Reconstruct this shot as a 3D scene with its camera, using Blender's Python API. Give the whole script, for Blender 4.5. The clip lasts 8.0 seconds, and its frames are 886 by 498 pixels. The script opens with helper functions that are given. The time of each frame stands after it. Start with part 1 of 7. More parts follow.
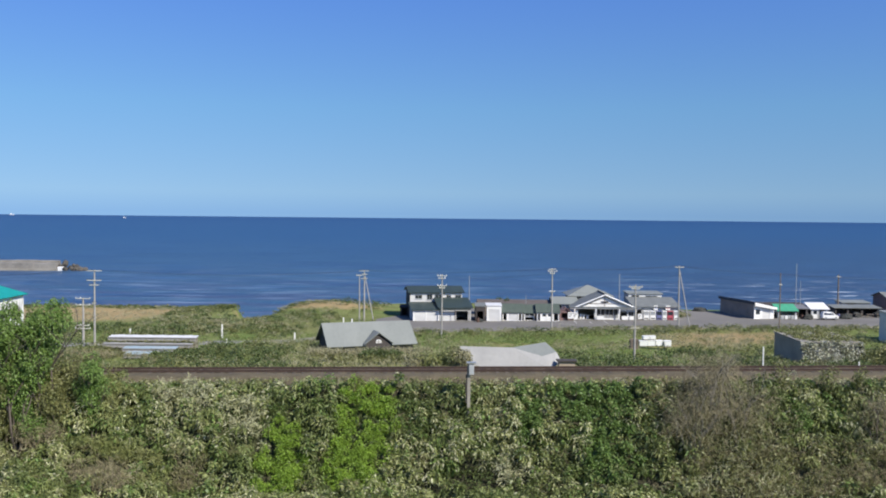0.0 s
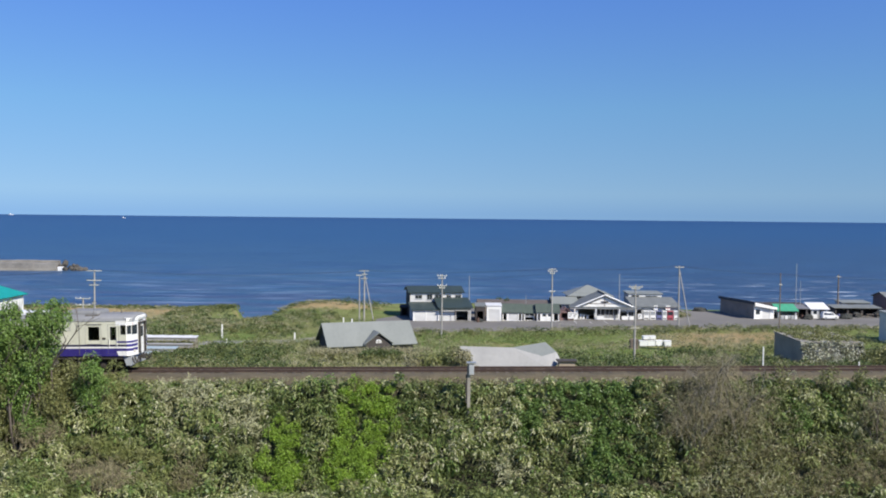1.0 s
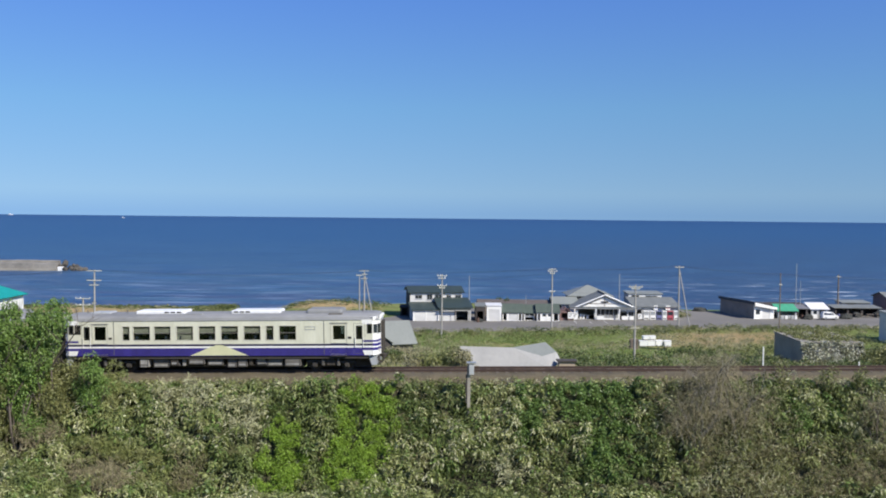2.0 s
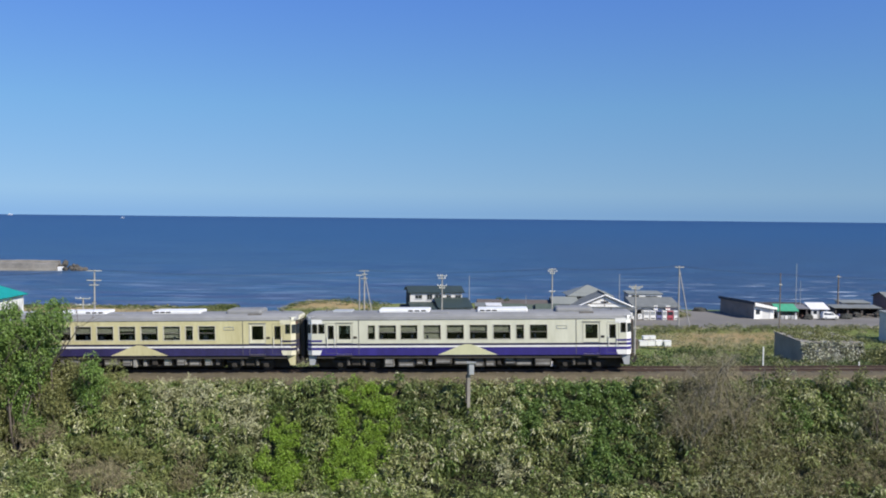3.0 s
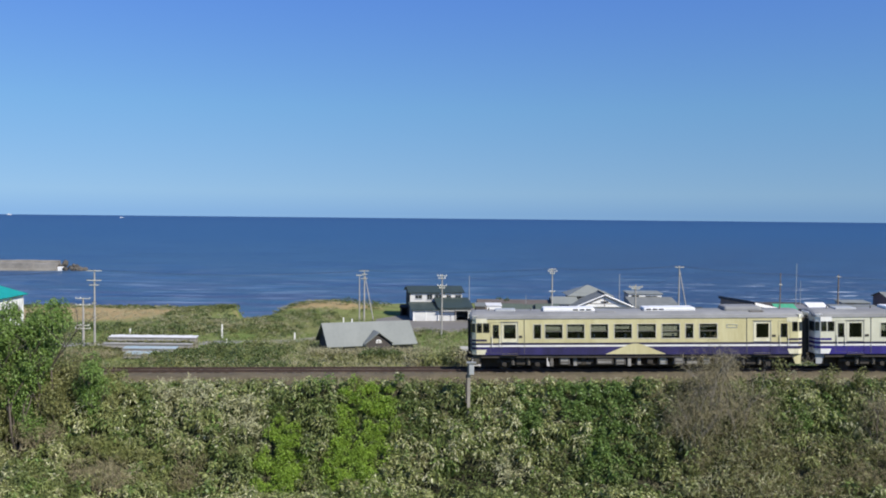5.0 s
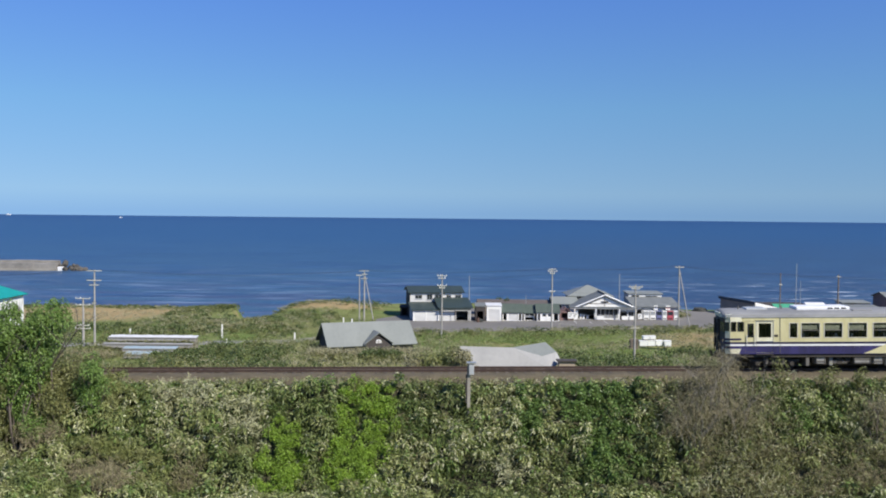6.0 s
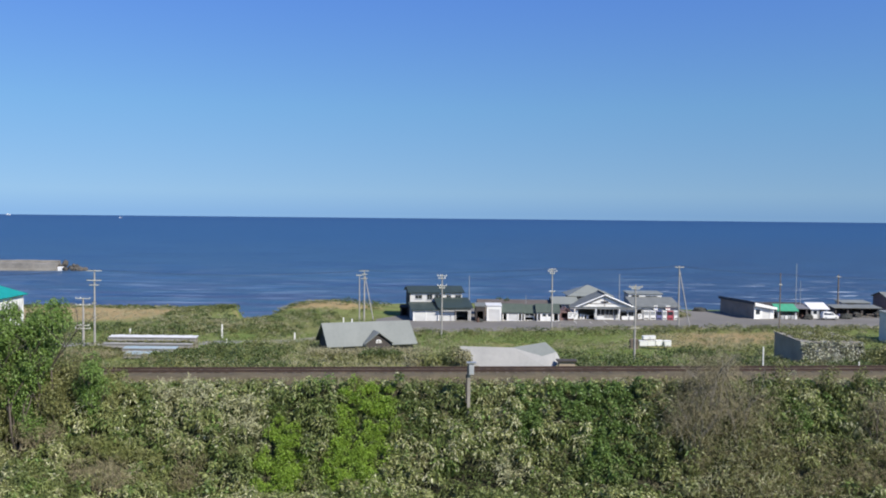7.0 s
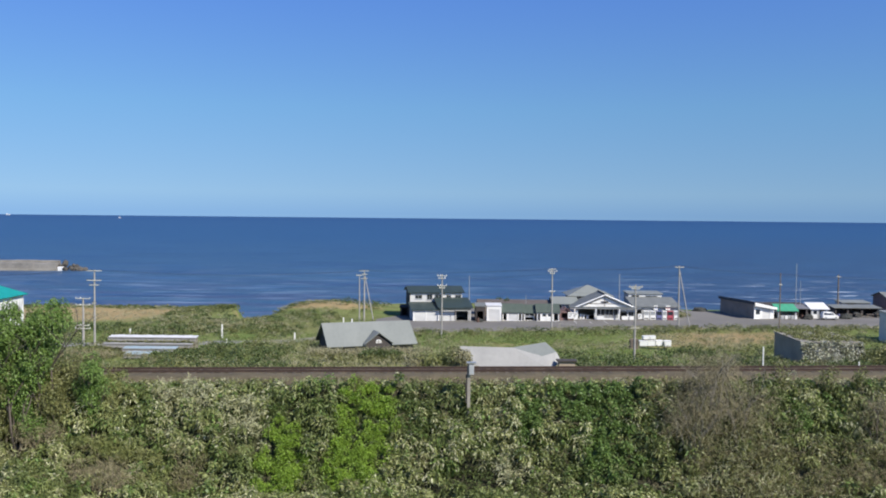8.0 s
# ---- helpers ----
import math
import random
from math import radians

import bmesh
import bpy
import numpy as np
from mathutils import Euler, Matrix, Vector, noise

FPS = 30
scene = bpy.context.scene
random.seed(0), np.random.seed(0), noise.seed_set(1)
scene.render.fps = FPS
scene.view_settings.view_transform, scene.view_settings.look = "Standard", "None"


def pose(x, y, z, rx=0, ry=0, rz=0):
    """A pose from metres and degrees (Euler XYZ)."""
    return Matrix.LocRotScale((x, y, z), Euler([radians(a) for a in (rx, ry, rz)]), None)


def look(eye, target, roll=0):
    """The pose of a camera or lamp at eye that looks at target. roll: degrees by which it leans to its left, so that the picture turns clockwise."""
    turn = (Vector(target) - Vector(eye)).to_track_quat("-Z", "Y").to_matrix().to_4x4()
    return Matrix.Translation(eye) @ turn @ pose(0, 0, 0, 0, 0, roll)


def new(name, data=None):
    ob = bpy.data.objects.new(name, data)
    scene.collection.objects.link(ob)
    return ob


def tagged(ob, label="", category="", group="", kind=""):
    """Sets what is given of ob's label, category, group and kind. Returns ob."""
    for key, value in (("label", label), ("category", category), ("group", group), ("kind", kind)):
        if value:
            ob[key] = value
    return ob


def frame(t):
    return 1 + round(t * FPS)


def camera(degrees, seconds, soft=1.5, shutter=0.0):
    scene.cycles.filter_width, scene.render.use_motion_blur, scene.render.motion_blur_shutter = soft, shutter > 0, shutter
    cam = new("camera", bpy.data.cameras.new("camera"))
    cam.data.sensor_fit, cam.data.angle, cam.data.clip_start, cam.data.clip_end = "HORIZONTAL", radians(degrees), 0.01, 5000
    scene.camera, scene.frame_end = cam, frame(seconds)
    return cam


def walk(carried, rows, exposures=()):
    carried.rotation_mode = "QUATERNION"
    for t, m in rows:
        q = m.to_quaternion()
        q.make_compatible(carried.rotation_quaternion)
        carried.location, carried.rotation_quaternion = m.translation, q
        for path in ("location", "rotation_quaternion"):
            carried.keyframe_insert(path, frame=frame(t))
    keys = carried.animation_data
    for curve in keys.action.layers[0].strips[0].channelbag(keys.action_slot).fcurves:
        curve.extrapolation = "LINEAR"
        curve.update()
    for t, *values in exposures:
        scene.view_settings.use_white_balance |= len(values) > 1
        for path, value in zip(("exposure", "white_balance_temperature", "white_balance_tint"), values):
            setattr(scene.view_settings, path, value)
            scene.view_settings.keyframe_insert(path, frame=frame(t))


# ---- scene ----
# ---------------------------------------------------------------- camera: stands still on the hillside
cam = camera(52.2, 8.0, soft=1.9)
CAM = look((0, 0, 25), (0, 100, 21.10), 0.566)
walk(cam, [(0.0, CAM), (8.0, CAM)], [(0.0, 0.34), (1.7, 0.34), (2.8, 0.275), (4.7, 0.28), (6.0, 0.305), (8.0, 0.32)])

# ---------------------------------------------------------------- daylight
SUN_EL, SUN_AZ = 41.0, 134.0          # degrees; azimuth clockwise from the view direction
world = bpy.data.worlds.new("daylight")
scene.world = world
world.use_nodes = True
wn = world.node_tree
wn.nodes.clear()
sky = wn.nodes.new("ShaderNodeTexSky")
sky.sky_type = "NISHITA"
sky.sun_disc = False
sky.sun_elevation, sky.sun_rotation = radians(SUN_EL), radians(SUN_AZ)
sky.altitude, sky.air_density, sky.dust_density, sky.ozone_density = 0, 1.0, 0.1, 1.5
back = wn.nodes.new("ShaderNodeBackground")
back.inputs["Strength"].default_value = 0.136
wout = wn.nodes.new("ShaderNodeOutputWorld")
geo = wn.nodes.new("ShaderNodeTexCoord")
lift = wn.nodes.new("ShaderNodeMapping")           # clean marine air: the haze layer lies below the horizon
lift.inputs["Location"].default_value, lift.inputs["Scale"].default_value = (0, 0, 0.13), (1, 1, 0.9)
wn.links.new(geo.outputs["Generated"], lift.inputs["Vector"])
wn.links.new(lift.outputs[0], sky.inputs["Vector"])
rich = wn.nodes.new("ShaderNodeMix")               # deep spring-morning blue
rich.data_type, rich.blend_type = "RGBA", "MULTIPLY"
rich.inputs["Factor"].default_value = 1.0
height = wn.nodes.new("ShaderNodeSeparateXYZ")
wn.links.new(geo.outputs["Generated"], height.inputs[0])
tint = wn.nodes.new("ShaderNodeValToRGB")          # blue sea haze, pale air above it, deep blue higher up
stops = ((0.0, (0.355, 0.445, 0.585)), (0.022, (0.49, 0.565, 0.635)), (0.115, (0.465, 0.655, 0.78)), (0.235, (0.415, 0.62, 0.995)))
for k, (at, colour) in enumerate(stops):
    stop = tint.color_ramp.elements[k] if k < 2 else tint.color_ramp.elements.new(at)
    stop.position, stop.color = at, (*colour, 1)
wn.links.new(height.outputs["Z"], tint.inputs[0])
wn.links.new(tint.outputs[0], rich.inputs["B"])
wn.links.new(sky.outputs[0], rich.inputs["A"])
wn.links.new(rich.outputs["Result"], back.inputs[0])
wn.links.new(back.outputs[0], wout.inputs[0])

sun_data = bpy.data.lights.new("sun", "SUN")
sun_data.energy, sun_data.angle, sun_data.color = 5.0, radians(0.53), (1.0, 0.93, 0.81)
sun = new("sun", sun_data)
_to = Vector((math.sin(radians(SUN_AZ)) * math.cos(radians(SUN_EL)), math.cos(radians(SUN_AZ)) * math.cos(radians(SUN_EL)), math.sin(radians(SUN_EL))))
sun.matrix_world = look(_to * 300 + Vector((0, 60, 10)), (0, 60, 10))


# ---------------------------------------------------------------- materials
def material(name, base, second=None, rough=0.6, metal=0.0, scale=1.0, fine=12.0, bump=0.15, spec=0.4, mix=1.0, stretch=(1, 1, 1), island=0.0, objects=0.0):
    """Two-scale noise between base and second colour, with fine relief. island / objects: brightness spread from piece to piece."""
    m = bpy.data.materials.new(name)
    m.use_nodes = True
    nt = m.node_tree
    b = nt.nodes["Principled BSDF"]
    second = second or tuple(c * 0.78 for c in base)
    tc = nt.nodes.new("ShaderNodeTexCoord")
    mp = nt.nodes.new("ShaderNodeMapping")
    mp.inputs["Scale"].default_value = stretch
    nt.links.new(tc.outputs["Object"], mp.inputs["Vector"])
    n1 = nt.nodes.new("ShaderNodeTexNoise")
    n1.inputs["Scale"].default_value, n1.inputs["Detail"].default_value = scale, 5
    n2 = nt.nodes.new("ShaderNodeTexNoise")
    n2.inputs["Scale"].default_value, n2.inputs["Detail"].default_value = fine, 3
    for n in (n1, n2):
        nt.links.new(mp.outputs[0], n.inputs["Vector"])
    add = nt.nodes.new("ShaderNodeMath")
    add.operation = "MULTIPLY_ADD"
    nt.links.new(n2.outputs["Fac"], add.inputs[0])
    add.inputs[1].default_value = 0.5
    nt.links.new(n1.outputs["Fac"], add.inputs[2])
    ramp = nt.nodes.new("ShaderNodeMapRange")
    ramp.inputs["From Min"].default_value, ramp.inputs["From Max"].default_value = 0.5, 1.0
    ramp.inputs["To Max"].default_value = mix
    nt.links.new(add.outputs[0], ramp.inputs["Value"])
    mx = nt.nodes.new("ShaderNodeMix")
    mx.data_type = "RGBA"
    mx.inputs["A"].default_value, mx.inputs["B"].default_value = (*base, 1), (*second, 1)
    nt.links.new(ramp.outputs[0], mx.inputs["Factor"])
    colour = mx.outputs["Result"]
    if island or objects:
        info = nt.nodes.new("ShaderNodeNewGeometry" if island else "ShaderNodeObjectInfo")
        mr = nt.nodes.new("ShaderNodeMapRange")
        k = island or objects
        mr.inputs["To Min"].default_value, mr.inputs["To Max"].default_value = 1 - k, 1 + k
        nt.links.new(info.outputs["Random Per Island" if island else "Random"], mr.inputs["Value"])
        hs = nt.nodes.new("ShaderNodeHueSaturation")
        nt.links.new(mr.outputs[0], hs.inputs["Value"])
        nt.links.new(colour, hs.inputs["Color"])
        colour = hs.outputs[0]
    nt.links.new(colour, b.inputs["Base Color"])
    b.inputs["Roughness"].default_value, b.inputs["Metallic"].default_value = rough, metal
    b.inputs["Specular IOR Level"].default_value = spec
    if bump:
        bp = nt.nodes.new("ShaderNodeBump")
        bp.inputs["Strength"].default_value, bp.inputs["Distance"].default_value = bump, 0.05
        nt.links.new(n2.outputs["Fac"], bp.inputs["Height"])
        nt.links.new(bp.outputs[0], b.inputs["Normal"])
    return m


def leaf_material(name, base, second, spread=0.35, rough=0.45, through_light=0.25, scale=0.9):
    m = material(name, base, second, rough=rough, scale=scale, fine=3.0, bump=0, spec=0.35, island=spread)
    nt = m.node_tree
    b, o = nt.nodes["Principled BSDF"], nt.nodes["Material Output"]
    tr = nt.nodes.new("ShaderNodeBsdfTranslucent")
    nt.links.new(b.inputs["Base Color"].links[0].from_socket, tr.inputs["Color"])
    mx = nt.nodes.new("ShaderNodeMixShader")
    mx.inputs[0].default_value = through_light
    nt.links.new(b.outputs[0], mx.inputs[1])
    nt.links.new(tr.outputs[0], mx.inputs[2])
    nt.links.new(mx.outputs[0], o.inputs["Surface"])
    return m


def glass_material(name, tint=(0.58, 0.62, 0.60)):
    m = bpy.data.materials.new(name)
    m.use_nodes = True
    nt = m.node_tree
    o = nt.nodes["Material Output"]
    t, g, f = nt.nodes.new("ShaderNodeBsdfTransparent"), nt.nodes.new("ShaderNodeBsdfGlossy"), nt.nodes.new("ShaderNodeFresnel")
    t.inputs[0].default_value = (*tint, 1)
    g.inputs["Roughness"].default_value = 0.03
    mx = nt.nodes.new("ShaderNodeMixShader")
    nt.links.new(f.outputs[0], mx.inputs[0])
    nt.links.new(t.outputs[0], mx.inputs[1])
    nt.links.new(g.outputs[0], mx.inputs[2])
    nt.links.new(mx.outputs[0], o.inputs["Surface"])
    return m


MAT = dict(
    cream=material("cream_paint", (0.67, 0.67, 0.555), (0.55, 0.55, 0.44), rough=0.35, scale=0.8, fine=6, bump=0.03, stretch=(1.6, 1, 0.35)),
    yellow=material("yellow_cream_paint", (0.635, 0.595, 0.36), (0.50, 0.455, 0.25), rough=0.4, scale=0.9, fine=6, bump=0.03, stretch=(1.6, 1, 0.35)),
    violet=material("blue_violet_paint", (0.046, 0.036, 0.22), (0.034, 0.027, 0.145), rough=0.35, scale=1.2, bump=0.03, stretch=(1.5, 1, 0.4)),
    navy=material("faded_navy_paint", (0.030, 0.028, 0.075), (0.022, 0.02, 0.052), rough=0.45, scale=1.2, bump=0.03),
    fadedviolet=material("faded_violet_paint", (0.043, 0.037, 0.135), (0.028, 0.025, 0.07), rough=0.45, scale=1.2, bump=0.03, stretch=(1.5, 1, 0.4)),
    paleframe=material("pale_window_frame", (0.60, 0.585, 0.50), (0.46, 0.445, 0.37), rough=0.5, scale=3),
    blind=material("grey_beige_blind", (0.56, 0.55, 0.50), (0.44, 0.43, 0.38), rough=0.9, scale=3, stretch=(4, 1, 0.5)),
    gearpale=material("pale_dusty_box", (0.34, 0.335, 0.32), (0.19, 0.185, 0.17), rough=0.75, scale=2.5, bump=0.2),
    lanesheet=material("dull_sheet_roof", (0.27, 0.265, 0.24), (0.19, 0.18, 0.16), rough=0.7, scale=0.5, fine=3, stretch=(0.3, 1, 1)),
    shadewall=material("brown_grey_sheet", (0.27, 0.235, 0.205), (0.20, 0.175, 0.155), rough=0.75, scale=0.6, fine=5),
    brownroof=material("dull_brown_sheet_roof", (0.125, 0.108, 0.10), (0.085, 0.075, 0.07), rough=0.7, scale=0.6, fine=4),
    palewall=material("pale_grey_siding", (0.60, 0.60, 0.585), (0.50, 0.50, 0.485), rough=0.75, scale=0.6, fine=5, bump=0.1, stretch=(0.4, 0.4, 3)),
    palepaint=material("bleached_yellow_paint", (0.72, 0.70, 0.54), (0.58, 0.55, 0.39), rough=0.4, scale=1.2, fine=6, bump=0.03, stretch=(1.6, 1, 0.35)),
    wire=material("black_cable", (0.03, 0.03, 0.032), (0.05, 0.05, 0.05), rough=0.6, scale=3),
    sage=material("sage_paint", (0.62, 0.62, 0.40), (0.54, 0.54, 0.34), rough=0.4, scale=1.0, bump=0.03),
    carwhite=material("white_enamel", (0.82, 0.82, 0.80), (0.72, 0.72, 0.69), rough=0.35, scale=1.2, bump=0.03),
    carroof=material("grey_roof_coating", (0.27, 0.275, 0.28), (0.17, 0.175, 0.18), rough=0.75, scale=0.7, fine=5, bump=0.1, stretch=(0.4, 1, 1)),
    acwhite=material("white_roof_unit", (0.80, 0.81, 0.82), (0.66, 0.67, 0.68), rough=0.45, scale=1.5),
    acgrey=material("grey_roof_unit", (0.42, 0.44, 0.46), (0.32, 0.34, 0.35), rough=0.5, scale=1.5),
    under=material("black_underframe", (0.036, 0.034, 0.031), (0.062, 0.053, 0.043), rough=0.8, scale=2, bump=0.3),
    undergrey=material("dusty_grey_box", (0.155, 0.148, 0.136), (0.09, 0.085, 0.076), rough=0.75, scale=2.5, bump=0.2),
    rubber=material("black_rubber", (0.015, 0.015, 0.016), (0.03, 0.03, 0.03), rough=0.8, scale=3),
    alu=material("aluminium_frame", (0.55, 0.56, 0.56), (0.42, 0.43, 0.43), rough=0.4, metal=0.6, scale=4),
    seatcloth=material("dark_blue_moquette", (0.03, 0.05, 0.10), (0.05, 0.06, 0.11), rough=0.9, scale=6),
    interior=material("beige_lining", (0.42, 0.38, 0.30), (0.34, 0.31, 0.25), rough=0.7, scale=2),
    lamp=material("lamp_glass", (0.75, 0.72, 0.62), (0.6, 0.57, 0.5), rough=0.15, scale=8),
    tail=material("red_lamp_glass", (0.45, 0.03, 0.02), (0.3, 0.02, 0.02), rough=0.2, scale=8),
    glass=glass_material("window_glass"),
    rail=material("rusty_rail_side", (0.085, 0.055, 0.042), (0.055, 0.038, 0.031), rough=0.8, scale=1.5, fine=9, bump=0.2),
    sleeper=material("weathered_sleeper", (0.105, 0.090, 0.070), (0.07, 0.06, 0.048), rough=0.9, scale=3, fine=18, bump=0.4, objects=0.25),
    ballast=material("brown_ballast", (0.135, 0.112, 0.070), (0.08, 0.068, 0.044), rough=0.95, scale=1.2, fine=9, bump=0.9),
    asphalt=material("worn_asphalt", (0.19, 0.18, 0.165), (0.14, 0.132, 0.12), rough=0.9, scale=0.12, fine=2.5, bump=0.2),
    paintline=material("road_paint", (0.62, 0.62, 0.60), (0.40, 0.40, 0.39), rough=0.7, scale=1.5),
    lane=material("pale_worn_asphalt", (0.27, 0.265, 0.25), (0.20, 0.195, 0.185), rough=0.9, scale=0.2, fine=2.5, bump=0.2),
    seawall=material("dark_sea_worn_concrete", (0.29, 0.275, 0.25), (0.155, 0.148, 0.135), rough=0.9, scale=0.18, fine=1.5, bump=0.3),
    rock=material("wet_dark_rock", (0.11, 0.10, 0.085), (0.06, 0.056, 0.05), rough=0.8, scale=0.5, fine=3, bump=0.4, objects=0.4),
    navyroof=material("dark_navy_sheet_roof", (0.045, 0.05, 0.068), (0.03, 0.034, 0.048), rough=0.6, scale=0.8, bump=0.1),
    brownblock=material("brown_grey_blockwork", (0.40, 0.33, 0.25), (0.29, 0.24, 0.18), rough=0.9, scale=0.5, fine=3, bump=0.3),
    # darkened paint that puts shade into the yellow car's ends and skirt
    endshade=material("grimy_end_paint", (0.10, 0.092, 0.07), (0.055, 0.05, 0.042), rough=0.7, scale=1.5, fine=6, bump=0.1),
    concrete=material("weathered_concrete", (0.34, 0.32, 0.28), (0.20, 0.185, 0.16), rough=0.9, scale=0.25, fine=2.0, bump=0.3),
    polegrey=material("grey_concrete_pole", (0.38, 0.37, 0.35), (0.27, 0.26, 0.245), rough=0.85, scale=1.2),
    rust=material("rusty_sheet", (0.13, 0.075, 0.055), (0.08, 0.05, 0.04), rough=0.85, scale=1.2, bump=0.3),
    whitewall=material("white_plaster", (0.80, 0.80, 0.78), (0.68, 0.68, 0.66), rough=0.75, scale=0.6, fine=5, bump=0.1),
    greywall=material("grey_siding", (0.42, 0.43, 0.43), (0.33, 0.34, 0.34), rough=0.75, scale=0.6, fine=5, bump=0.1, stretch=(0.4, 0.4, 3)),
    darkwall=material("dark_brown_boards", (0.075, 0.065, 0.06), (0.045, 0.04, 0.038), rough=0.85, scale=1.2, fine=7, bump=0.25, stretch=(3, 3, 0.4)),
    bluewall=material("blue_grey_sheet", (0.19, 0.19, 0.20), (0.13, 0.13, 0.14), rough=0.6, scale=0.8, fine=5),
    greenroof=material("dark_green_metal_roof", (0.040, 0.058, 0.052), (0.028, 0.042, 0.038), rough=0.5, scale=0.6, fine=5),
    midgreen=material("faded_green_roof", (0.088, 0.112, 0.092), (0.06, 0.08, 0.066), rough=0.6, scale=0.8, fine=5),
    teal=material("teal_metal_roof", (0.01, 0.30, 0.27), (0.008, 0.23, 0.21), rough=0.45, scale=0.6, fine=4),
    mint=material("bright_green_awning", (0.07, 0.34, 0.20), (0.05, 0.26, 0.15), rough=0.6, scale=1.2),
    greyroof=material("pale_grey_sheet_roof", (0.235, 0.25, 0.232), (0.19, 0.205, 0.19), rough=0.55, scale=0.35, fine=3, bump=0.12, stretch=(1, 0.35, 1)),
    whiteroof=material("bleached_sheet_roof", (0.36, 0.355, 0.335), (0.28, 0.28, 0.265), rough=0.6, scale=0.3, fine=3, bump=0.12, stretch=(1, 0.35, 1)),
    tileroof=material("grey_tile_roof", (0.20, 0.21, 0.20), (0.13, 0.14, 0.135), rough=0.7, scale=0.8, fine=6, bump=0.25),
    snowroof=material("white_sheet_roof", (0.70, 0.70, 0.70), (0.60, 0.60, 0.60), rough=0.5, scale=0.7),
    bluesheet=material("pale_blue_sheet", (0.26, 0.38, 0.45), (0.38, 0.42, 0.43), rough=0.55, scale=0.5, fine=3, stretch=(0.25, 1, 1)),
    red=material("red_enamel", (0.42, 0.09, 0.12), (0.36, 0.07, 0.09), rough=0.35, scale=2),
    maroon=material("dull_red_boards", (0.22, 0.135, 0.13), (0.15, 0.095, 0.09), rough=0.8, scale=1.5),
    machineblue=material("blue_enamel", (0.16, 0.17, 0.32), (0.12, 0.13, 0.25), rough=0.35, scale=2),
    shutter=material("grey_shutter", (0.62, 0.62, 0.61), (0.52, 0.52, 0.51), rough=0.55, scale=0.8, fine=4, stretch=(0.3, 0.3, 6)),
    dark=material("dark_opening", (0.03, 0.03, 0.032), (0.02, 0.02, 0.021), rough=0.7, scale=1.5),
    winglass=material("dark_window_glass", (0.035, 0.045, 0.055), (0.02, 0.026, 0.032), rough=0.08, scale=0.6, bump=0, spec=0.6),
    wood=material("weathered_wood", (0.22, 0.18, 0.14), (0.13, 0.105, 0.085), rough=0.85, scale=2, fine=11, stretch=(1, 1, 0.3)),
    palebark=material("pale_grey_bark", (0.30, 0.275, 0.235), (0.19, 0.175, 0.15), rough=0.9, scale=4, fine=14, bump=0.4),
    bark=material("grey_bark", (0.14, 0.12, 0.10), (0.08, 0.068, 0.055), rough=0.9, scale=4, fine=14, bump=0.4),
)


# ---------------------------------------------------------------- mesh tools
def box(bm, x0, x1, y0, y1, z0, z1, bevel=0.0):
    vs = [bm.verts.new((x, y, z)) for z in (z0, z1) for y in (y0, y1) for x in (x0, x1)]
    fs = [bm.faces.new([vs[i] for i in q]) for q in ((0, 2, 3, 1), (4, 5, 7, 6), (0, 1, 5, 4), (2, 6, 7, 3), (0, 4, 6, 2), (1, 3, 7, 5))]
    if bevel:
        bmesh.ops.bevel(bm, geom=list({e for f in fs for e in f.edges}), offset=bevel, segments=2, affect="EDGES", profile=0.5)


def rod(bm, a, b, r0, r1=None, sides=8):
    """A tapered round bar from a to b."""
    a, b = Vector(a), Vector(b)
    q = (b - a).to_track_quat("Z", "Y")
    rings = []
    for p, r in ((a, r0), (b, r0 if r1 is None else r1)):
        rings.append([bm.verts.new(p + q @ Vector((r * math.cos(k * math.tau / sides), r * math.sin(k * math.tau / sides), 0))) for k in range(sides)])
    for k in range(sides):
        bm.faces.new((rings[0][k], rings[0][(k + 1) % sides], rings[1][(k + 1) % sides], rings[1][k]))
    bm.faces.new(rings[0][::-1])
    bm.faces.new(rings[1])


def slab(bm, corners, thick):
    """A plate: a polygon of corners, thickened downwards along its normal."""
    c = [Vector(p) for p in corners]
    n = (c[1] - c[0]).cross(c[2] - c[0]).normalized() * thick
    up, lo = [bm.verts.new(p) for p in c], [bm.verts.new(p - n) for p in c]
    bm.faces.new(up)
    bm.faces.new(lo[::-1])
    for k in range(len(c)):
        j = (k + 1) % len(c)
        bm.faces.new((up[j], up[k], lo[k], lo[j]))


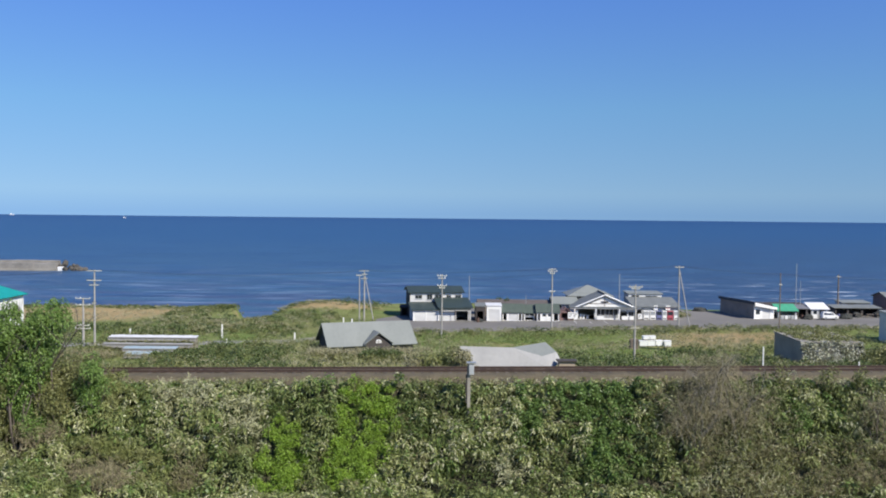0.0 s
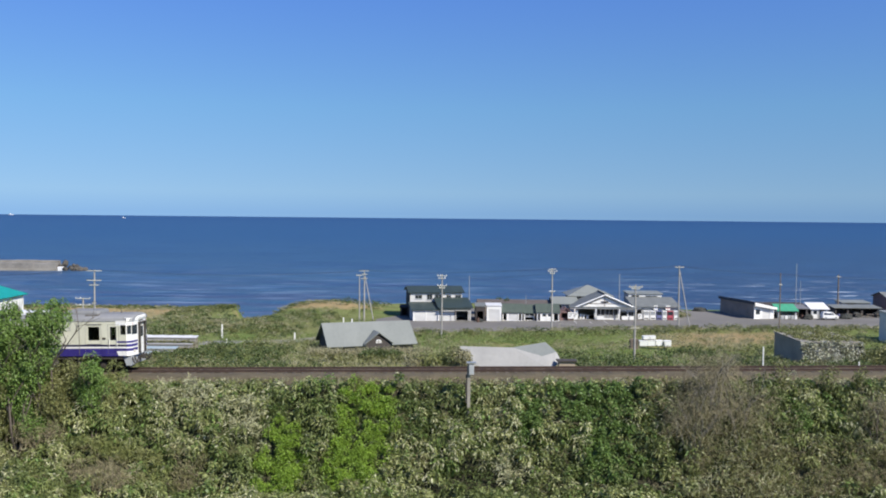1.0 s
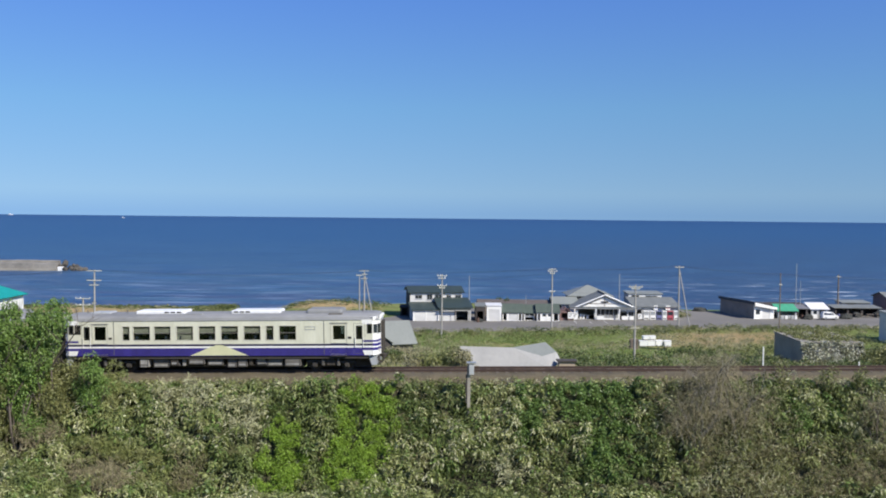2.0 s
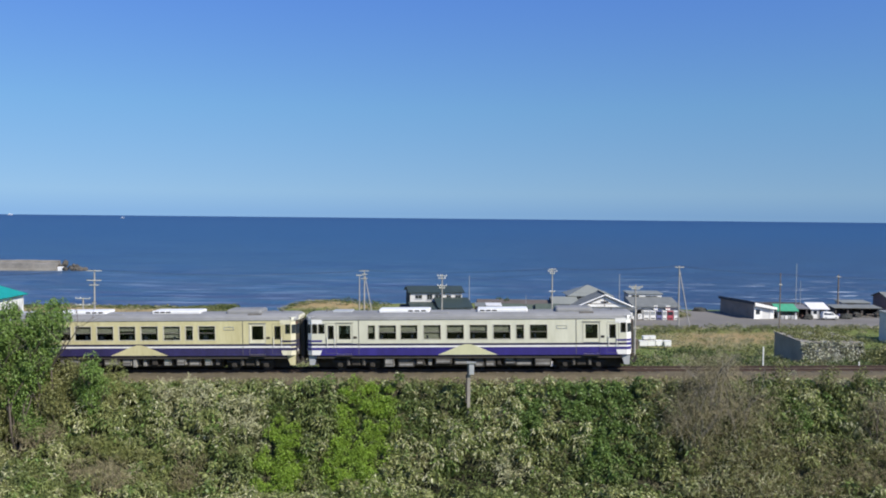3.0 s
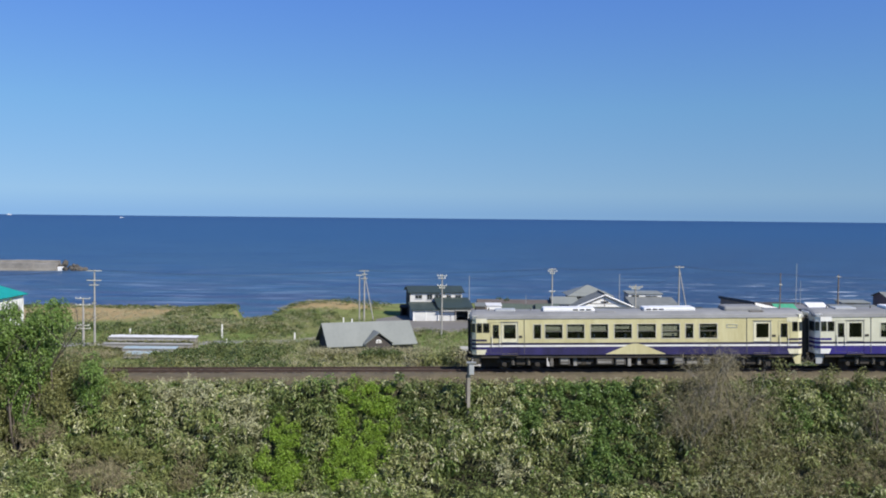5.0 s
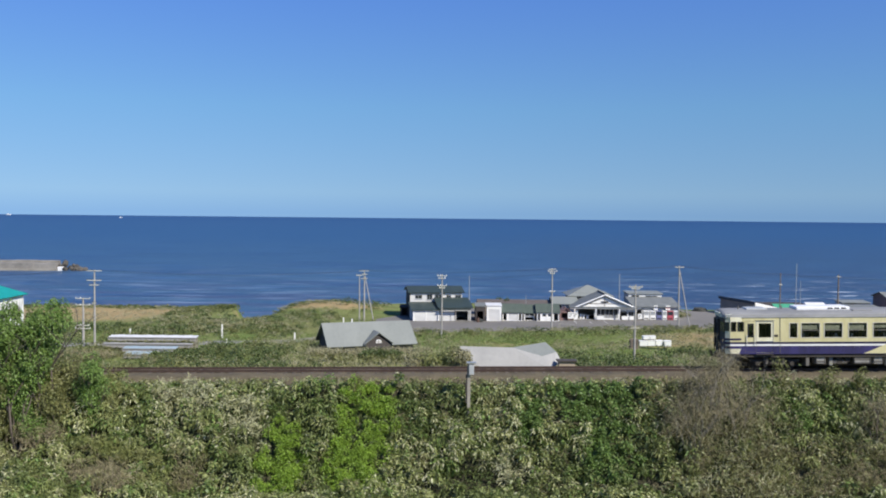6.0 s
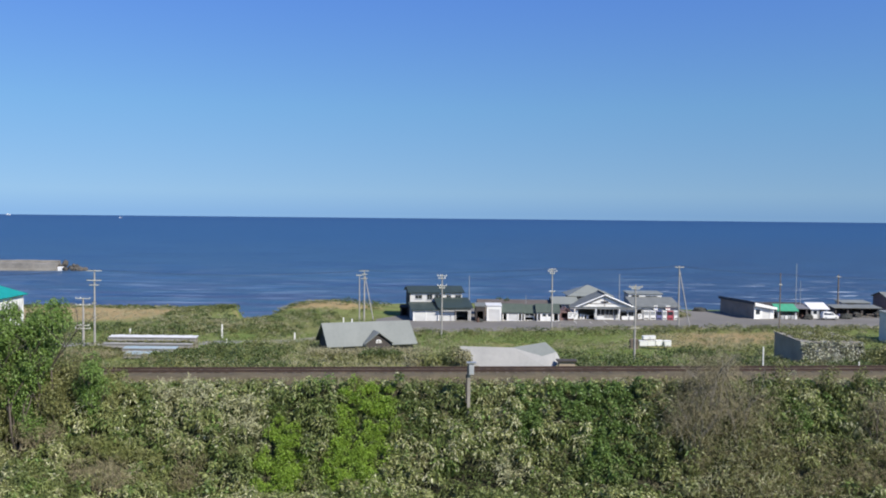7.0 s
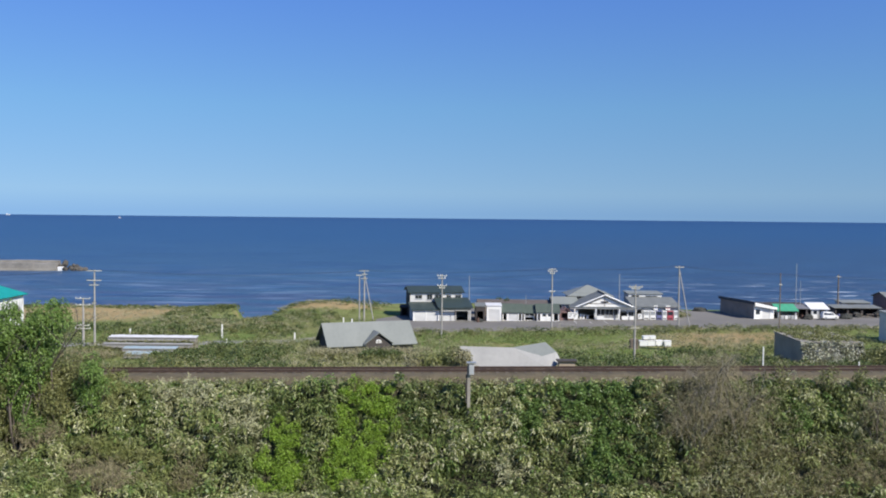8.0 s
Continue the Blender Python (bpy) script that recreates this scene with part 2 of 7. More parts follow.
def pierced(bm, u0, u1, v0, v1, holes, thick, place):
    """A wall in (u, v) with openings through it; place(u, v, depth) gives the point."""
    us = sorted({u0, u1, *(h[i] for h in holes for i in (0, 1))})
    vs = sorted({v0, v1, *(h[i] for h in holes for i in (2, 3))})
    open_cell = lambda i, j: not (0 <= i < len(us) - 1 and 0 <= j < len(vs) - 1) or any(
        h[0] <= (us[i] + us[i + 1]) / 2 <= h[1] and h[2] <= (vs[j] + vs[j + 1]) / 2 <= h[3] for h in holes)
    cache = {}

    def vert(i, j, k):
        if (i, j, k) not in cache:
            cache[i, j, k] = bm.verts.new(place(us[i], vs[j], thick * k))
        return cache[i, j, k]
    for i in range(len(us) - 1):
        for j in range(len(vs) - 1):
            if open_cell(i, j):
                continue
            q = ((i, j), (i + 1, j), (i + 1, j + 1), (i, j + 1))
            bm.faces.new([vert(*c, 0) for c in q])
            bm.faces.new([vert(*c, 1) for c in q[::-1]])
            for (a, b, di, dj) in ((q[0], q[1], 0, -1), (q[1], q[2], 1, 0), (q[2], q[3], 0, 1), (q[3], q[0], -1, 0)):
                if open_cell(i + di, j + dj):
                    bm.faces.new((vert(*b, 0), vert(*a, 0), vert(*a, 1), vert(*b, 1)))


def mesh_of(name, bm, mat, smooth=False):
    bmesh.ops.recalc_face_normals(bm, faces=bm.faces[:])
    me = bpy.data.meshes.new(name)
    bm.to_mesh(me)
    bm.free()
    me.materials.append(MAT[mat] if isinstance(mat, str) else mat)
    if smooth:
        me.shade_smooth()
    return me


def part(name, bm, mat, parent=None, label="", smooth=False, at=None):
    ob = new(name, mesh_of(name, bm, mat, smooth))
    if parent:
        ob.parent = parent
    if at is not None:
        ob.matrix_basis = at
    return tagged(ob, label)


def boxes(name, mat, parent, *dims, bevel=0.0, label="", at=None):
    bm = bmesh.new()
    for d in dims:
        box(bm, *d, bevel=bevel)
    return part(name, bm, mat, parent, label, at=at)


def thing(name, m, label, category, group="", kind=""):
    ob = new(name)
    ob.empty_display_size = 0.3
    ob.matrix_basis = m
    return tagged(ob, label, category, group, kind)


def raw_mesh(name, verts, quads, mat):
    """A mesh from arrays of points and quads."""
    me = bpy.data.meshes.new(name)
    verts, quads = np.asarray(verts, np.float32), np.asarray(quads, np.int32)
    me.vertices.add(len(verts))
    me.vertices.foreach_set("co", verts.ravel())
    me.loops.add(quads.size)
    me.loops.foreach_set("vertex_index", quads.ravel())
    me.polygons.add(len(quads))
    me.polygons.foreach_set("loop_start", np.arange(0, quads.size, quads.shape[1], dtype=np.int32))
    me.update(calc_edges=True)
    me.materials.append(MAT[mat] if isinstance(mat, str) else mat)
    return me


# ---------------------------------------------------------------- ground
TRACK_Y, TRACK_S, RAIL_Z, RAIL_G = 58.69, -0.0604, 14.94, 0.02265     # centre line y = TRACK_Y + TRACK_S x; rail top z = RAIL_Z + RAIL_G x


def wobble(x, y, seed=0):
    """Smooth uneven field between about -1 and 1."""
    return (np.sin(x * 0.31 + y * 0.17 + seed) + np.sin(x * 0.13 - y * 0.29 + 1.7 * seed + 1) + np.sin(x * 0.71 + y * 0.53 + 2.3 * seed) * 0.6
            + np.sin(-x * 1.33 + y * 1.07 + seed * 0.7) * 0.35 + np.sin(x * 2.1 + y * 2.7 + seed) * 0.2) / 3.15


def bell(x, y, cx, cy, sx, sy):
    return np.exp(-((x - cx) / sx) ** 2 - ((y - cy) / sy) ** 2)


def coast(x):
    return np.interp(x, [-400, -90, -56, -46.8, -43, -36.5, -32, 0, 40, 56, 66, 74, 110, 400], [200, 208, 206, 204, 185, 186, 202, 214, 212, 203, 203, 212, 216, 232])


def ground_z(x, y):
    x, y = np.asarray(x, float), np.asarray(y, float)
    d = y - (TRACK_Y + TRACK_S * x)
    zr = RAIL_Z + RAIL_G * np.clip(x, -110, 110) - 0.62
    near = zr + np.interp(d, [-130, -75, -62, -59, -45, -25, -15, -9, -4.2, -3.0, 3.0, 4.2, 14, 200],
                          [20, 12.5, 9.1, 8.9, 1.5, -7, -8.2, -5.4, -0.7, 0, 0, -0.5, -7.0, -160])
    far = np.interp(y, [66, 80, 100, 120, 140, 152], [8.6, 7.4, 6.2, 5.0, 4.3, 4.0])
    far = far + 1.4 * bell(x, y, -25, 197, 10, 8) + 0.3 * bell(x, y, -75, 199, 26, 8) + 0.8 * bell(x, y, -51, 190, 5, 11) - 0.9 * bell(x, y, -39, 184, 5, 9) + 0.5 * bell(x, y, -22, 170, 14, 7)
    far = far - 0.9 * np.clip((y - 165) / 25, 0, 1) * np.clip((-44 - x) / 8, 0, 1)
    flat = np.clip((y - 150) / 6, 0, 1) * np.clip((x + 16) / 5, 0, 1)
    rough = wobble(x, y) * 0.22 * (1 - flat) * np.clip((np.abs(d) - 3) / 3, 0, 1)
    fall = np.clip((y - coast(x)) / 14, 0, 1)
    far = far * (1 - fall) - 2.5 * fall
    return np.maximum(near, far) + rough


def build_ground():
    xs = np.unique(np.concatenate([np.linspace(-2600, -420, 14), np.linspace(-420, -120, 26), np.arange(-120, 121, 1.5), np.linspace(120, 420, 26), np.linspace(420, 2600, 14)]))
    ys = np.unique(np.concatenate([np.linspace(-1600, -110, 12), np.linspace(-110, -10, 12), np.arange(-10, 44, 2.0), np.arange(44, 75, 0.75), np.arange(75, 244, 1.5)]))
    gx, gy = np.meshgrid(xs, ys)
    v = np.stack([gx, gy, ground_z(gx, gy)], -1).reshape(-1, 3)
    w = len(xs)
    i, j = np.meshgrid(np.arange(w - 1), np.arange(len(ys) - 1))
    a = (j * w + i).ravel()
    m = bpy.data.materials.new("meadow_ground")
    m.use_nodes = True
    me = raw_mesh("ground", v, np.stack([a, a + 1, a + 1 + w, a + w], -1), m)
    me.shade_smooth()
    # how dry the grass is, place by place
    x, y = v[:, 0], v[:, 1]
    dry = 1.1 * bell(x, y, -80, 187, 24, 17) + 1.0 * bell(x, y, -25, 196, 13, 6) + 0.75 * bell(x, y, 55, 158, 20, 8) + 0.5 * bell(x, y, 44, 147, 14, 8) + 0.5 * bell(x, y, 15, 143, 20, 6) + 0.8 * bell(x, y, -53, 197, 8, 5)
    # near-black soil also stands for the shade between the slope plants
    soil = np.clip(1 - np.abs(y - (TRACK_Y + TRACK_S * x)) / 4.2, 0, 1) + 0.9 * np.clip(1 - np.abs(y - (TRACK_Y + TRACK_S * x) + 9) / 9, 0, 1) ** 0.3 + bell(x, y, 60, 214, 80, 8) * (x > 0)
    for key, val in (("dry", dry), ("soil", soil)):
        at = me.attributes.new(key, "FLOAT", "POINT")
        at.data.foreach_set("value", np.clip(val, 0, 1).astype(np.float32))
    nt = m.node_tree
    b = nt.nodes["Principled BSDF"]
    b.inputs["Roughness"].default_value, b.inputs["Specular IOR Level"].default_value = 0.95, 0.1
    tc = nt.nodes.new("ShaderNodeTexCoord")

    def tex(scale, detail):
        n = nt.nodes.new("ShaderNodeTexNoise")
        n.inputs["Scale"].default_value, n.inputs["Detail"].default_value = scale, detail
        nt.links.new(tc.outputs["Object"], n.inputs["Vector"])
        return n.outputs["Fac"]

    def blend(a, bcol, fac, lo, hi):
        r = nt.nodes.new("ShaderNodeMapRange")
        r.inputs["From Min"].default_value, r.inputs["From Max"].default_value = lo, hi
        nt.links.new(fac, r.inputs["Value"])
        mx = nt.nodes.new("ShaderNodeMix")
        mx.data_type = "RGBA"
        nt.links.new(r.outputs[0], mx.inputs["Factor"])
        for s, c in (("A", a), ("B", bcol)):
            if isinstance(c, tuple):
                mx.inputs[s].default_value = (*c, 1)
            else:
                nt.links.new(c, mx.inputs[s])
        return mx.outputs["Result"]

    def field(key, amount, noise_out):
        a = nt.nodes.new("ShaderNodeAttribute")
        a.attribute_name = key
        add = nt.nodes.new("ShaderNodeMath")
        add.operation = "MULTIPLY_ADD"
        nt.links.new(noise_out, add.inputs[0])
        add.inputs[1].default_value = amount
        nt.links.new(a.outputs["Fac"], add.inputs[2])
        return add.outputs[0]
    big, mid, small = tex(0.06, 4), tex(0.5, 5), tex(3.5, 3)
    c = blend((0.125, 0.18, 0.048), (0.19, 0.205, 0.078), big, 0.35, 0.65)
    c = blend(c, (0.07, 0.10, 0.032), mid, 0.5, 0.72)
    c = blend(c, (0.27, 0.24, 0.12), small, 0.55, 0.8)
    c = blend(c, (0.33, 0.25, 0.13), field("dry", 0.9, mid), 0.75, 1.15)
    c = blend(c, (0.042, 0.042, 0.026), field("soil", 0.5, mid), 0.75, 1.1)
    nt.links.new(c, b.inputs["Base Color"])
    bp = nt.nodes.new("ShaderNodeBump")
    bp.inputs["Strength"].default_value, bp.inputs["Distance"].default_value = 0.6, 0.25
    nt.links.new(small, bp.inputs["Height"])
    nt.links.new(bp.outputs[0], b.inputs["Normal"])
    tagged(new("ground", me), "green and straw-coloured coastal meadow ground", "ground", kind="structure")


def build_sea():
    m = bpy.data.materials.new("sea_water")
    m.use_nodes = True
    nt = m.node_tree
    b = nt.nodes["Principled BSDF"]
    tc = nt.nodes.new("ShaderNodeTexCoord")

    def streak(sx, sy, detail, rough=0.5):
        mp = nt.nodes.new("ShaderNodeMapping")
        mp.inputs["Scale"].default_value = (sx, sy, 1)
        nt.links.new(tc.outputs["Object"], mp.inputs["Vector"])
        n = nt.nodes.new("ShaderNodeTexNoise")
        n.inputs["Scale"].default_value, n.inputs["Detail"].default_value, n.inputs["Roughness"].default_value = 1, detail, rough
        nt.links.new(mp.outputs[0], n.inputs["Vector"])
        return n.outputs["Fac"]

    def ranged(fac, lo, hi, a=0.0, bb=1.0):
        r = nt.nodes.new("ShaderNodeMapRange")
        for k, val in (("From Min", lo), ("From Max", hi), ("To Min", a), ("To Max", bb)):
            r.inputs[k].default_value = val
        nt.links.new(fac, r.inputs["Value"])
        return r.outputs[0]

    def mixed(a, c, fac):
        mx = nt.nodes.new("ShaderNodeMix")
        mx.data_type = "RGBA"
        nt.links.new(fac, mx.inputs["Factor"])
        for s, col in (("A", a), ("B", c)):
            if isinstance(col, tuple):
                mx.inputs[s].default_value = (*col, 1)
            else:
                nt.links.new(col, mx.inputs[s])
        return mx.outputs["Result"]

    def times(a, c):
        n = nt.nodes.new("ShaderNodeMath")
        n.operation = "MULTIPLY"
        nt.links.new(a, n.inputs[0])
        nt.links.new(c, n.inputs[1])
        return n.outputs[0]
    sep = nt.nodes.new("ShaderNodeSeparateXYZ")
    nt.links.new(tc.outputs["Object"], sep.inputs[0])
    off = sep.outputs["Y"]
    # deep water offshore, paler over the sandy shelf, weed and foam streaks near the shore
    c = mixed((0.034, 0.080, 0.140), (0.014, 0.058, 0.140), ranged(off, 260, 900))
    c = mixed(c, (0.006, 0.034, 0.115), ranged(off, 900, 3500))
    c = mixed(c, (0.006, 0.030, 0.105), times(ranged(streak(0.012, 0.05, 6, 0.62), 0.45, 0.66), ranged(off, 1600, 300, 0.15, 0.75)))
    c = mixed(c, (0.035, 0.105, 0.235), times(ranged(streak(0.022, 0.09, 6, 0.65), 0.52, 0.68), ranged(off, 1200, 260, 0.05, 0.75)))
    c = mixed(c, (0.044, 0.060, 0.120), times(ranged(streak(0.03, 0.10, 5, 0.6), 0.46, 0.58), ranged(off, 370, 260, 0, 0.95)))
    c = mixed(c, (0.20, 0.27, 0.38), times(ranged(streak(0.035, 0.22, 6, 0.65), 0.53, 0.66), ranged(off, 480, 250, 0.0, 0.9)))
    c = mixed(c, (0.24, 0.30, 0.40), times(ranged(streak(0.05, 0.55, 4, 0.6), 0.60, 0.70), ranged(off, 420, 230, 0.0, 0.9)))
    # dark weed over the rocky shelf; the darkening goes on far offshore
    c = mixed(c, (0.024, 0.044, 0.092), times(times(ranged(streak(0.03, 0.07, 5, 0.6), 0.36, 0.56), ranged(off, 1300, 300, 0.0, 0.8)), ranged(sep.outputs["X"], 10, 90)))
    # surf over the rocks on one side of the bay
    c = mixed(c, (0.62, 0.68, 0.74), times(times(ranged(streak(0.05, 0.16, 5, 0.65), 0.57, 0.66), ranged(off, 385, 300, 0.0, 0.7)), ranged(sep.outputs["X"], 40, 85)))
    nt.links.new(c, b.inputs["Base Color"])
    b.inputs["Roughness"].default_value, b.inputs["Specular IOR Level"].default_value = 0.35, 0.14
    bp = nt.nodes.new("ShaderNodeBump")
    bp.inputs["Strength"].default_value, bp.inputs["Distance"].default_value = 0.55, 0.6
    nt.links.new(streak(0.25, 0.8, 6, 0.65), bp.inputs["Height"])
    nt.links.new(bp.outputs[0], b.inputs["Normal"])
    bm = bmesh.new()
    for vs in (((-4700, -1700, 0), (4700, -1700, 0), (4700, 4700, 0), (-4700, 4700, 0)),):
        bm.faces.new([bm.verts.new(p) for p in vs])
    ob = new("water", mesh_of("water", bm, m))
    tagged(ob, "deep blue open sea with faint foam streaks", "sea", kind="structure")


build_ground()
build_sea()


# ---------------------------------------------------------------- asphalt
def draped(name, mat, outline_rows, label, lift=0.05):
    """A paved sheet that lies on the ground: rows of (near point, far point)."""
    v, q, n = [], [], 9
    for (ax, ay), (bx, by) in outline_rows:
        for k in range(n):
            f = k / (n - 1)
            x, y = ax + (bx - ax) * f, ay + (by - ay) * f
            v.append((x, y, float(ground_z(x, y)) + lift))
    for r in range(len(outline_rows) - 1):
        for k in range(n - 1):
            a = r * n + k
            q.append((a, a + n, a + n + 1, a + 1))
    ob = new(name, raw_mesh(name, v, q, mat))
    return tagged(ob, label, "road", kind="structure")


def lane(points, half):
    rows = []
    for k, (x, y) in enumerate(points):
        a, b = points[max(k - 1, 0)], points[min(k + 1, len(points) - 1)]
        t = Vector((b[0] - a[0], b[1] - a[1])).normalized()
        rows.append(((x + t.y * half, y - t.x * half), (x - t.y * half, y + t.x * half)))
    return rows


draped("pavement", "asphalt", [((x, np.interp(x, [-13, 0, 30, 60, 100, 140], [161, 159, 166, 170, 172, 172])), (x, np.interp(x, [-13, 0, 100, 140], [178, 200, 206, 206]))) for x in range(-13, 141, 3)],
       "worn grey asphalt forecourt by the shops", 0.04)
draped("road", "lane", lane([(x, np.interp(x, [-130, -80, -45, -28, -16, -10], [128, 133, 140.5, 144, 152, 163])) for x in np.linspace(-130, -10, 61)], 2.2),
       "narrow grey asphalt lane through the meadow", 0.06)


# ---------------------------------------------------------------- railway track
TRACK = Matrix.Translation((0, TRACK_Y, RAIL_Z)) @ (Matrix.Rotation(math.atan(TRACK_S), 4, "Z") @ Matrix.Rotation(-math.atan(RAIL_G), 4, "Y"))


def build_track():
    track = thing("railway_track", TRACK, "single rusty railway track on brown ballast", "railway track", kind="structure")
    for y in (-0.565, 0.565):
        bm = bmesh.new()
        box(bm, -105, 115, y - 0.03, y + 0.03, -0.045, 0, 0.008)
        box(bm, -105, 115, y - 0.009, y + 0.009, -0.135, -0.045)
        box(bm, -105, 115, y - 0.06, y + 0.06, -0.15, -0.135)
        part("rail", bm, "rail", track, "rust-brown steel rail")
    bm = bmesh.new()
    prof = ((-3.2, -0.85), (-2.5, -0.66), (-1.75, -0.22), (-1.4, -0.165), (1.4, -0.165), (1.75, -0.21), (2.75, -0.62), (3.2, -0.72))
    last = None
    rnd = random.Random(4)
    for k in range(441):
        x = -105 + k * 0.5
        ring = [bm.verts.new((x, y, z + rnd.uniform(-0.025, 0.025))) for y, z in prof]
        if last:
            for i in range(len(prof) - 1):
                bm.faces.new((last[i], ring[i], ring[i + 1], last[i + 1]))
        last = ring
    part("ballast", bm, "ballast", track, "dusty brown ballast bed")
    bm = bmesh.new()
    box(bm, -0.1, 0.1, -1.05, 1.05, -0.29, -0.15, 0.012)
    me = mesh_of("sleeper", bm, "sleeper")
    bm = bmesh.new()
    for k in range(366):
        x = -105 + k * 0.6
        if abs(x) < 84:
            o = new("sleeper", me)
            o.parent = track
            o.matrix_basis = pose(x, rnd.uniform(-0.03, 0.03), rnd.uniform(-0.008, 0.004), 0, 0, rnd.uniform(-1, 1))
        else:
            box(bm, x - 0.1, x + 0.1, -1.05, 1.05, -0.29, -0.15)
    tagged(part("sleeper_run", bm, "sleeper", track), kind="stuff")


build_track()

# ---------------------------------------------------------------- railcars
WINDOWS = [(-6.33, -5.93), (-5.62, -4.58), (-4.23, -3.21), (-2.76, -1.73), (-1.28, -0.26), (0.18, 1.23), (1.68, 2.70), (3.13, 3.55), (3.99, 5.01)]
WINDOWS = [(a - 0.035, b + 0.035) for a, b in WINDOWS]
SILL, HEAD = 1.96, 2.87
DOORS = [(-8.40, -7.36), (7.29, 8.33)]
CABS = [(-8.90, -8.59), (8.97, 9.30)]
SMALL = [(-9.92, -9.66), (-9.52, -9.19), (9.67, 9.93)]
BLINDS = dict(cream=(0.55, 0.48, 0.50, 1.0, 0.5, 0.42, 0.5, 0.3, 0.0), yellow=(0, 0.45, 0.5, 0.48, 0.35, 0.5, 0.85, 0.3, 0.22))     # how far each blind is drawn
HALF, BODY_L, FLOOR, EAVE = 1.44, 10.0, 0.95, 3.24


def side_place(sign):
    return lambda u, v, d: (u, sign * (HALF - d), v)


def pane(parent, sign, x0, x1, z0, z1, name="window", frame_w=0.012, sash=True, frame_mat="paleframe", y=HALF, blind=0.0):
    """A framed window in a side wall: frame, glass pane and, where it slides, the middle sash bar."""
    bm = bmesh.new()
    pierced(bm, x0 - 0.035, x1 + 0.035, z0 - 0.025, z1 + 0.025, [(x0 + frame_w, x1 - frame_w, z0 + frame_w, z1 - frame_w)], 0.05, lambda u, v, d: (u, sign * (y + 0.015 - d), v))
    w = part(name, bm, frame_mat, parent)
    if sash:
        boxes("sash_bar", "undergrey", w, (x0 + frame_w, x1 - frame_w, sign * (y - 0.03) - 0.012, sign * (y - 0.03) + 0.012, (z0 + z1) / 2 - 0.022, (z0 + z1) / 2 + 0.022))
    if blind:
        boxes("blind", "blind", w, (x0, x1, sign * (y - 0.10) - 0.006, sign * (y - 0.10) + 0.006, z1 - (z1 - z0) * blind, z1))
    bm = bmesh.new()
    box(bm, x0, x1, sign * (y - 0.045) - 0.003, sign * (y - 0.045) + 0.003, z0, z1)
    g = part("glass_pane", bm, "glass", w)
    g.visible_shadow = False
    return w


def end_outline(e):
    """Plan of a cab end: swept-back corners either side of the flat gangway wall."""
    return [(e * 10.0, -HALF), (e * 10.27, -1.26), (e * 10.40, -0.62), (e * 10.41, -0.48), (e * 10.41, 0.48), (e * 10.40, 0.62), (e * 10.27, 1.26), (e * 10.0, HALF)]


def roof_profile(n=14):
    pts = [(-HALF, EAVE)]
    for k in range(n + 1):
        a = math.pi * (1 - k / n)
        pts.append((HALF * 0.985 * math.cos(a), EAVE + 0.04 + 0.37 * math.sin(a) ** 0.8))
    return pts + [(HALF, EAVE)]


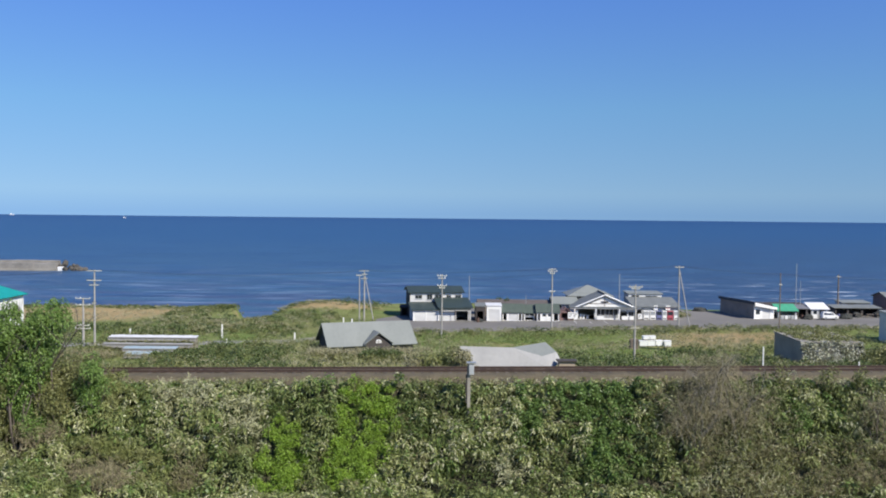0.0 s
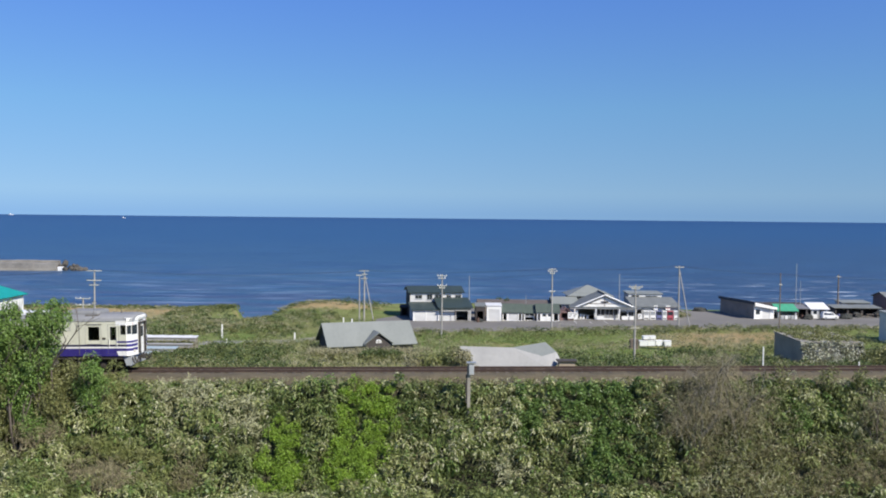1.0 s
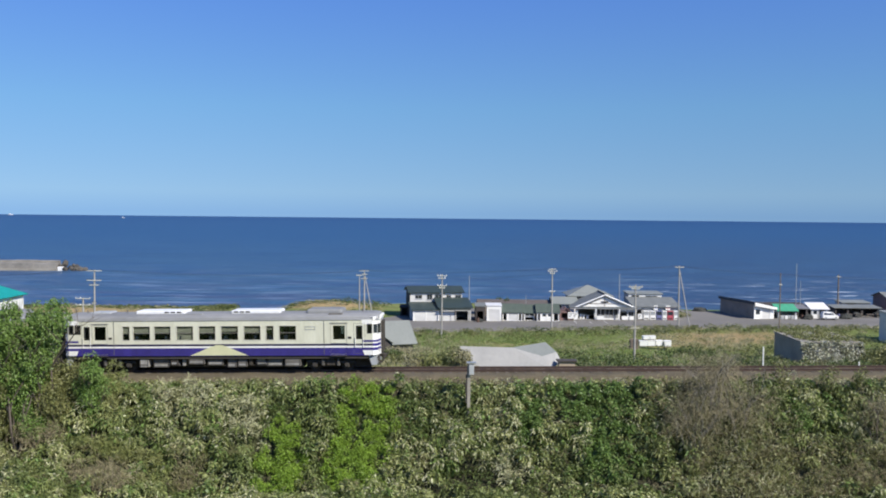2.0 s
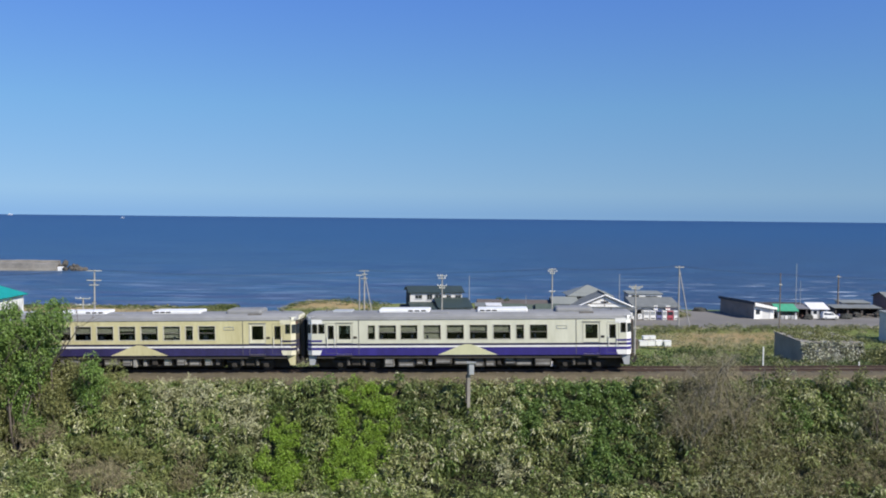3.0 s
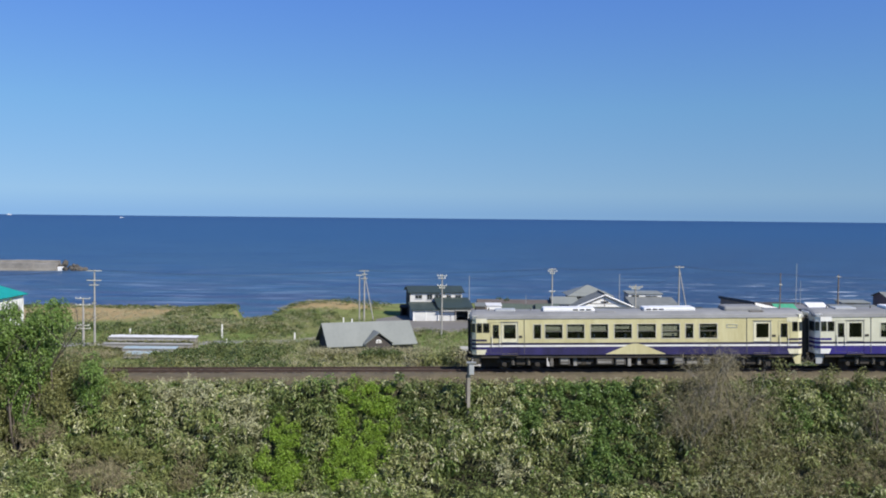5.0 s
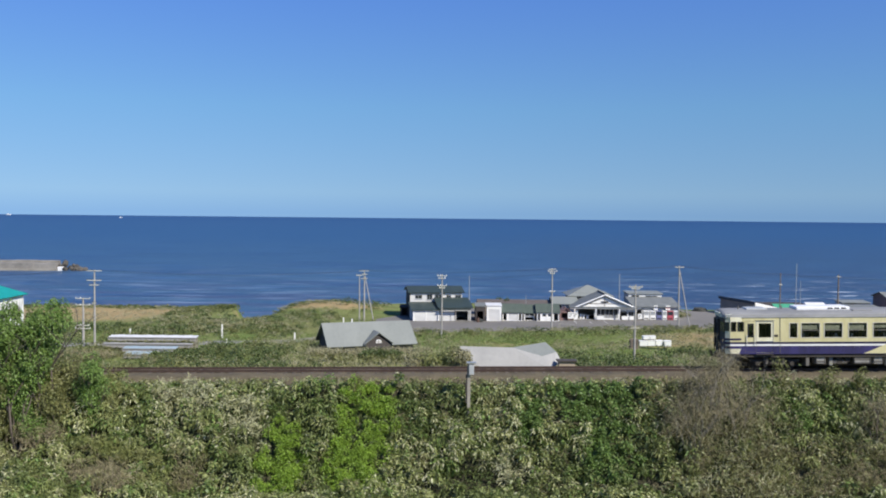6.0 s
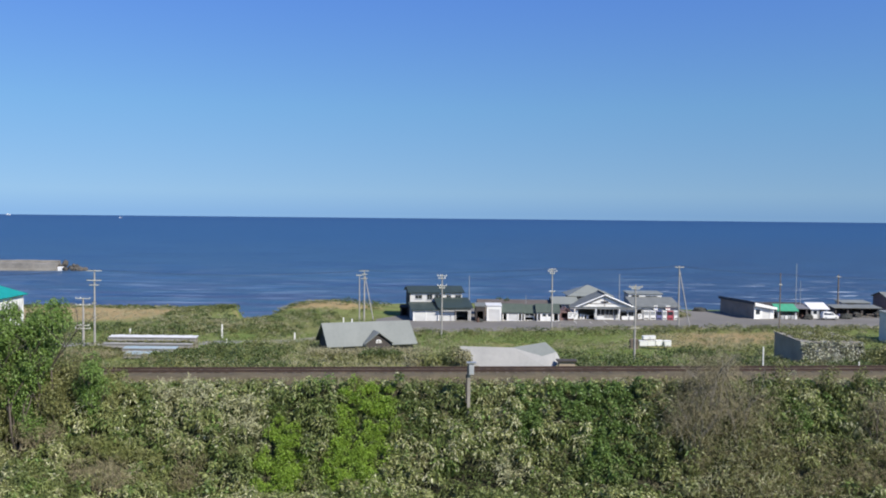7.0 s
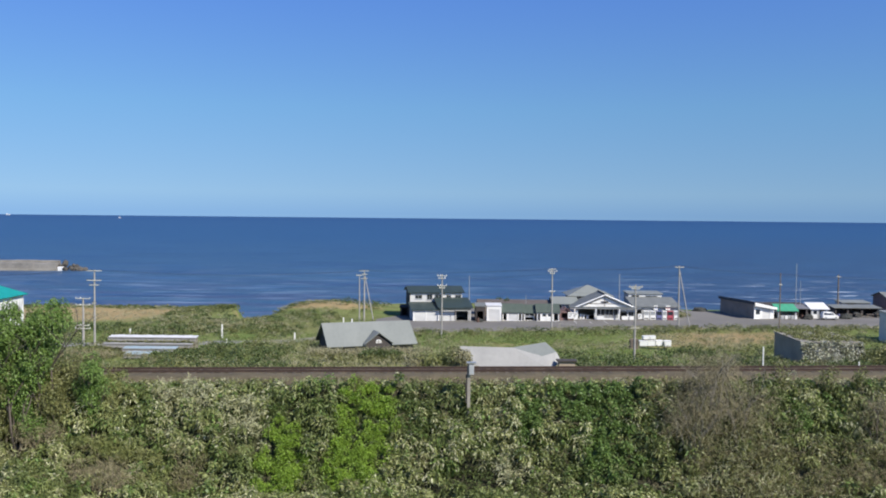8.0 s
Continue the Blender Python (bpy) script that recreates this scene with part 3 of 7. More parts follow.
def build_railcar(name, main, band, label):
    car = thing(name, Matrix.Identity(4), label, "railcar", "railcars of the train")
    holes = [(a, b, SILL, HEAD) for a, b in WINDOWS] + [(a, b, 1.02, 2.98) for a, b in DOORS] + [(a, b, 2.02, 2.83) for a, b in CABS] + [(a, b, 2.38, 2.94) for a, b in SMALL]
    for sign in (-1, 1):
        bm = bmesh.new()
        pierced(bm, -BODY_L, BODY_L, FLOOR, EAVE, holes, 0.07, side_place(sign))
        side = part("side_wall", bm, main, car)
        for k, (a, b) in enumerate(WINDOWS):
            drawn = BLINDS[main][k] if sign < 0 else 0.0
            pane(car, sign, a, b, SILL, HEAD, sash=b - a > 0.6, blind=drawn)
        for a, b in CABS:
            pane(car, sign, a, b, 2.02, 2.83, "crew_door_window", 0.03, False, "rubber")
        for a, b in SMALL:
            pane(car, sign, a, b, 2.38, 2.94, "cab_window", 0.03, False, "rubber")
        for a, b in DOORS:
            bm = bmesh.new()
            pierced(bm, a + 0.02, b - 0.02, 1.03, 2.96, [(a + 0.15, b - 0.13, 1.97, 2.86)], 0.05, lambda u, v, d, s=sign: (u, s * (HALF - 0.02 - d), v))
            door = part("door", bm, main if main == "cream" else "palepaint", car)
            bm = bmesh.new()
            box(bm, a + 0.15, b - 0.13, sign * (HALF - 0.05) - 0.003, sign * (HALF - 0.05) + 0.003, 1.97, 2.86)
            part("glass_pane", bm, "glass", door).visible_shadow = False
            boxes("door_step", "under", door, (a, b, *sorted((sign * (HALF - 0.1), sign * (HALF + 0.05))), 0.90, 0.96))
            # aluminium gasket round the door leaf
            bm = bmesh.new()
            pierced(bm, a - 0.03, b + 0.03, 1.74, 3.02, [(a + 0.005, b - 0.005, 1.77, 2.985)], 0.03, lambda u, v, d, s=sign: (u, s * (HALF + 0.012 - d), v))
            part("door_surround", bm, "paleframe", door)
            boxes("rain_strip", "undergrey", door, (a - 0.06, b + 0.06, *sorted((sign * (HALF - 0.005), sign * (HALF + 0.03))), 3.025, 3.05))
        # painted bands, broken at the doors
        inner = [v for a, b in DOORS for v in (a, b)]
        for z0, z1, nm in ((1.565, 1.70, "upper_band"), (1.447, 1.563, "white_line"), (0.94, 1.445, "lower_band")):
            reach = BODY_L
            cuts = [-reach] + inner + [reach]
            bm = bmesh.new()
            for a, b in zip(cuts[::2], cuts[1::2]):
                box(bm, a, b, *sorted((sign * (HALF - 0.01), sign * (HALF + 0.004))), z0, z1)
            for a, b in DOORS:
                box(bm, a + 0.004, b - 0.004, *sorted((sign * (HALF - 0.04), sign * (HALF - 0.012))), max(z0, 1.04), z1)
                if z0 < 1.0:
                    box(bm, a, b, *sorted((sign * (HALF - 0.01), sign * (HALF + 0.004))), z0, 1.02)
            part(nm, bm, {"upper_band": "navy", "white_line": "carwhite", "lower_band": "violet" if main == "cream" else "fadedviolet"}[nm], car)
        for e in (-1, 1):
            bm = bmesh.new()
            wedge = [(e * 9.34, 1.27), (e * 9.46, 0.965), (e * 9.99, 0.965), (e * 9.99, 1.27)]
            slab(bm, [(x, sign * (HALF + 0.009), z) for x, z in (wedge if sign * e > 0 else wedge[::-1])][::-1], 0.012)
            part("corner_panel", bm, "carwhite" if main == "cream" else "palepaint", car)
        for e in (-1, 1):
            boxes("cab_band", band, car, (*sorted((e * 9.32, e * 9.99)), *sorted((sign * (HALF - 0.01), sign * (HALF + 0.0045))), 1.80, 1.93))
        bm = bmesh.new()
        tri = [(-1.9, 0.965), (1.9, 0.965)] + [(1.38, 1.17), (0.9, 1.38), (0.5, 1.54), (0.18, 1.635), (-0.18, 1.635), (-0.5, 1.54), (-0.9, 1.38), (-1.38, 1.17)]
        if sign > 0:
            tri = tri[::-1]
        slab(bm, [(x, sign * (HALF + 0.009), z) for x, z in tri], 0.012)
        part("emblem_panel", bm, "sage" if main == "cream" else main, car, "pale trapezoid panel painted over the band")
        for e in (-1, 1):
            boxes("brow_patch", "carwhite" if main == "cream" else "palepaint", car, (*sorted((e * 9.3, e * 10.0)), *sorted((sign * (HALF - 0.01), sign * (HALF + 0.005))), 2.93, EAVE))
        bm = bmesh.new()
        pierced(bm, 5.62, 6.28, 2.60, 2.82, [(5.66, 6.24, 2.64, 2.78)], 0.02, lambda u, v, d, s=sign: (u, s * (HALF + 0.015 - d), v))
        part("plate_frame", bm, "alu", car)
        for x in (-6.95, 6.86):
            boxes("drain_pipe", "undergrey", car, (x - 0.015, x + 0.015, *sorted((sign * HALF, sign * (HALF + 0.022))), 1.0, EAVE))
        for x in [v for a, b in CABS for v in (a - 0.09, b + 0.09)]:
            bm = bmesh.new()
            rod(bm, (x, sign * (HALF + 0.05), 1.45), (x, sign * (HALF + 0.05), 2.15), 0.018, sides=6)
            for z in (1.47, 2.13):
                rod(bm, (x, sign * (HALF - 0.005), z), (x, sign * (HALF + 0.05), z), 0.014, sides=6)
            part("grab_rail", bm, "carwhite", car)
        # crew doors and hatch seams
        for a, b in CABS:
            bm = bmesh.new()
            pierced(bm, a - 0.2, b + 0.2, 1.06, 3.0, [(a - 0.185, b + 0.185, 1.075, 2.985)], 0.012, lambda u, v, d, s=sign: (u, s * (HALF + 0.007 - d), v))
            part("crew_door_seam", bm, "undergrey", car)
        bm = bmesh.new()
        box(bm, -9.3, 9.3, *sorted((sign * (HALF - 0.02), sign * (HALF + 0.03))), EAVE - 0.035, EAVE + 0.01, 0.008)
        part("gutter", bm, "carroof", car)
        for x in (-7.2, 8.5):
            boxes("side_lamp_box", "under", car, (x - 0.10, x + 0.12, *sorted((sign * HALF, sign * (HALF + 0.02))), 2.02, 2.16))
    # roof shell
    bm = bmesh.new()
    prof = roof_profile()
    rings = []
    for x, s in ((-9.56, 1.0), (-3.0, 1.0), (3.0, 1.0), (9.56, 1.0)):
        rings.append([bm.verts.new((x, y, EAVE + (z - EAVE) * s)) for y, z in prof])
    for r0, r1 in zip(rings, rings[1:]):
        for i in range(len(prof) - 1):
            bm.faces.new((r0[i], r1[i], r1[i + 1], r0[i + 1]))
    for r in (rings[0], rings[-1]):
        bm.faces.new(r)
    part("roof", bm, "carroof", car, "dusty grey rounded roof", smooth=False)
    # cab ends
    for e in (-1, 1):
        coupled = e == (-1 if main == "cream" else 1)
        bm = bmesh.new()
        rings = [[bm.verts.new((e * x, y * s, EAVE - dz + (z - EAVE) * f)) for y, z in prof] for x, s, f, dz in ((9.55, 1.002, 1.005, 0), (10.02, 0.99, 0.985, 0.0), (10.26, 0.94, 0.90, 0.0), (10.38, 0.84, 0.74, 0.0))]
        for r0, r1 in zip(rings, rings[1:]):
            for i in range(len(prof) - 1):
                bm.faces.new((r0[i], r1[i], r1[i + 1], r0[i + 1]))
        bm.faces.new(rings[-1])
        part("cab_roof", bm, "carroof", car)
        bm = bmesh.new()
        rows = [[bm.verts.new((x * kx, y * ky, z)) for x, y in end_outline(e)] for z, kx, ky in ((3.20, 1.004, 1.012), (3.40, 1.002, 1.004), (3.43, 0.985, 0.96))]
        for r0, r1 in zip(rows, rows[1:]):
            for i in range(7):
                bm.faces.new((r0[i], r0[i + 1], r1[i + 1], r1[i]))
        part("brow", bm, "carwhite" if main == "cream" else "cream", car, "pale brow round the cab head")
        bm = bmesh.new()
        plan = end_outline(e)
        levels = [(FLOOR, 1.0, 0), (2.9, 1.0, 0), (3.245, 0.985, -0.012)]
        bm.free()
        for corner in (plan[:2], plan[-2:]):
            bm = bmesh.new()
            rows = [[bm.verts.new((x + e * dx, y * s, z)) for x, y in corner] for z, s, dx in levels]
            for r0, r1 in zip(rows, rows[1:]):
                bm.faces.new((r0[0], r0[1], r1[1], r1[0]))
            part("cab_corner", bm, "carwhite" if main == "cream" else "palepaint", car)
        bm = bmesh.new()
        rows = [[bm.verts.new((x + e * dx, y * s, z)) for x, y in plan[1:-1]] for z, s, dx in levels]
        for r0, r1 in zip(rows, rows[1:]):
            for i in range(len(plan) - 3):
                bm.faces.new((r0[i], r0[i + 1], r1[i + 1], r1[i]))
        bm.faces.new(rows[-1])
        # the yellow car's end wall takes a colour darkened for shade
        front = part("cab_front", bm, "carwhite" if main == "cream" else "endshade", car)
        for s in (-1, 1):
            bm = bmesh.new()
            q = [(e * 10.04, s * 1.413, 2.38), (e * 10.26, s * 1.267, 2.38), (e * 10.26, s * 1.267, 2.94), (e * 10.04, s * 1.413, 2.94)]
            if e * s < 0:
                q = q[::-1]
            slab(bm, [Vector(p) + Vector((e * 0.006, s * 0.010, 0)) for p in q], 0.02)
            part("corner_window", bm, "winglass", front, "dark corner window")
            bm = bmesh.new()
            q = [(e * 10.28, s * 1.22, 2.34), (e * 10.39, s * 0.66, 2.34), (e * 10.39, s * 0.66, 2.94), (e * 10.28, s * 1.22, 2.94)]
            if e * s < 0:
                q = q[::-1]
            slab(bm, [Vector(p) + Vector((e * 0.012, s * 0.004, 0)) for p in q], 0.02)
            part("windscreen", bm, "winglass", front, "dark windscreen")
            for z0, z1 in ((1.545, 1.715), (1.80, 1.93), (1.27, 1.445)):
                bm = bmesh.new()
                q = [(e * 10.27, s * 1.255, z0), (e * 10.40, s * 0.62, z0), (e * 10.40, s * 0.62, z1), (e * 10.27, s * 1.255, z1)]
                if e * s < 0:
                    q = q[::-1]
                slab(bm, [Vector(p) + Vector((e * 0.006, s * 0.002, 0)) for p in q], 0.01)
                part("front_band", bm, band, front)
                bm = bmesh.new()
                q = [(e * 10.0, s * HALF, z0), (e * 10.27, s * 1.26, z0), (e * 10.27, s * 1.26, z1), (e * 10.0, s * HALF, z1)]
                if e * s < 0:
                    q = q[::-1]
                slab(bm, [Vector(p) + Vector((e * 0.004, s * 0.006, 0)) for p in q], 0.01)
                part("corner_band", bm, band, front)
            bm = bmesh.new()
            rod(bm, (e * 10.2, s * 0.95, 1.24), (e * 10.36, s * 0.95, 1.24), 0.11, sides=12)
            part("headlight", bm, "lamp", front, "round glass headlight")
            bm = bmesh.new()
            rod(bm, (e * 10.2, s * 1.05, 3.02), (e * 10.31, s * 1.05, 3.02), 0.06, sides=10)
            part("tail_light", bm, "tail", front, "small red tail light")
        boxes("gangway_door", "carwhite" if main == "cream" else "endshade", front, (*sorted((e * 10.40, e * 10.435)), -0.36, 0.36, 1.05, 2.92))
        boxes("door_glass", "winglass", front, (*sorted((e * 10.43, e * 10.44)), -0.26, 0.26, 2.05, 2.75))
        boxes("gangway_frame", "under", front, (*sorted((e * 10.40, e * 10.56)), -0.50, -0.39, 1.0, 3.0), (*sorted((e * 10.40, e * 10.56)), 0.39, 0.50, 1.0, 3.0),
              (*sorted((e * 10.40, e * 10.56)), -0.50, 0.50, 2.95, 3.06), bevel=0.02)
        if coupled and main == "yellow":
            boxes("gangway_bellows", "under", front, (10.44, 10.73, -0.70, 0.70, 0.72, 3.16), bevel=0.04)
        boxes("lamp_visor", "carwhite" if main == "cream" else "palepaint", front, (*sorted((e * 10.28, e * 10.50)), -0.62, 0.62, 3.27, 3.47), bevel=0.04)
        boxes("destination_box", "dark", front, (*sorted((e * 10.3, e * 10.42)), -0.32, 0.32, 3.1, 3.26))
        for y0, y1 in ((-1.25, -1.12), (1.12, 1.25)) if coupled else ((-1.25, 1.25),):
            bm = bmesh.new()
            ring = [[bm.verts.new((e * x, y, z)) for x, z in ((9.66, 1.08), (10.24, 1.08), (10.2, 0.42), (9.88, 0.42))] for y in (y0, y1)]
            bm.faces.new(ring[0])
            bm.faces.new(ring[1][::-1])
            for i in range(4):
                bm.faces.new((ring[0][i], ring[0][(i + 1) % 4], ring[1][(i + 1) % 4], ring[1][i]))
            part("front_skirt", bm, ("acgrey" if main == "cream" else main if coupled else "endshade"), car)
        bm = bmesh.new()
        box(bm, *sorted((e * 10.0, e * 10.62)), -0.1, 0.1, 0.78, 0.94, 0.02)
        box(bm, *sorted((e * 10.45, e * 10.66)), -0.17, 0.17, 0.72, 1.0, 0.03)
        part("coupler", bm, "under", car)
        for y in (-1.15, -0.75, 0.75, 1.15):
            bm = bmesh.new()
            for k in range(6):
                u0, u1 = k / 6, (k + 1) / 6
                rod(bm, (e * (10.25 + 0.42 * u0), y, 0.95 - 1.6 * u0 * (1 - u0)), (e * (10.25 + 0.42 * u1), y, 0.95 - 1.6 * u1 * (1 - u1)), 0.045, sides=6)
            part("brake_hose", bm, "under", car)
        boxes("buffer_beam", "under", car, (*sorted((e * 9.7, e * 10.18)), -1.1, 1.1, 0.42, 0.96))
    # interior: floor, ceiling lining, bulkheads, seats
    boxes("floor", "under", car, (-9.9, 9.9, -1.36, 1.36, 0.98, 1.12))
    boxes("bulkhead", "interior", car, (-6.98, -6.93, -1.36, -0.35, 1.12, 3.2), (-6.98, -6.93, 0.35, 1.36, 1.12, 3.2))
    boxes("bulkhead", "interior", car, (6.93, 6.98, -1.36, -0.35, 1.12, 3.2), (6.93, 6.98, 0.35, 1.36, 1.12, 3.2))
    boxes("ceiling_lining", "interior", car, (-9.8, 9.8, -1.3, 1.3, 3.18, 3.22))
    for k in range(12):
        x = -5.5 + k * 0.98
        for y in (-0.9, 0.9):
            boxes("seat", "seatcloth", car, (x - 0.06, x + 0.06, y - 0.45, y + 0.42, 1.4, 2.22), (x + 0.06, x + 0.5, y - 0.45, y + 0.42, 1.42, 1.56), (x - 0.5, x - 0.06, y - 0.45, y + 0.42, 1.42, 1.56))
    # roof equipment
    for a, b, f0, f1 in ((-5.74, -2.46, -3.92, -2.58), (0.62, 3.85, 0.70, 1.96)):
        bm = bmesh.new()
        box(bm, a, b, -0.72, 0.72, 3.55, 3.80, 0.07)
        ac = part("air_conditioner", bm, "acwhite", car, "white roof air conditioner")
        for k in range(3):
            x = f0 + 0.1 + k * (f1 - f0 - 0.1) / 3
            boxes("grille", "dark", ac, (x, x + 0.3, -0.73, -0.70, 3.66, 3.75), bevel=0)
    bm = bmesh.new()
    box(bm, 5.6, 7.95, -0.85, 0.85, 3.45, 3.86, 0.15)
    tank = part("roof_tank", bm, "carroof", car, "grey rounded roof tank")
    bm = bmesh.new()
    box(bm, 7.1, 8.0, -1.12, -0.55, 3.42, 3.62, 0.05)
    part("roof_box", bm, "undergrey", car)
    bm = bmesh.new()
    box(bm, -8.8, -7.5, -0.6, 0.5, 3.54, 3.72, 0.05)
    part("ventilator", bm, "acgrey", car)
    bm = bmesh.new()
    box(bm, -2.4, -1.2, -1.0, -0.3, 3.5, 3.64, 0.04)
    part("roof_box", bm, "carroof", car)
    for x in (-6.5, 9.2, -9.2):
        bm = bmesh.new()
        rod(bm, (x, -0.2, 3.5), (x, -0.2, 3.82), 0.05, 0.04, 8)
        part("whistle", bm, "undergrey", car)
    # underframe
    boxes("solebar", "under", car, (-9.7, 9.7, -1.36, -1.26, 0.78, 0.96), (-9.7, 9.7, 1.26, 1.36, 0.78, 0.96), (-9.7, 9.7, -0.2, 0.2, 0.7, 0.95))
    # irregular boxes, radiators and brackets hung under the floor, different on each side
    rnd = random.Random(61 if main == "cream" else 67)
    for sign in (-1, 1):
        x = -5.35
        while x < 5.2:
            w = rnd.choice((0.22, 0.34, 0.5, 0.62, 0.8, 1.05))
            low = rnd.uniform(0.27, 0.50)
            mm = rnd.choice(("gearpale", "gearpale", "undergrey", "undergrey", "under", "alu"))
            if w > 0.9:
                mm = rnd.choice(("under", "undergrey"))
            deep = rnd.uniform(1.12, 1.33)
            unit_box = boxes("equipment_box", mm, car, (x, x + w, *sorted((sign * 0.55, sign * deep)), low, rnd.uniform(0.80, 0.90)), bevel=0.025)
            if w > 0.45:
                boxes("cover_plate", "undergrey" if mm == "gearpale" else "gearpale", unit_box, (x + 0.08, x + w - 0.1, *sorted((sign * (deep - 0.01), sign * (deep + 0.012))), low + 0.09, low + 0.2))
                for at_x in (x + 0.03, x + w - 0.07):
                    boxes("hanger", "under", unit_box, (at_x, at_x + 0.04, *sorted((sign * (deep - 0.01), sign * (deep + 0.02))), low, 0.98))
            x += w + rnd.choice((0.08, 0.14, 0.25, 0.4))
        bm = bmesh.new()
        rod(bm, (-5.5, sign * 1.22, 0.95), (5.5, sign * 1.22, 0.95), 0.03, sides=6)
        rod(bm, (-4.5, sign * 1.0, 0.34), (3.8, sign * 1.0, 0.38), 0.028, sides=6)
        part("air_pipe", bm, "under", car)
    for x in (-3.3, 2.9):
        bm = bmesh.new()
        rod(bm, (x - 0.5, -0.95, 0.5), (x + 0.55, -0.95, 0.5), 0.17, sides=12)
        part("air_tank", bm, "undergrey", car, "grey cylindrical air tank")
    boxes("engine_block", "under", car, (-5.3, 5.3, -0.5, 0.5, 0.17, 0.8), bevel=0.05)
    boxes("transom", "under", car, (-9.75, -5.5, -0.42, 0.42, 0.17, 0.8))
    boxes("transom", "under", car, (5.5, 9.75, -0.42, 0.42, 0.17, 0.8))
    sets = []
    for e in (-1, 1):
        c = e * 7.2
        bm = bmesh.new()
        for y in (-0.98, 0.98):
            box(bm, c - 1.55, c + 1.55, y - 0.07, y + 0.07, 0.50, 0.68, 0.02)
            for w in (-1.05, 1.05):
                box(bm, c + w - 0.16, c + w + 0.16, y - 0.12, y + 0.12, 0.26, 0.58, 0.03)
            box(bm, c - 0.28, c + 0.28, y - 0.12, y + 0.12, 0.36, 0.86, 0.04)
        box(bm, c - 0.2, c + 0.2, -0.95, 0.95, 0.5, 0.72, 0.02)
        part("bogie_frame", bm, "under", car, "grimy black bogie frame")
        for y in (-1.12, 1.12):
            for w in (-0.5, 0.5):
                bm = bmesh.new()
                for k in range(5):
                    rod(bm, (c + w, y, 0.40 + 0.09 * k), (c + w, y, 0.45 + 0.09 * k), 0.12, sides=10)
                part("bogie_spring", bm, "undergrey", car)
            for w in (-1.05, 1.05):
                bm = bmesh.new()
                rod(bm, (c + w, y - 0.06, 0.43), (c + w, y + 0.06, 0.43), 0.13, sides=12)
                part("axle_cover", bm, "under", car)
        for w in (-1.05, 1.05):
            bm = bmesh.new()
            rod(bm, (0, -0.9, 0), (0, 0.9, 0), 0.075, sides=10)
            for y in (-1, 1):
                rod(bm, (0, y * 0.50, 0), (0, y * 0.63, 0), 0.43, sides=28)
                rod(bm, (0, y * 0.47, 0), (0, y * 0.50, 0), 0.455, sides=28)
                for k in range(4):
                    a = k * math.pi / 2
                    rod(bm, (0.24 * math.cos(a), y * 0.625, 0.24 * math.sin(a)), (0.24 * math.cos(a), y * 0.65, 0.24 * math.sin(a)), 0.05, sides=6)
            ws = part("wheelset", bm, "under", car, "grimy steel wheels on an axle", at=pose(c + w, 0, 0.43))
            sets.append((ws, c + w))
    # the body rides on its springs above the running gear
    low = ("wheelset", "bogie_frame", "equipment_box", "air_tank", "engine_block", "coupler", "front_skirt", "transom", "solebar", "air_pipe", "brake_hose", "buffer_beam", "bogie_spring", "axle_cover")
    for o in car.children:
        if not o.name.startswith(low):
            o.matrix_basis = pose(0, 0, 0.125)
        elif o.name.startswith("solebar"):
            o.matrix_basis = pose(0, 0, 0.08)
    return car, sets


front_car, front_sets = build_railcar("railcar", "cream", "violet", "cream diesel railcar with a blue-violet band, leading on the track")
rear_car, rear_sets = build_railcar("railcar", "yellow", "navy", "faded yellow diesel railcar with a navy band, trailing on the track")


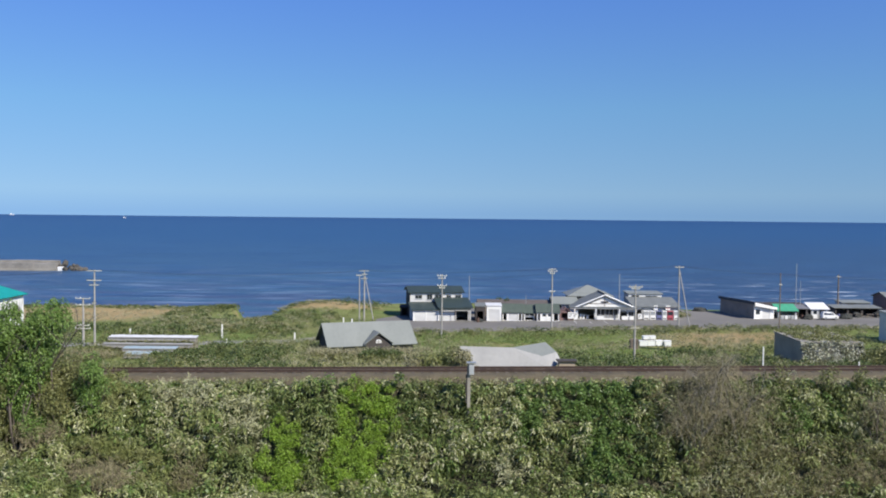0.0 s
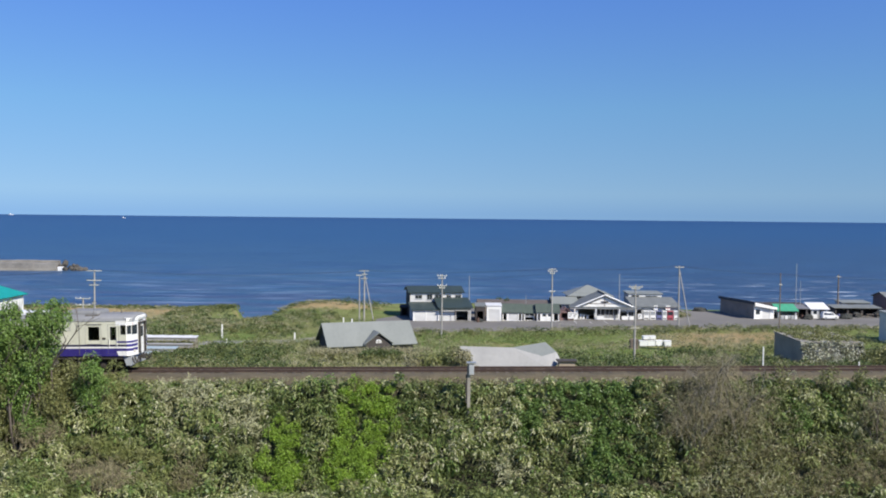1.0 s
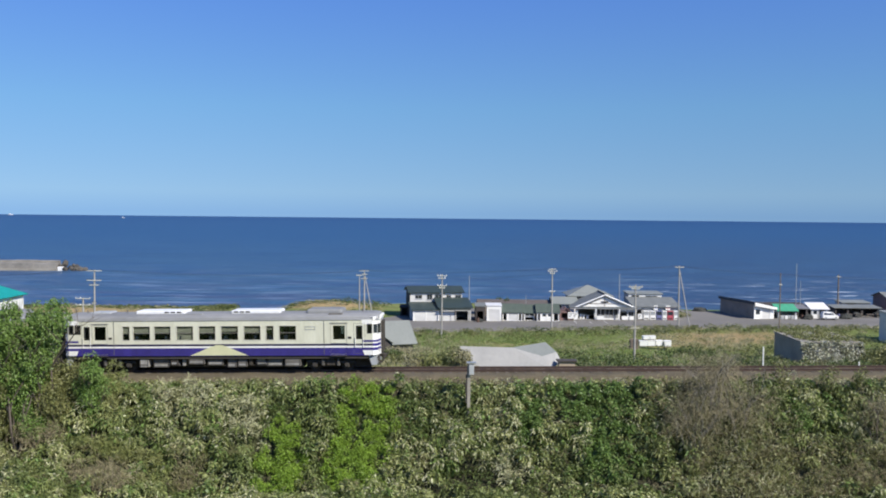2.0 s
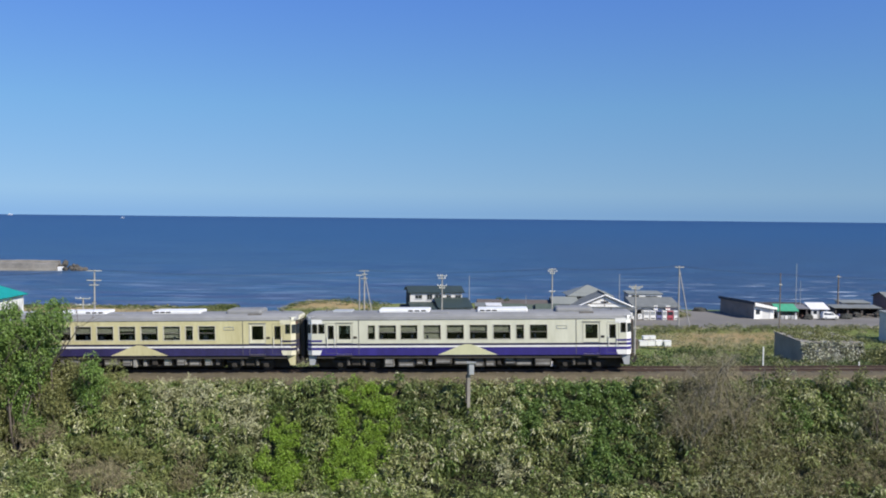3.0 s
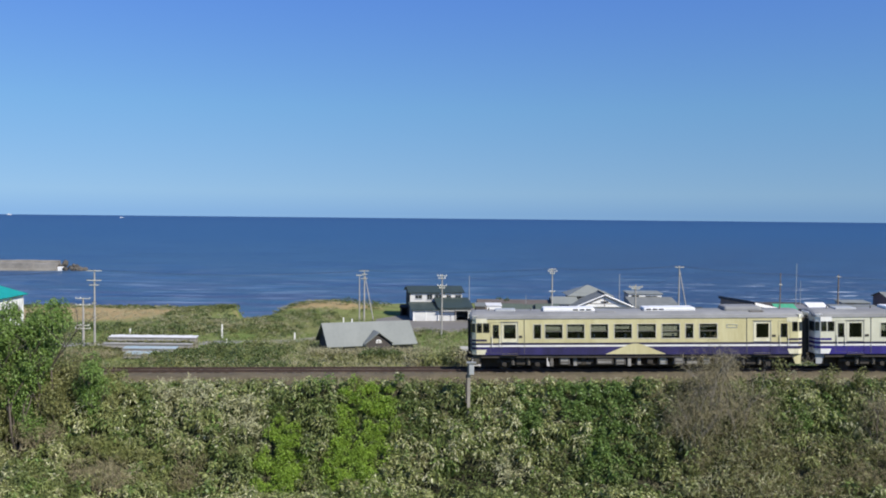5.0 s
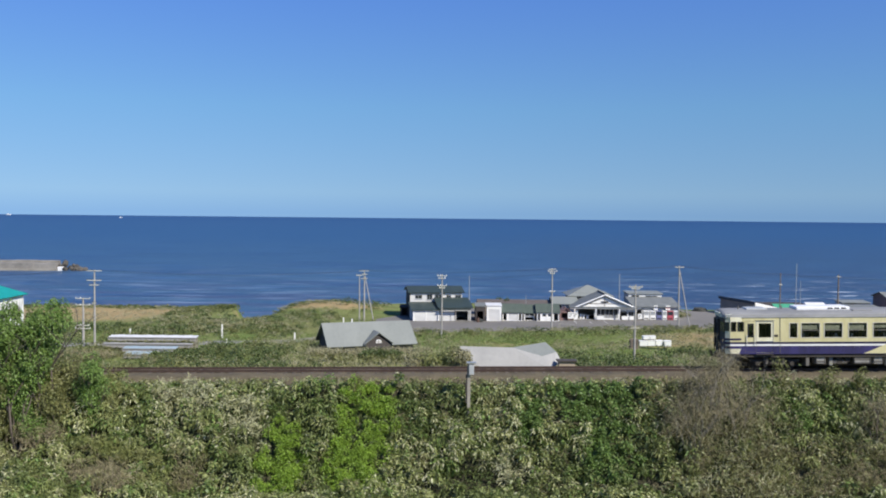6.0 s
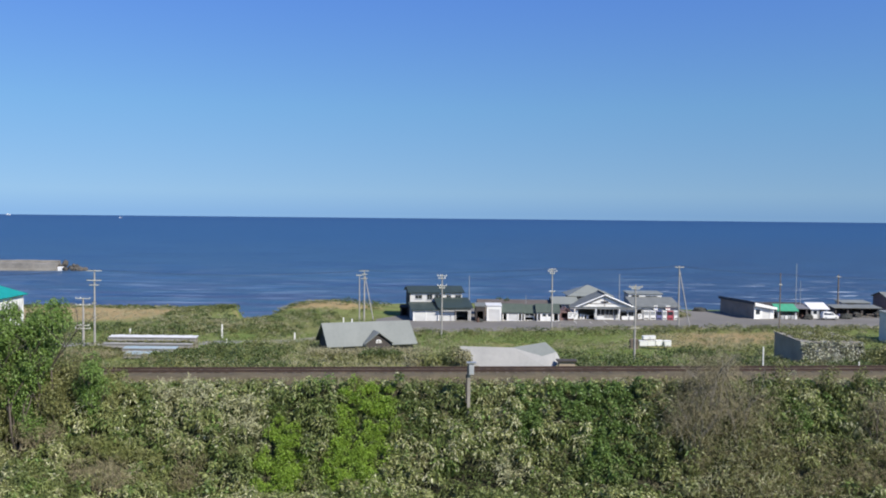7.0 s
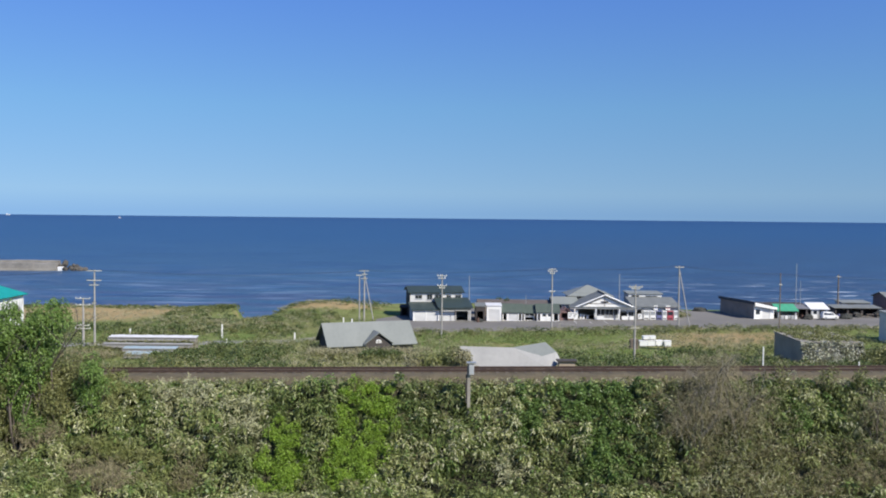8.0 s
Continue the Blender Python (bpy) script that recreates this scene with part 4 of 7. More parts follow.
# ---------------------------------------------------------------- buildings
def opening(house, kind, u0, u1, v0, v1, y=0.0):
    """Fill one opening of a front wall."""
    w = u1 - u0
    if kind == "window":
        bm = bmesh.new()
        pierced(bm, u0 - 0.05, u1 + 0.05, v0 - 0.05, v1 + 0.05, [(u0 + 0.05, u1 - 0.05, v0 + 0.05, v1 - 0.05)], 0.1, lambda u, v, d: (u, y - 0.03 + d, v))
        if w > 0.8:
            box(bm, (u0 + u1) / 2 - 0.03, (u0 + u1) / 2 + 0.03, y + 0.02, y + 0.06, v0 + 0.05, v1 - 0.05)
        win = part("window", bm, "alu", house)
        boxes("glass_pane", "winglass", win, (u0, u1, y + 0.07, y + 0.08, v0, v1))
        boxes("sill", "alu", win, (u0 - 0.08, u1 + 0.08, y - 0.09, y - 0.032, v0 - 0.10, v0 - 0.052))
    elif kind == "shutter":
        bm = bmesh.new()
        n = max(4, int((v1 - v0) / 0.12))
        for k in range(n):
            z = v0 + (v1 - v0) * k / n
            box(bm, u0, u1, y + 0.06 + 0.012 * (k % 2), y + 0.10, z, z + (v1 - v0) / n)
        part("shutter", bm, "shutter", house, "ribbed grey roller shutter")
    elif kind == "door":
        door = boxes("door", "whitewall", house, (u0, u1, y + 0.05, y + 0.09, v0, v1))
        boxes("door_glass", "winglass", door, (u0 + 0.15 * w, u1 - 0.15 * w, y + 0.04, y + 0.048, v0 + 0.9, v1 - 0.2))
    elif kind == "sliding":
        n = max(2, round(w / 0.9))
        for k in range(n):
            a, b = u0 + w * k / n, u0 + w * (k + 1) / n
            bm = bmesh.new()
            pierced(bm, a, b, v0, v1, [(a + 0.06, b - 0.06, v0 + 0.6, v1 - 0.06)], 0.04, lambda u, v, d, o=0.03 * (k % 2): (u, y + 0.05 + o + d, v))
            s = part("sliding_door", bm, "alu", house)
            boxes("glass_pane", "winglass", s, (a, b, y + 0.07 + 0.03 * (k % 2), y + 0.075 + 0.03 * (k % 2), v0, v1))


def roof_on(house, kind, w, d, h, rise, over, mat, thick=0.14, x0=0.0, y0=0.0, gable=None, gable_mat="whitewall", ribs=0.0, name="roof"):
    """Roof planes over the box (x0..x0+w, y0..y0+d) with walls h high."""
    a, b, c, e = x0 - over, x0 + w + over, y0 - over, y0 + d + over
    if kind == "gable_x":
        ym, k = y0 + d / 2, rise / (d / 2)
        planes = [[(a, c, h - over * k), (b, c, h - over * k), (b, ym, h + rise), (a, ym, h + rise)], [(a, ym, h + rise), (b, ym, h + rise), (b, e, h - over * k), (a, e, h - over * k)]]
        ends = [[(x0 + 0.02, y0, h), (x0 + 0.02, y0 + d, h), (x0 + 0.02, ym, h + rise - thick * 1.05)], [(x0 + w - 0.02, y0, h), (x0 + w - 0.02, y0 + d, h), (x0 + w - 0.02, ym, h + rise - thick * 1.05)]]
    elif kind == "gable_y":
        xm, k = x0 + w / 2, rise / (w / 2)
        planes = [[(a, c, h - over * k), (xm, c, h + rise), (xm, e, h + rise), (a, e, h - over * k)], [(xm, c, h + rise), (b, c, h - over * k), (b, e, h - over * k), (xm, e, h + rise)]]
        ends = [[(x0, y0 + 0.02, h), (x0 + w, y0 + 0.02, h), (xm, y0 + 0.02, h + rise - thick * 1.05)], [(x0, y0 + d - 0.02, h), (x0 + w, y0 + d - 0.02, h), (xm, y0 + d - 0.02, h + rise - thick * 1.05)]]
    elif kind == "hip":
        r = min(w, d) / 2
        k = rise / r
        lo = h - over * k
        if w >= d:
            p, q = (x0 + r, y0 + d / 2, h + rise), (x0 + w - r, y0 + d / 2, h + rise)
            planes = [[(a, c, lo), (b, c, lo), q, p], [p, q, (b, e, lo), (a, e, lo)], [(a, c, lo), p, (a, e, lo)], [(b, c, lo), (b, e, lo), q]]
        else:
            p, q = (x0 + w / 2, y0 + r, h + rise), (x0 + w / 2, y0 + d - r, h + rise)
            planes = [[(a, c, lo), p, q, (a, e, lo)], [p, (b, c, lo), (b, e, lo), q], [(a, c, lo), (b, c, lo), p], [q, (b, e, lo), (a, e, lo)]]
        ends = []
    else:                                    # single pitch, rising to the back (or level)
        k = rise / d
        planes = [[(a, c, h - over * k), (b, c, h - over * k), (b, e, h + rise + over * k), (a, e, h + rise + over * k)]]
        ends = [[(x0 + 0.02, y0, h), (x0 + 0.02, y0 + d, h), (x0 + 0.02, y0 + d, h + rise - thick)], [(x0 + w - 0.02, y0, h), (x0 + w - 0.02, y0 + d, h), (x0 + w - 0.02, y0 + d, h + rise - thick)]] if rise > thick * 1.5 else []
    for p in planes:
        bm = bmesh.new()
        v = [Vector(q) for q in p]
        if (v[1] - v[0]).cross(v[2] - v[0]).z < 0:
            p = p[::-1]
        slab(bm, [Vector(q) + Vector((0, 0, 0.02)) for q in p], thick)
        pl = part(name, bm, mat, house)
        if ribs and len(p) == 4:
            bm = bmesh.new()
            p0, p1, p2, p3 = [Vector(q) + Vector((0, 0, 0.03)) for q in p]
            if kind == "gable_y":
                p0, p1, p2, p3 = p1, p2, p3, p0
            n = max(2, int((p1 - p0).length / ribs))
            for i in range(n + 1):
                rod(bm, p0.lerp(p1, i / n), p3.lerp(p2, i / n), 0.025, sides=4)
            tagged(part("seams", bm, mat, pl), kind="stuff")
    for t in ends:
        bm = bmesh.new()
        slab(bm, t, 0.05)
        part("gable_wall", bm, gable_mat if gable is None else gable, house)


def building(name, x, y, w, d, h, label, wall="whitewall", side=None, roof="gable_x", rise=1.2, over=0.4, roof_mat="greenroof", holes=(), rot=0.0, z=None, category="house", ribs=0.0, gable=None, interior=True, sink=0.3, group=""):
    """A building whose front faces -y; (x, y) is its front corner of least x. holes: (u0, u1, v0, v1, kind)."""
    z = float(ground_z(x + w / 2, y + d / 2)) if z is None else z
    house = thing(name, pose(x, y, z, 0, 0, rot), label, category, group)
    bm = bmesh.new()
    pierced(bm, 0, w, -sink, h, [q[:4] for q in holes], 0.15, lambda u, v, k: (u, k, v))
    part("wall", bm, wall, house)
    boxes("wall", side or wall, house, (0.002, 0.15, 0.152, d - 0.152, -sink, h - 0.002))
    boxes("wall", side or wall, house, (w - 0.15, w - 0.002, 0.152, d - 0.152, -sink, h - 0.002))
    boxes("wall", wall, house, (0, w, d - 0.15, d, -sink, h))
    if interior:
        boxes("floor", "concrete", house, (0.16, w - 0.16, 0.16, d - 0.16, -sink, 0.03))
    for u0, u1, v0, v1, kind in holes:
        opening(house, kind, u0, u1, v0, v1)
    roof_on(house, roof, w, d, h, rise, over, roof_mat, gable=gable or side or wall, ribs=ribs)
    return house


# two-storey house with its lower wing and garage
# side walls are darker than the fronts, carrying shade in their colour
building("house", -6.5, 181.0, 10.6, 7.0, 5.3, "two-storey pale grey house with a dark green roof by the forecourt", "palewall", "darkwall", "gable_x", 0.9, 0.45, "greenroof",
         [(1.0, 2.4, 3.9, 4.6, "window"), (3.4, 4.5, 3.7, 4.8, "window"), (5.0, 6.6, 3.9, 4.7, "window"), (7.4, 8.3, 3.7, 4.6, "window"), (9.2, 10.4, 3.9, 4.6, "window")], z=4.0, rot=9)
building("garage", -5.7, 175.2, 5.2, 5.4, 2.35, "white garage wing with a dark green lean-to roof", "whitewall", "greywall", "mono", 0.85, 0.35, "greenroof", [(0.25, 2.45, 0.05, 2.15, "shutter"), (2.65, 4.9, 0.05, 2.15, "shutter")], z=4.0, category="garage", rot=9)
building("house_annex", -0.5, 176.1, 6.2, 5.2, 2.75, "grey single-storey annex with a dark green roof", "greywall", "darkwall", "mono", 1.25, 0.4, "greenroof", [(0.7, 2.9, 0.05, 2.3, "shutter"), (3.3, 5.6, 0.05, 1.9, "void")], z=4.0, category="annex", rot=9)
boxes("veranda_roof", "greenroof", bpy.data.objects["house_annex"], (-0.3, 5.9, -1.1, -0.42, 2.35, 2.45))
for k in range(3):
    boxes("post", "wood", bpy.data.objects["house_annex"], (0.2 + k * 2.7, 0.3 + k * 2.7, -1.05, -0.95, 0, 2.35))
building("storage_shed", 6.5, 176.5, 1.9, 5.0, 3.0, "narrow dark brown wooden storage shed", "darkwall", "rust", "mono", 0.2, 0.1, "tileroof", [(0.3, 1.5, 0.05, 2.0, "void")], z=4.0, category="shed")
building("kiosk", 8.7, 177.0, 2.9, 4.2, 3.1, "small white flat-roofed kiosk with a shutter", "whitewall", "whitewall", "mono", 0.12, 0.12, "snowroof", [(0.35, 2.5, 0.05, 2.3, "shutter")], z=4.0, category="kiosk")
for x, w, hh, back_off, hl in ((11.9, 3.9, 1.8, 0.0, [(0.1, 0.8, 0.1, 1.5, "void"), (1.15, 3.0, 0.05, 1.55, "shutter"), (3.2, 3.7, 0.1, 1.4, "void")]), (16.2, 2.1, 1.6, 0.7, [(0.2, 1.9, 0.1, 0.7, "void"), (0.2, 1.9, 0.95, 1.4, "window")]), (18.7, 4.4, 1.85, -0.2, [(0.15, 0.6, 0.1, 1.5, "void"), (0.9, 1.9, 0.05, 1.6, "door"), (2.0, 3.0, 0.05, 1.6, "door"), (3.3, 4.2, 0.1, 1.5, "void")])):
    building("market_stall", x, 177.4 + x * 0.03 + back_off, w - 0.06, 4.5, hh, "low white market stall with a faded green roof", "whitewall", "whitewall", "gable_x", 1.4, 0.22, "midgreen", hl, z=4.0, category="stall", group="row of stalls", ribs=0.45)
building("red_booth", 23.4, 179.4, 2.4, 3.0, 1.7, "dull red wooden booth beside the shop", "maroon", "maroon", "gable_y", 0.9, 0.3, "maroon", [(0.3, 2.1, 0.5, 1.5, "void")], z=4.0, category="booth")

building("rear_store", 7.5, 188.0, 17.5, 4.0, 2.4, "long low store with a brown sheet roof behind the stalls", "brownblock", "darkwall", "gable_x", 0.7, 0.3, "brownroof", [(2.0, 3.2, 1.1, 2.1, "window"), (8.0, 9.2, 1.1, 2.1, "window")], z=4.0, category="store")
building("coal_shed", -8.6, 184.0, 1.9, 2.4, 1.9, "small dark wooden shed beside the house", "darkwall", "darkwall", "mono", 0.3, 0.15, "darkwall", [(0.4, 1.4, 0.05, 1.6, "void")], z=4.0, category="shed")

# the shop: broad gable to the road, porch posts, hipped roof behind
shop = building("shop", 26.4, 181.2, 12.4, 8.0, 2.5, "white roadside shop with a broad gabled roof", "whitewall", "whitewall", "gable_y", 2.6, 0.45, "tileroof",
                [(0.9, 4.2, 0.05, 2.2, "void"), (4.6, 8.9, 0.35, 2.2, "sliding"), (9.3, 10.8, 0.05, 1.7, "void"), (11.0, 12.1, 0.8, 1.7, "window")], z=4.0, category="shop")
boxes("porch_beam", "greywall", shop, (-0.9, 13.3, -0.85, -0.62, 2.28, 2.55))
boxes("porch_roof", "tileroof", shop, (-1.0, 13.4, -1.0, -0.02, 2.56, 2.64))
for u in (0.1, 4.35, 9.05, 12.3):
    boxes("porch_post", "whitewall", shop, (u - 0.09, u + 0.09, -0.84, -0.66, 0, 2.28))
bm = bmesh.new()
for u0, v0, u1, v1 in ((2.3, 3.0, 6.2, 4.7), (10.1, 3.0, 6.2, 4.7), (6.2, 2.7, 6.2, 4.8), (3.2, 3.25, 9.2, 3.25)):
    rod(bm, (u0, -0.03, v0), (u1, -0.03, v1), 0.05, sides=4)
part("gable_timber", bm, "wood", shop)
for u1, s in ((-0.45, 1), (12.85, -1)):
    bm = bmesh.new()
    rod(bm, (u1, -0.47, 2.22), (6.2, -0.47, 5.04), 0.15, sides=4)
    part("bargeboard", bm, "carwhite", shop)
bm = bmesh.new()
rod(bm, (6.2, -0.45, 5.18), (6.2, 8.45, 5.18), 0.14, sides=6)
part("ridge_cap", bm, "darkwall", shop)
for k in range(7):
    boxes("lattice_bar", "wood", shop, (4.7 + 0.62 * k, 4.76 + 0.62 * k, -0.02, 0.03, 0.35, 2.2))
building("side_wing", 23.0, 186.5, 4.8, 6.0, 2.75, "pale-roofed wing behind the shop", "greywall", "darkwall", "gable_x", 1.1, 0.4, "greyroof", [(0.5, 1.7, 1.4, 2.4, "window"), (3.0, 4.2, 1.4, 2.4, "window")], z=4.0, category="shop wing")

boxes("name_board", "dark", shop, (5.5, 6.9, -0.07, -0.02, 3.45, 3.75))
for k, u in enumerate((1.3, 1.9, 2.7)):
    boxes("counter_item", "whitewall", shop, (u, u + 0.4, 0.6, 0.9, 0.03, 1.15 - 0.15 * k), bevel=0.03)
building("rear_house", 27.0, 190.0, 8.4, 8.0, 4.3, "grey house with a hipped tile roof behind the shop", "darkwall", "darkwall", "hip", 1.7, 0.7, "greyroof",
         [(1.0, 2.2, 3.1, 4.1, "window"), (5.6, 7.0, 3.1, 4.1, "window")], z=4.0)
building("shop_extension", 38.9, 182.4, 8.8, 7.0, 2.75, "long flat-roofed shop extension behind the vending machines", "greywall", "whitewall", "mono", 1.1, 0.5, "tileroof",
         [(0.4, 1.4, 0.05, 2.1, "void"), (4.6, 5.6, 0.05, 2.1, "door")], z=4.0, category="shop extension")
building("upper_storeroom", 39.3, 190.5, 7.0, 5.0, 4.6, "pale flat-roofed storeroom behind the shop", "whitewall", "greywall", "mono", 0.15, 0.25, "greyroof", [(0.6, 2.2, 3.3, 4.2, "window"), (3.6, 6.0, 3.3, 4.1, "window")], z=4.0, category="storeroom")


def vending_machine(x, w, mat, label):
    v = thing("vending_machine", pose(x, 181.3, 4.04), label, "vending machine", "row of vending machines")
    boxes("cabinet", mat, v, (0, w, 0, 0.7, 0.06, 1.85), bevel=0.03)
    boxes("display_window", "winglass" if mat != "carwhite" else "alu", v, (0.08, w - 0.08, -0.012, 0.0, 1.0, 1.72))
    boxes("delivery_flap", "dark", v, (0.15, w - 0.15, -0.012, 0.0, 0.22, 0.42))
    boxes("base", "dark", v, (0.03, w - 0.03, 0.03, 0.67, 0, 0.06))


for x, w, mm, lb in ((40.5, 1.15, "carwhite", "white vending machine beside the shop wall"), (41.8, 1.15, "carwhite", "white vending machine beside the shop wall"), (43.1, 1.1, "machineblue", "blue vending machine in the row"),
                     (44.3, 0.85, "carwhite", "slim white vending machine in the row"), (45.3, 1.15, "red", "bright red vending machine in the row"), (46.6, 0.95, "carwhite", "white vending machine at the row's end")):
    vending_machine(x, w, mm, lb)
for x, w, h in ((42.7, 0.8, 0.9), (45.1, 0.9, 0.9)):
    b = thing("signboard", pose(x, 182.05, 6.0), "white signboard on the wall above the machines", "signboard")
    boxes("panel", "carwhite", b, (0, w, 0, 0.06, 0, h), bevel=0.01)
    boxes("lettering", "red" if x > 44 else "machineblue", b, (0.12, w - 0.12, -0.008, -0.001, 0.3, 0.42))

# sheds and stalls towards the harbour
def build_warehouse():
    w = thing("warehouse", pose(64.0, 185.0, 4.0, 0, 0, 14), "grey sheet-metal warehouse with a white front and sloping roof", "warehouse")
    hl, hr, wide, deep = 3.35, 2.35, 4.6, 13.0
    holes = [(0.2, 1.55, 0.05, 2.15), (1.9, 3.7, 0.05, 2.0)]
    bm = bmesh.new()
    pierced(bm, 0, wide, -0.3, hr, holes, 0.15, lambda u, v, k: (u, k, v))
    part("wall", bm, "whitewall", w)
    bm = bmesh.new()
    slab(bm, [(0, 0.02, hr), (wide, 0.02, hr), (0, 0.02, hl)], 0.1)
    part("gable_wall", bm, "whitewall", w)
    # the side turned from the sun is coloured darker to carry its shade
    boxes("wall", "shadewall", w, (0.002, 0.15, 0.152, deep - 0.152, -0.3, hl))
    boxes("wall", "greywall", w, (wide - 0.15, wide - 0.002, 0.152, deep - 0.152, -0.3, hr))
    boxes("wall", "greywall", w, (0, wide, deep - 0.15, deep, -0.3, hr))
    for k in range(12):
        boxes("wall_rib", "shadewall", w, (-0.03, 0.0, 0.6 + k * 1.06, 0.66 + k * 1.06, 0, hl))
    opening(w, "door", 0.2, 1.55, 0.05, 2.15)
    opening(w, "shutter", 1.9, 3.7, 0.05, 2.0)
    bm = bmesh.new()
    slab(bm, [(-0.25, -0.7, hl + 0.12), (wide + 0.3, -0.7, hr + 0.02), (wide + 0.3, deep + 0.2, hr + 0.02), (-0.25, deep + 0.2, hl + 0.12)], 0.14)
    part("roof", bm, "snowroof", w, "white sheet roof falling to one side")
    boxes("parapet", "navyroof", w, (-0.33, -0.255, -0.7, deep + 0.2, hl - 0.28, hl + 0.3))
    bm = bmesh.new()
    slab(bm, [(-0.25, -0.72, hl - 0.55), (wide + 0.3, -0.72, hr - 0.42), (wide + 0.3, -0.72, hr + 0.05), (-0.25, -0.72, hl + 0.14)], 0.06)
    part("fascia", bm, "carwhite", w, "deep white fascia board")


build_warehouse()
st = building("green_stall", 69.4, 186.2, 3.8, 2.4, 1.8, "open stall with a bright green awning roof", "greywall", "greywall", "mono", 0.9, 0.35, "mint", [(0.3, 3.5, 0.7, 1.5, "void")], z=4.0, category="stall")
for k, u in enumerate((0.3, 1.1, 2.4, 3.1)):
    bmx = bmesh.new()
    box(bmx, u, u + 0.5, -0.9, -0.4, 0, 0.55 + 0.12 * (k % 2), 0.02)
    tagged(part("crate", bmx, "whitewall" if k % 2 else "greywall", None, "plastic fish crate before the stall", at=pose(69.4, 186.2, 4.04)), "plastic fish crate standing before the stall", "crate", "fish crates")
building("white_stall", 76.5, 187.0, 3.5, 2.8, 2.1, "grey stall with a white sheet roof", "greywall", "darkwall", "mono", 0.9, 0.3, "snowroof", [(0.3, 1.4, 0.05, 1.9, "door"), (1.7, 3.0, 0.05, 1.9, "void")], z=4.0, category="stall")
building("lean_to", 73.7, 187.2, 2.3, 2.6, 2.1, "dark wooden lean-to between the stalls", "darkwall", "darkwall", "mono", 0.5, 0.2, "bluewall", [(0.3, 1.8, 0.05, 1.8, "void")], z=4.0, category="lean-to")
building("boat_shed", 83.6, 192.0, 9.5, 3.4, 1.9, "low dark boat shed with open bays", "darkwall", "darkwall", "mono", 0.25, 0.4, "tileroof", [(0.4, 2.6, 0.05, 1.6, "void"), (3.0, 5.6, 0.05, 1.6, "void"), (6.0, 9.0, 0.05, 1.6, "void")], z=4.0, category="shed")
building("net_store", 66.5, 201.0, 14.0, 5.0, 1.5, "long low dark store behind the stalls", "darkwall", "darkwall", "gable_x", 0.3, 0.3, "darkwall", [(2, 4, 0.05, 1.2, "void"), (8, 10, 0.05, 1.2, "void")], z=4.0, category="store")
building("fish_store", 88.5, 199.5, 6.0, 3.6, 2.3, "low grey store with a pale roof", "greywall", "greywall", "mono", 0.2, 0.3, "greyroof", [(1, 3, 0.05, 2, "void")], z=4.0, category="store")
building("red_house", 98.8, 200.0, 8.0, 7.0, 3.35, "dull red two-storey house with a grey roof", "maroon", "maroon", "gable_x", 1.0, 0.4, "tileroof", [(0.6, 1.9, 2.2, 3.1, "window"), (3.2, 4.6, 2.2, 3.1, "window")], z=4.0)
hut = building("meadow_hut", 75.2, 150.0, 6.0, 5.0, 4.75, "tall grey rendered hut beside the meadow", "palewall", "palewall", "mono", 0.2, 0.2, "greyroof", [(0.7, 1.7, 2.9, 3.9, "window")], z=4.2, category="hut")
boxes("side_window", "winglass", hut, (-0.02, -0.002, 0.8, 2.4, 1.9, 3.2))
boxes("window_frame", "alu", hut, (-0.03, -0.002, 0.7, 0.8, 1.8, 3.3), (-0.03, -0.002, 2.4, 2.5, 1.8, 3.3), (-0.03, -0.002, 0.8, 2.4, 3.2, 3.3), (-0.03, -0.002, 0.8, 2.4, 1.8, 1.9))
for k in range(4):
    t = thing("trestle_table", pose(84.5 + k * 2.3, 189.0 + 0.4 * (k % 2), 4.04, 0, 0, 4 * k), "weathered wooden trestle table on the forecourt", "table", "trestle tables")
    boxes("tabletop", "wood", t, (0, 1.6, 0, 0.7, 0.7, 0.76))
    for u in (0.1, 1.4):
        for vv in (0.05, 0.57):
            boxes("leg", "wood", t, (u, u + 0.07, vv, vv + 0.07, 0, 0.7))

# barn with a dormer, beyond the track
barn = building("barn", -15.5, 124.6, 12.1, 7.0, 1.9, "dark wooden barn with a pale grey sheet roof", "darkwall", "darkwall", "gable_x", 2.54, 0.5, "greyroof", [(1.2, 3.0, 0.05, 1.6, "void")], rot=20.0, z=4.88, category="barn")
bm = bmesh.new()
slab(bm, [(5.1, -0.62, 1.2), (8.5, -0.62, 1.2), (8.5, -0.62, 1.85), (6.8, -0.62, 3.1), (5.1, -0.62, 1.85)], 0.1)
part("dormer_wall", bm, "darkwall", barn)
bm = bmesh.new()
slab(bm, [(6.8 - 0.42, -0.64, 1.9), (6.8 + 0.42, -0.64, 1.9)] + [(6.8 + 0.42 * math.cos(k * math.pi / 8), -0.64, 2.05 + 0.36 * math.sin(k * math.pi / 8)) for k in range(9)], 0.04)
part("dormer_window", bm, "whitewall", barn, "small arched white window")
boxes("glazing_bar", "wood", barn, (6.77, 6.83, -0.70, -0.66, 1.9, 2.4), (6.4, 7.2, -0.70, -0.66, 2.08, 2.13))
for s in (-1, 1):
    bm = bmesh.new()
    slab(bm, [(6.8, -0.95, 3.32), (6.8, 2.6, 3.32), (6.8 + s * 2.1, 0.6, 1.75), (6.8 + s * 2.1, -0.95, 1.75)][::s], 0.1)
    part("dormer_roof", bm, "greyroof", barn)


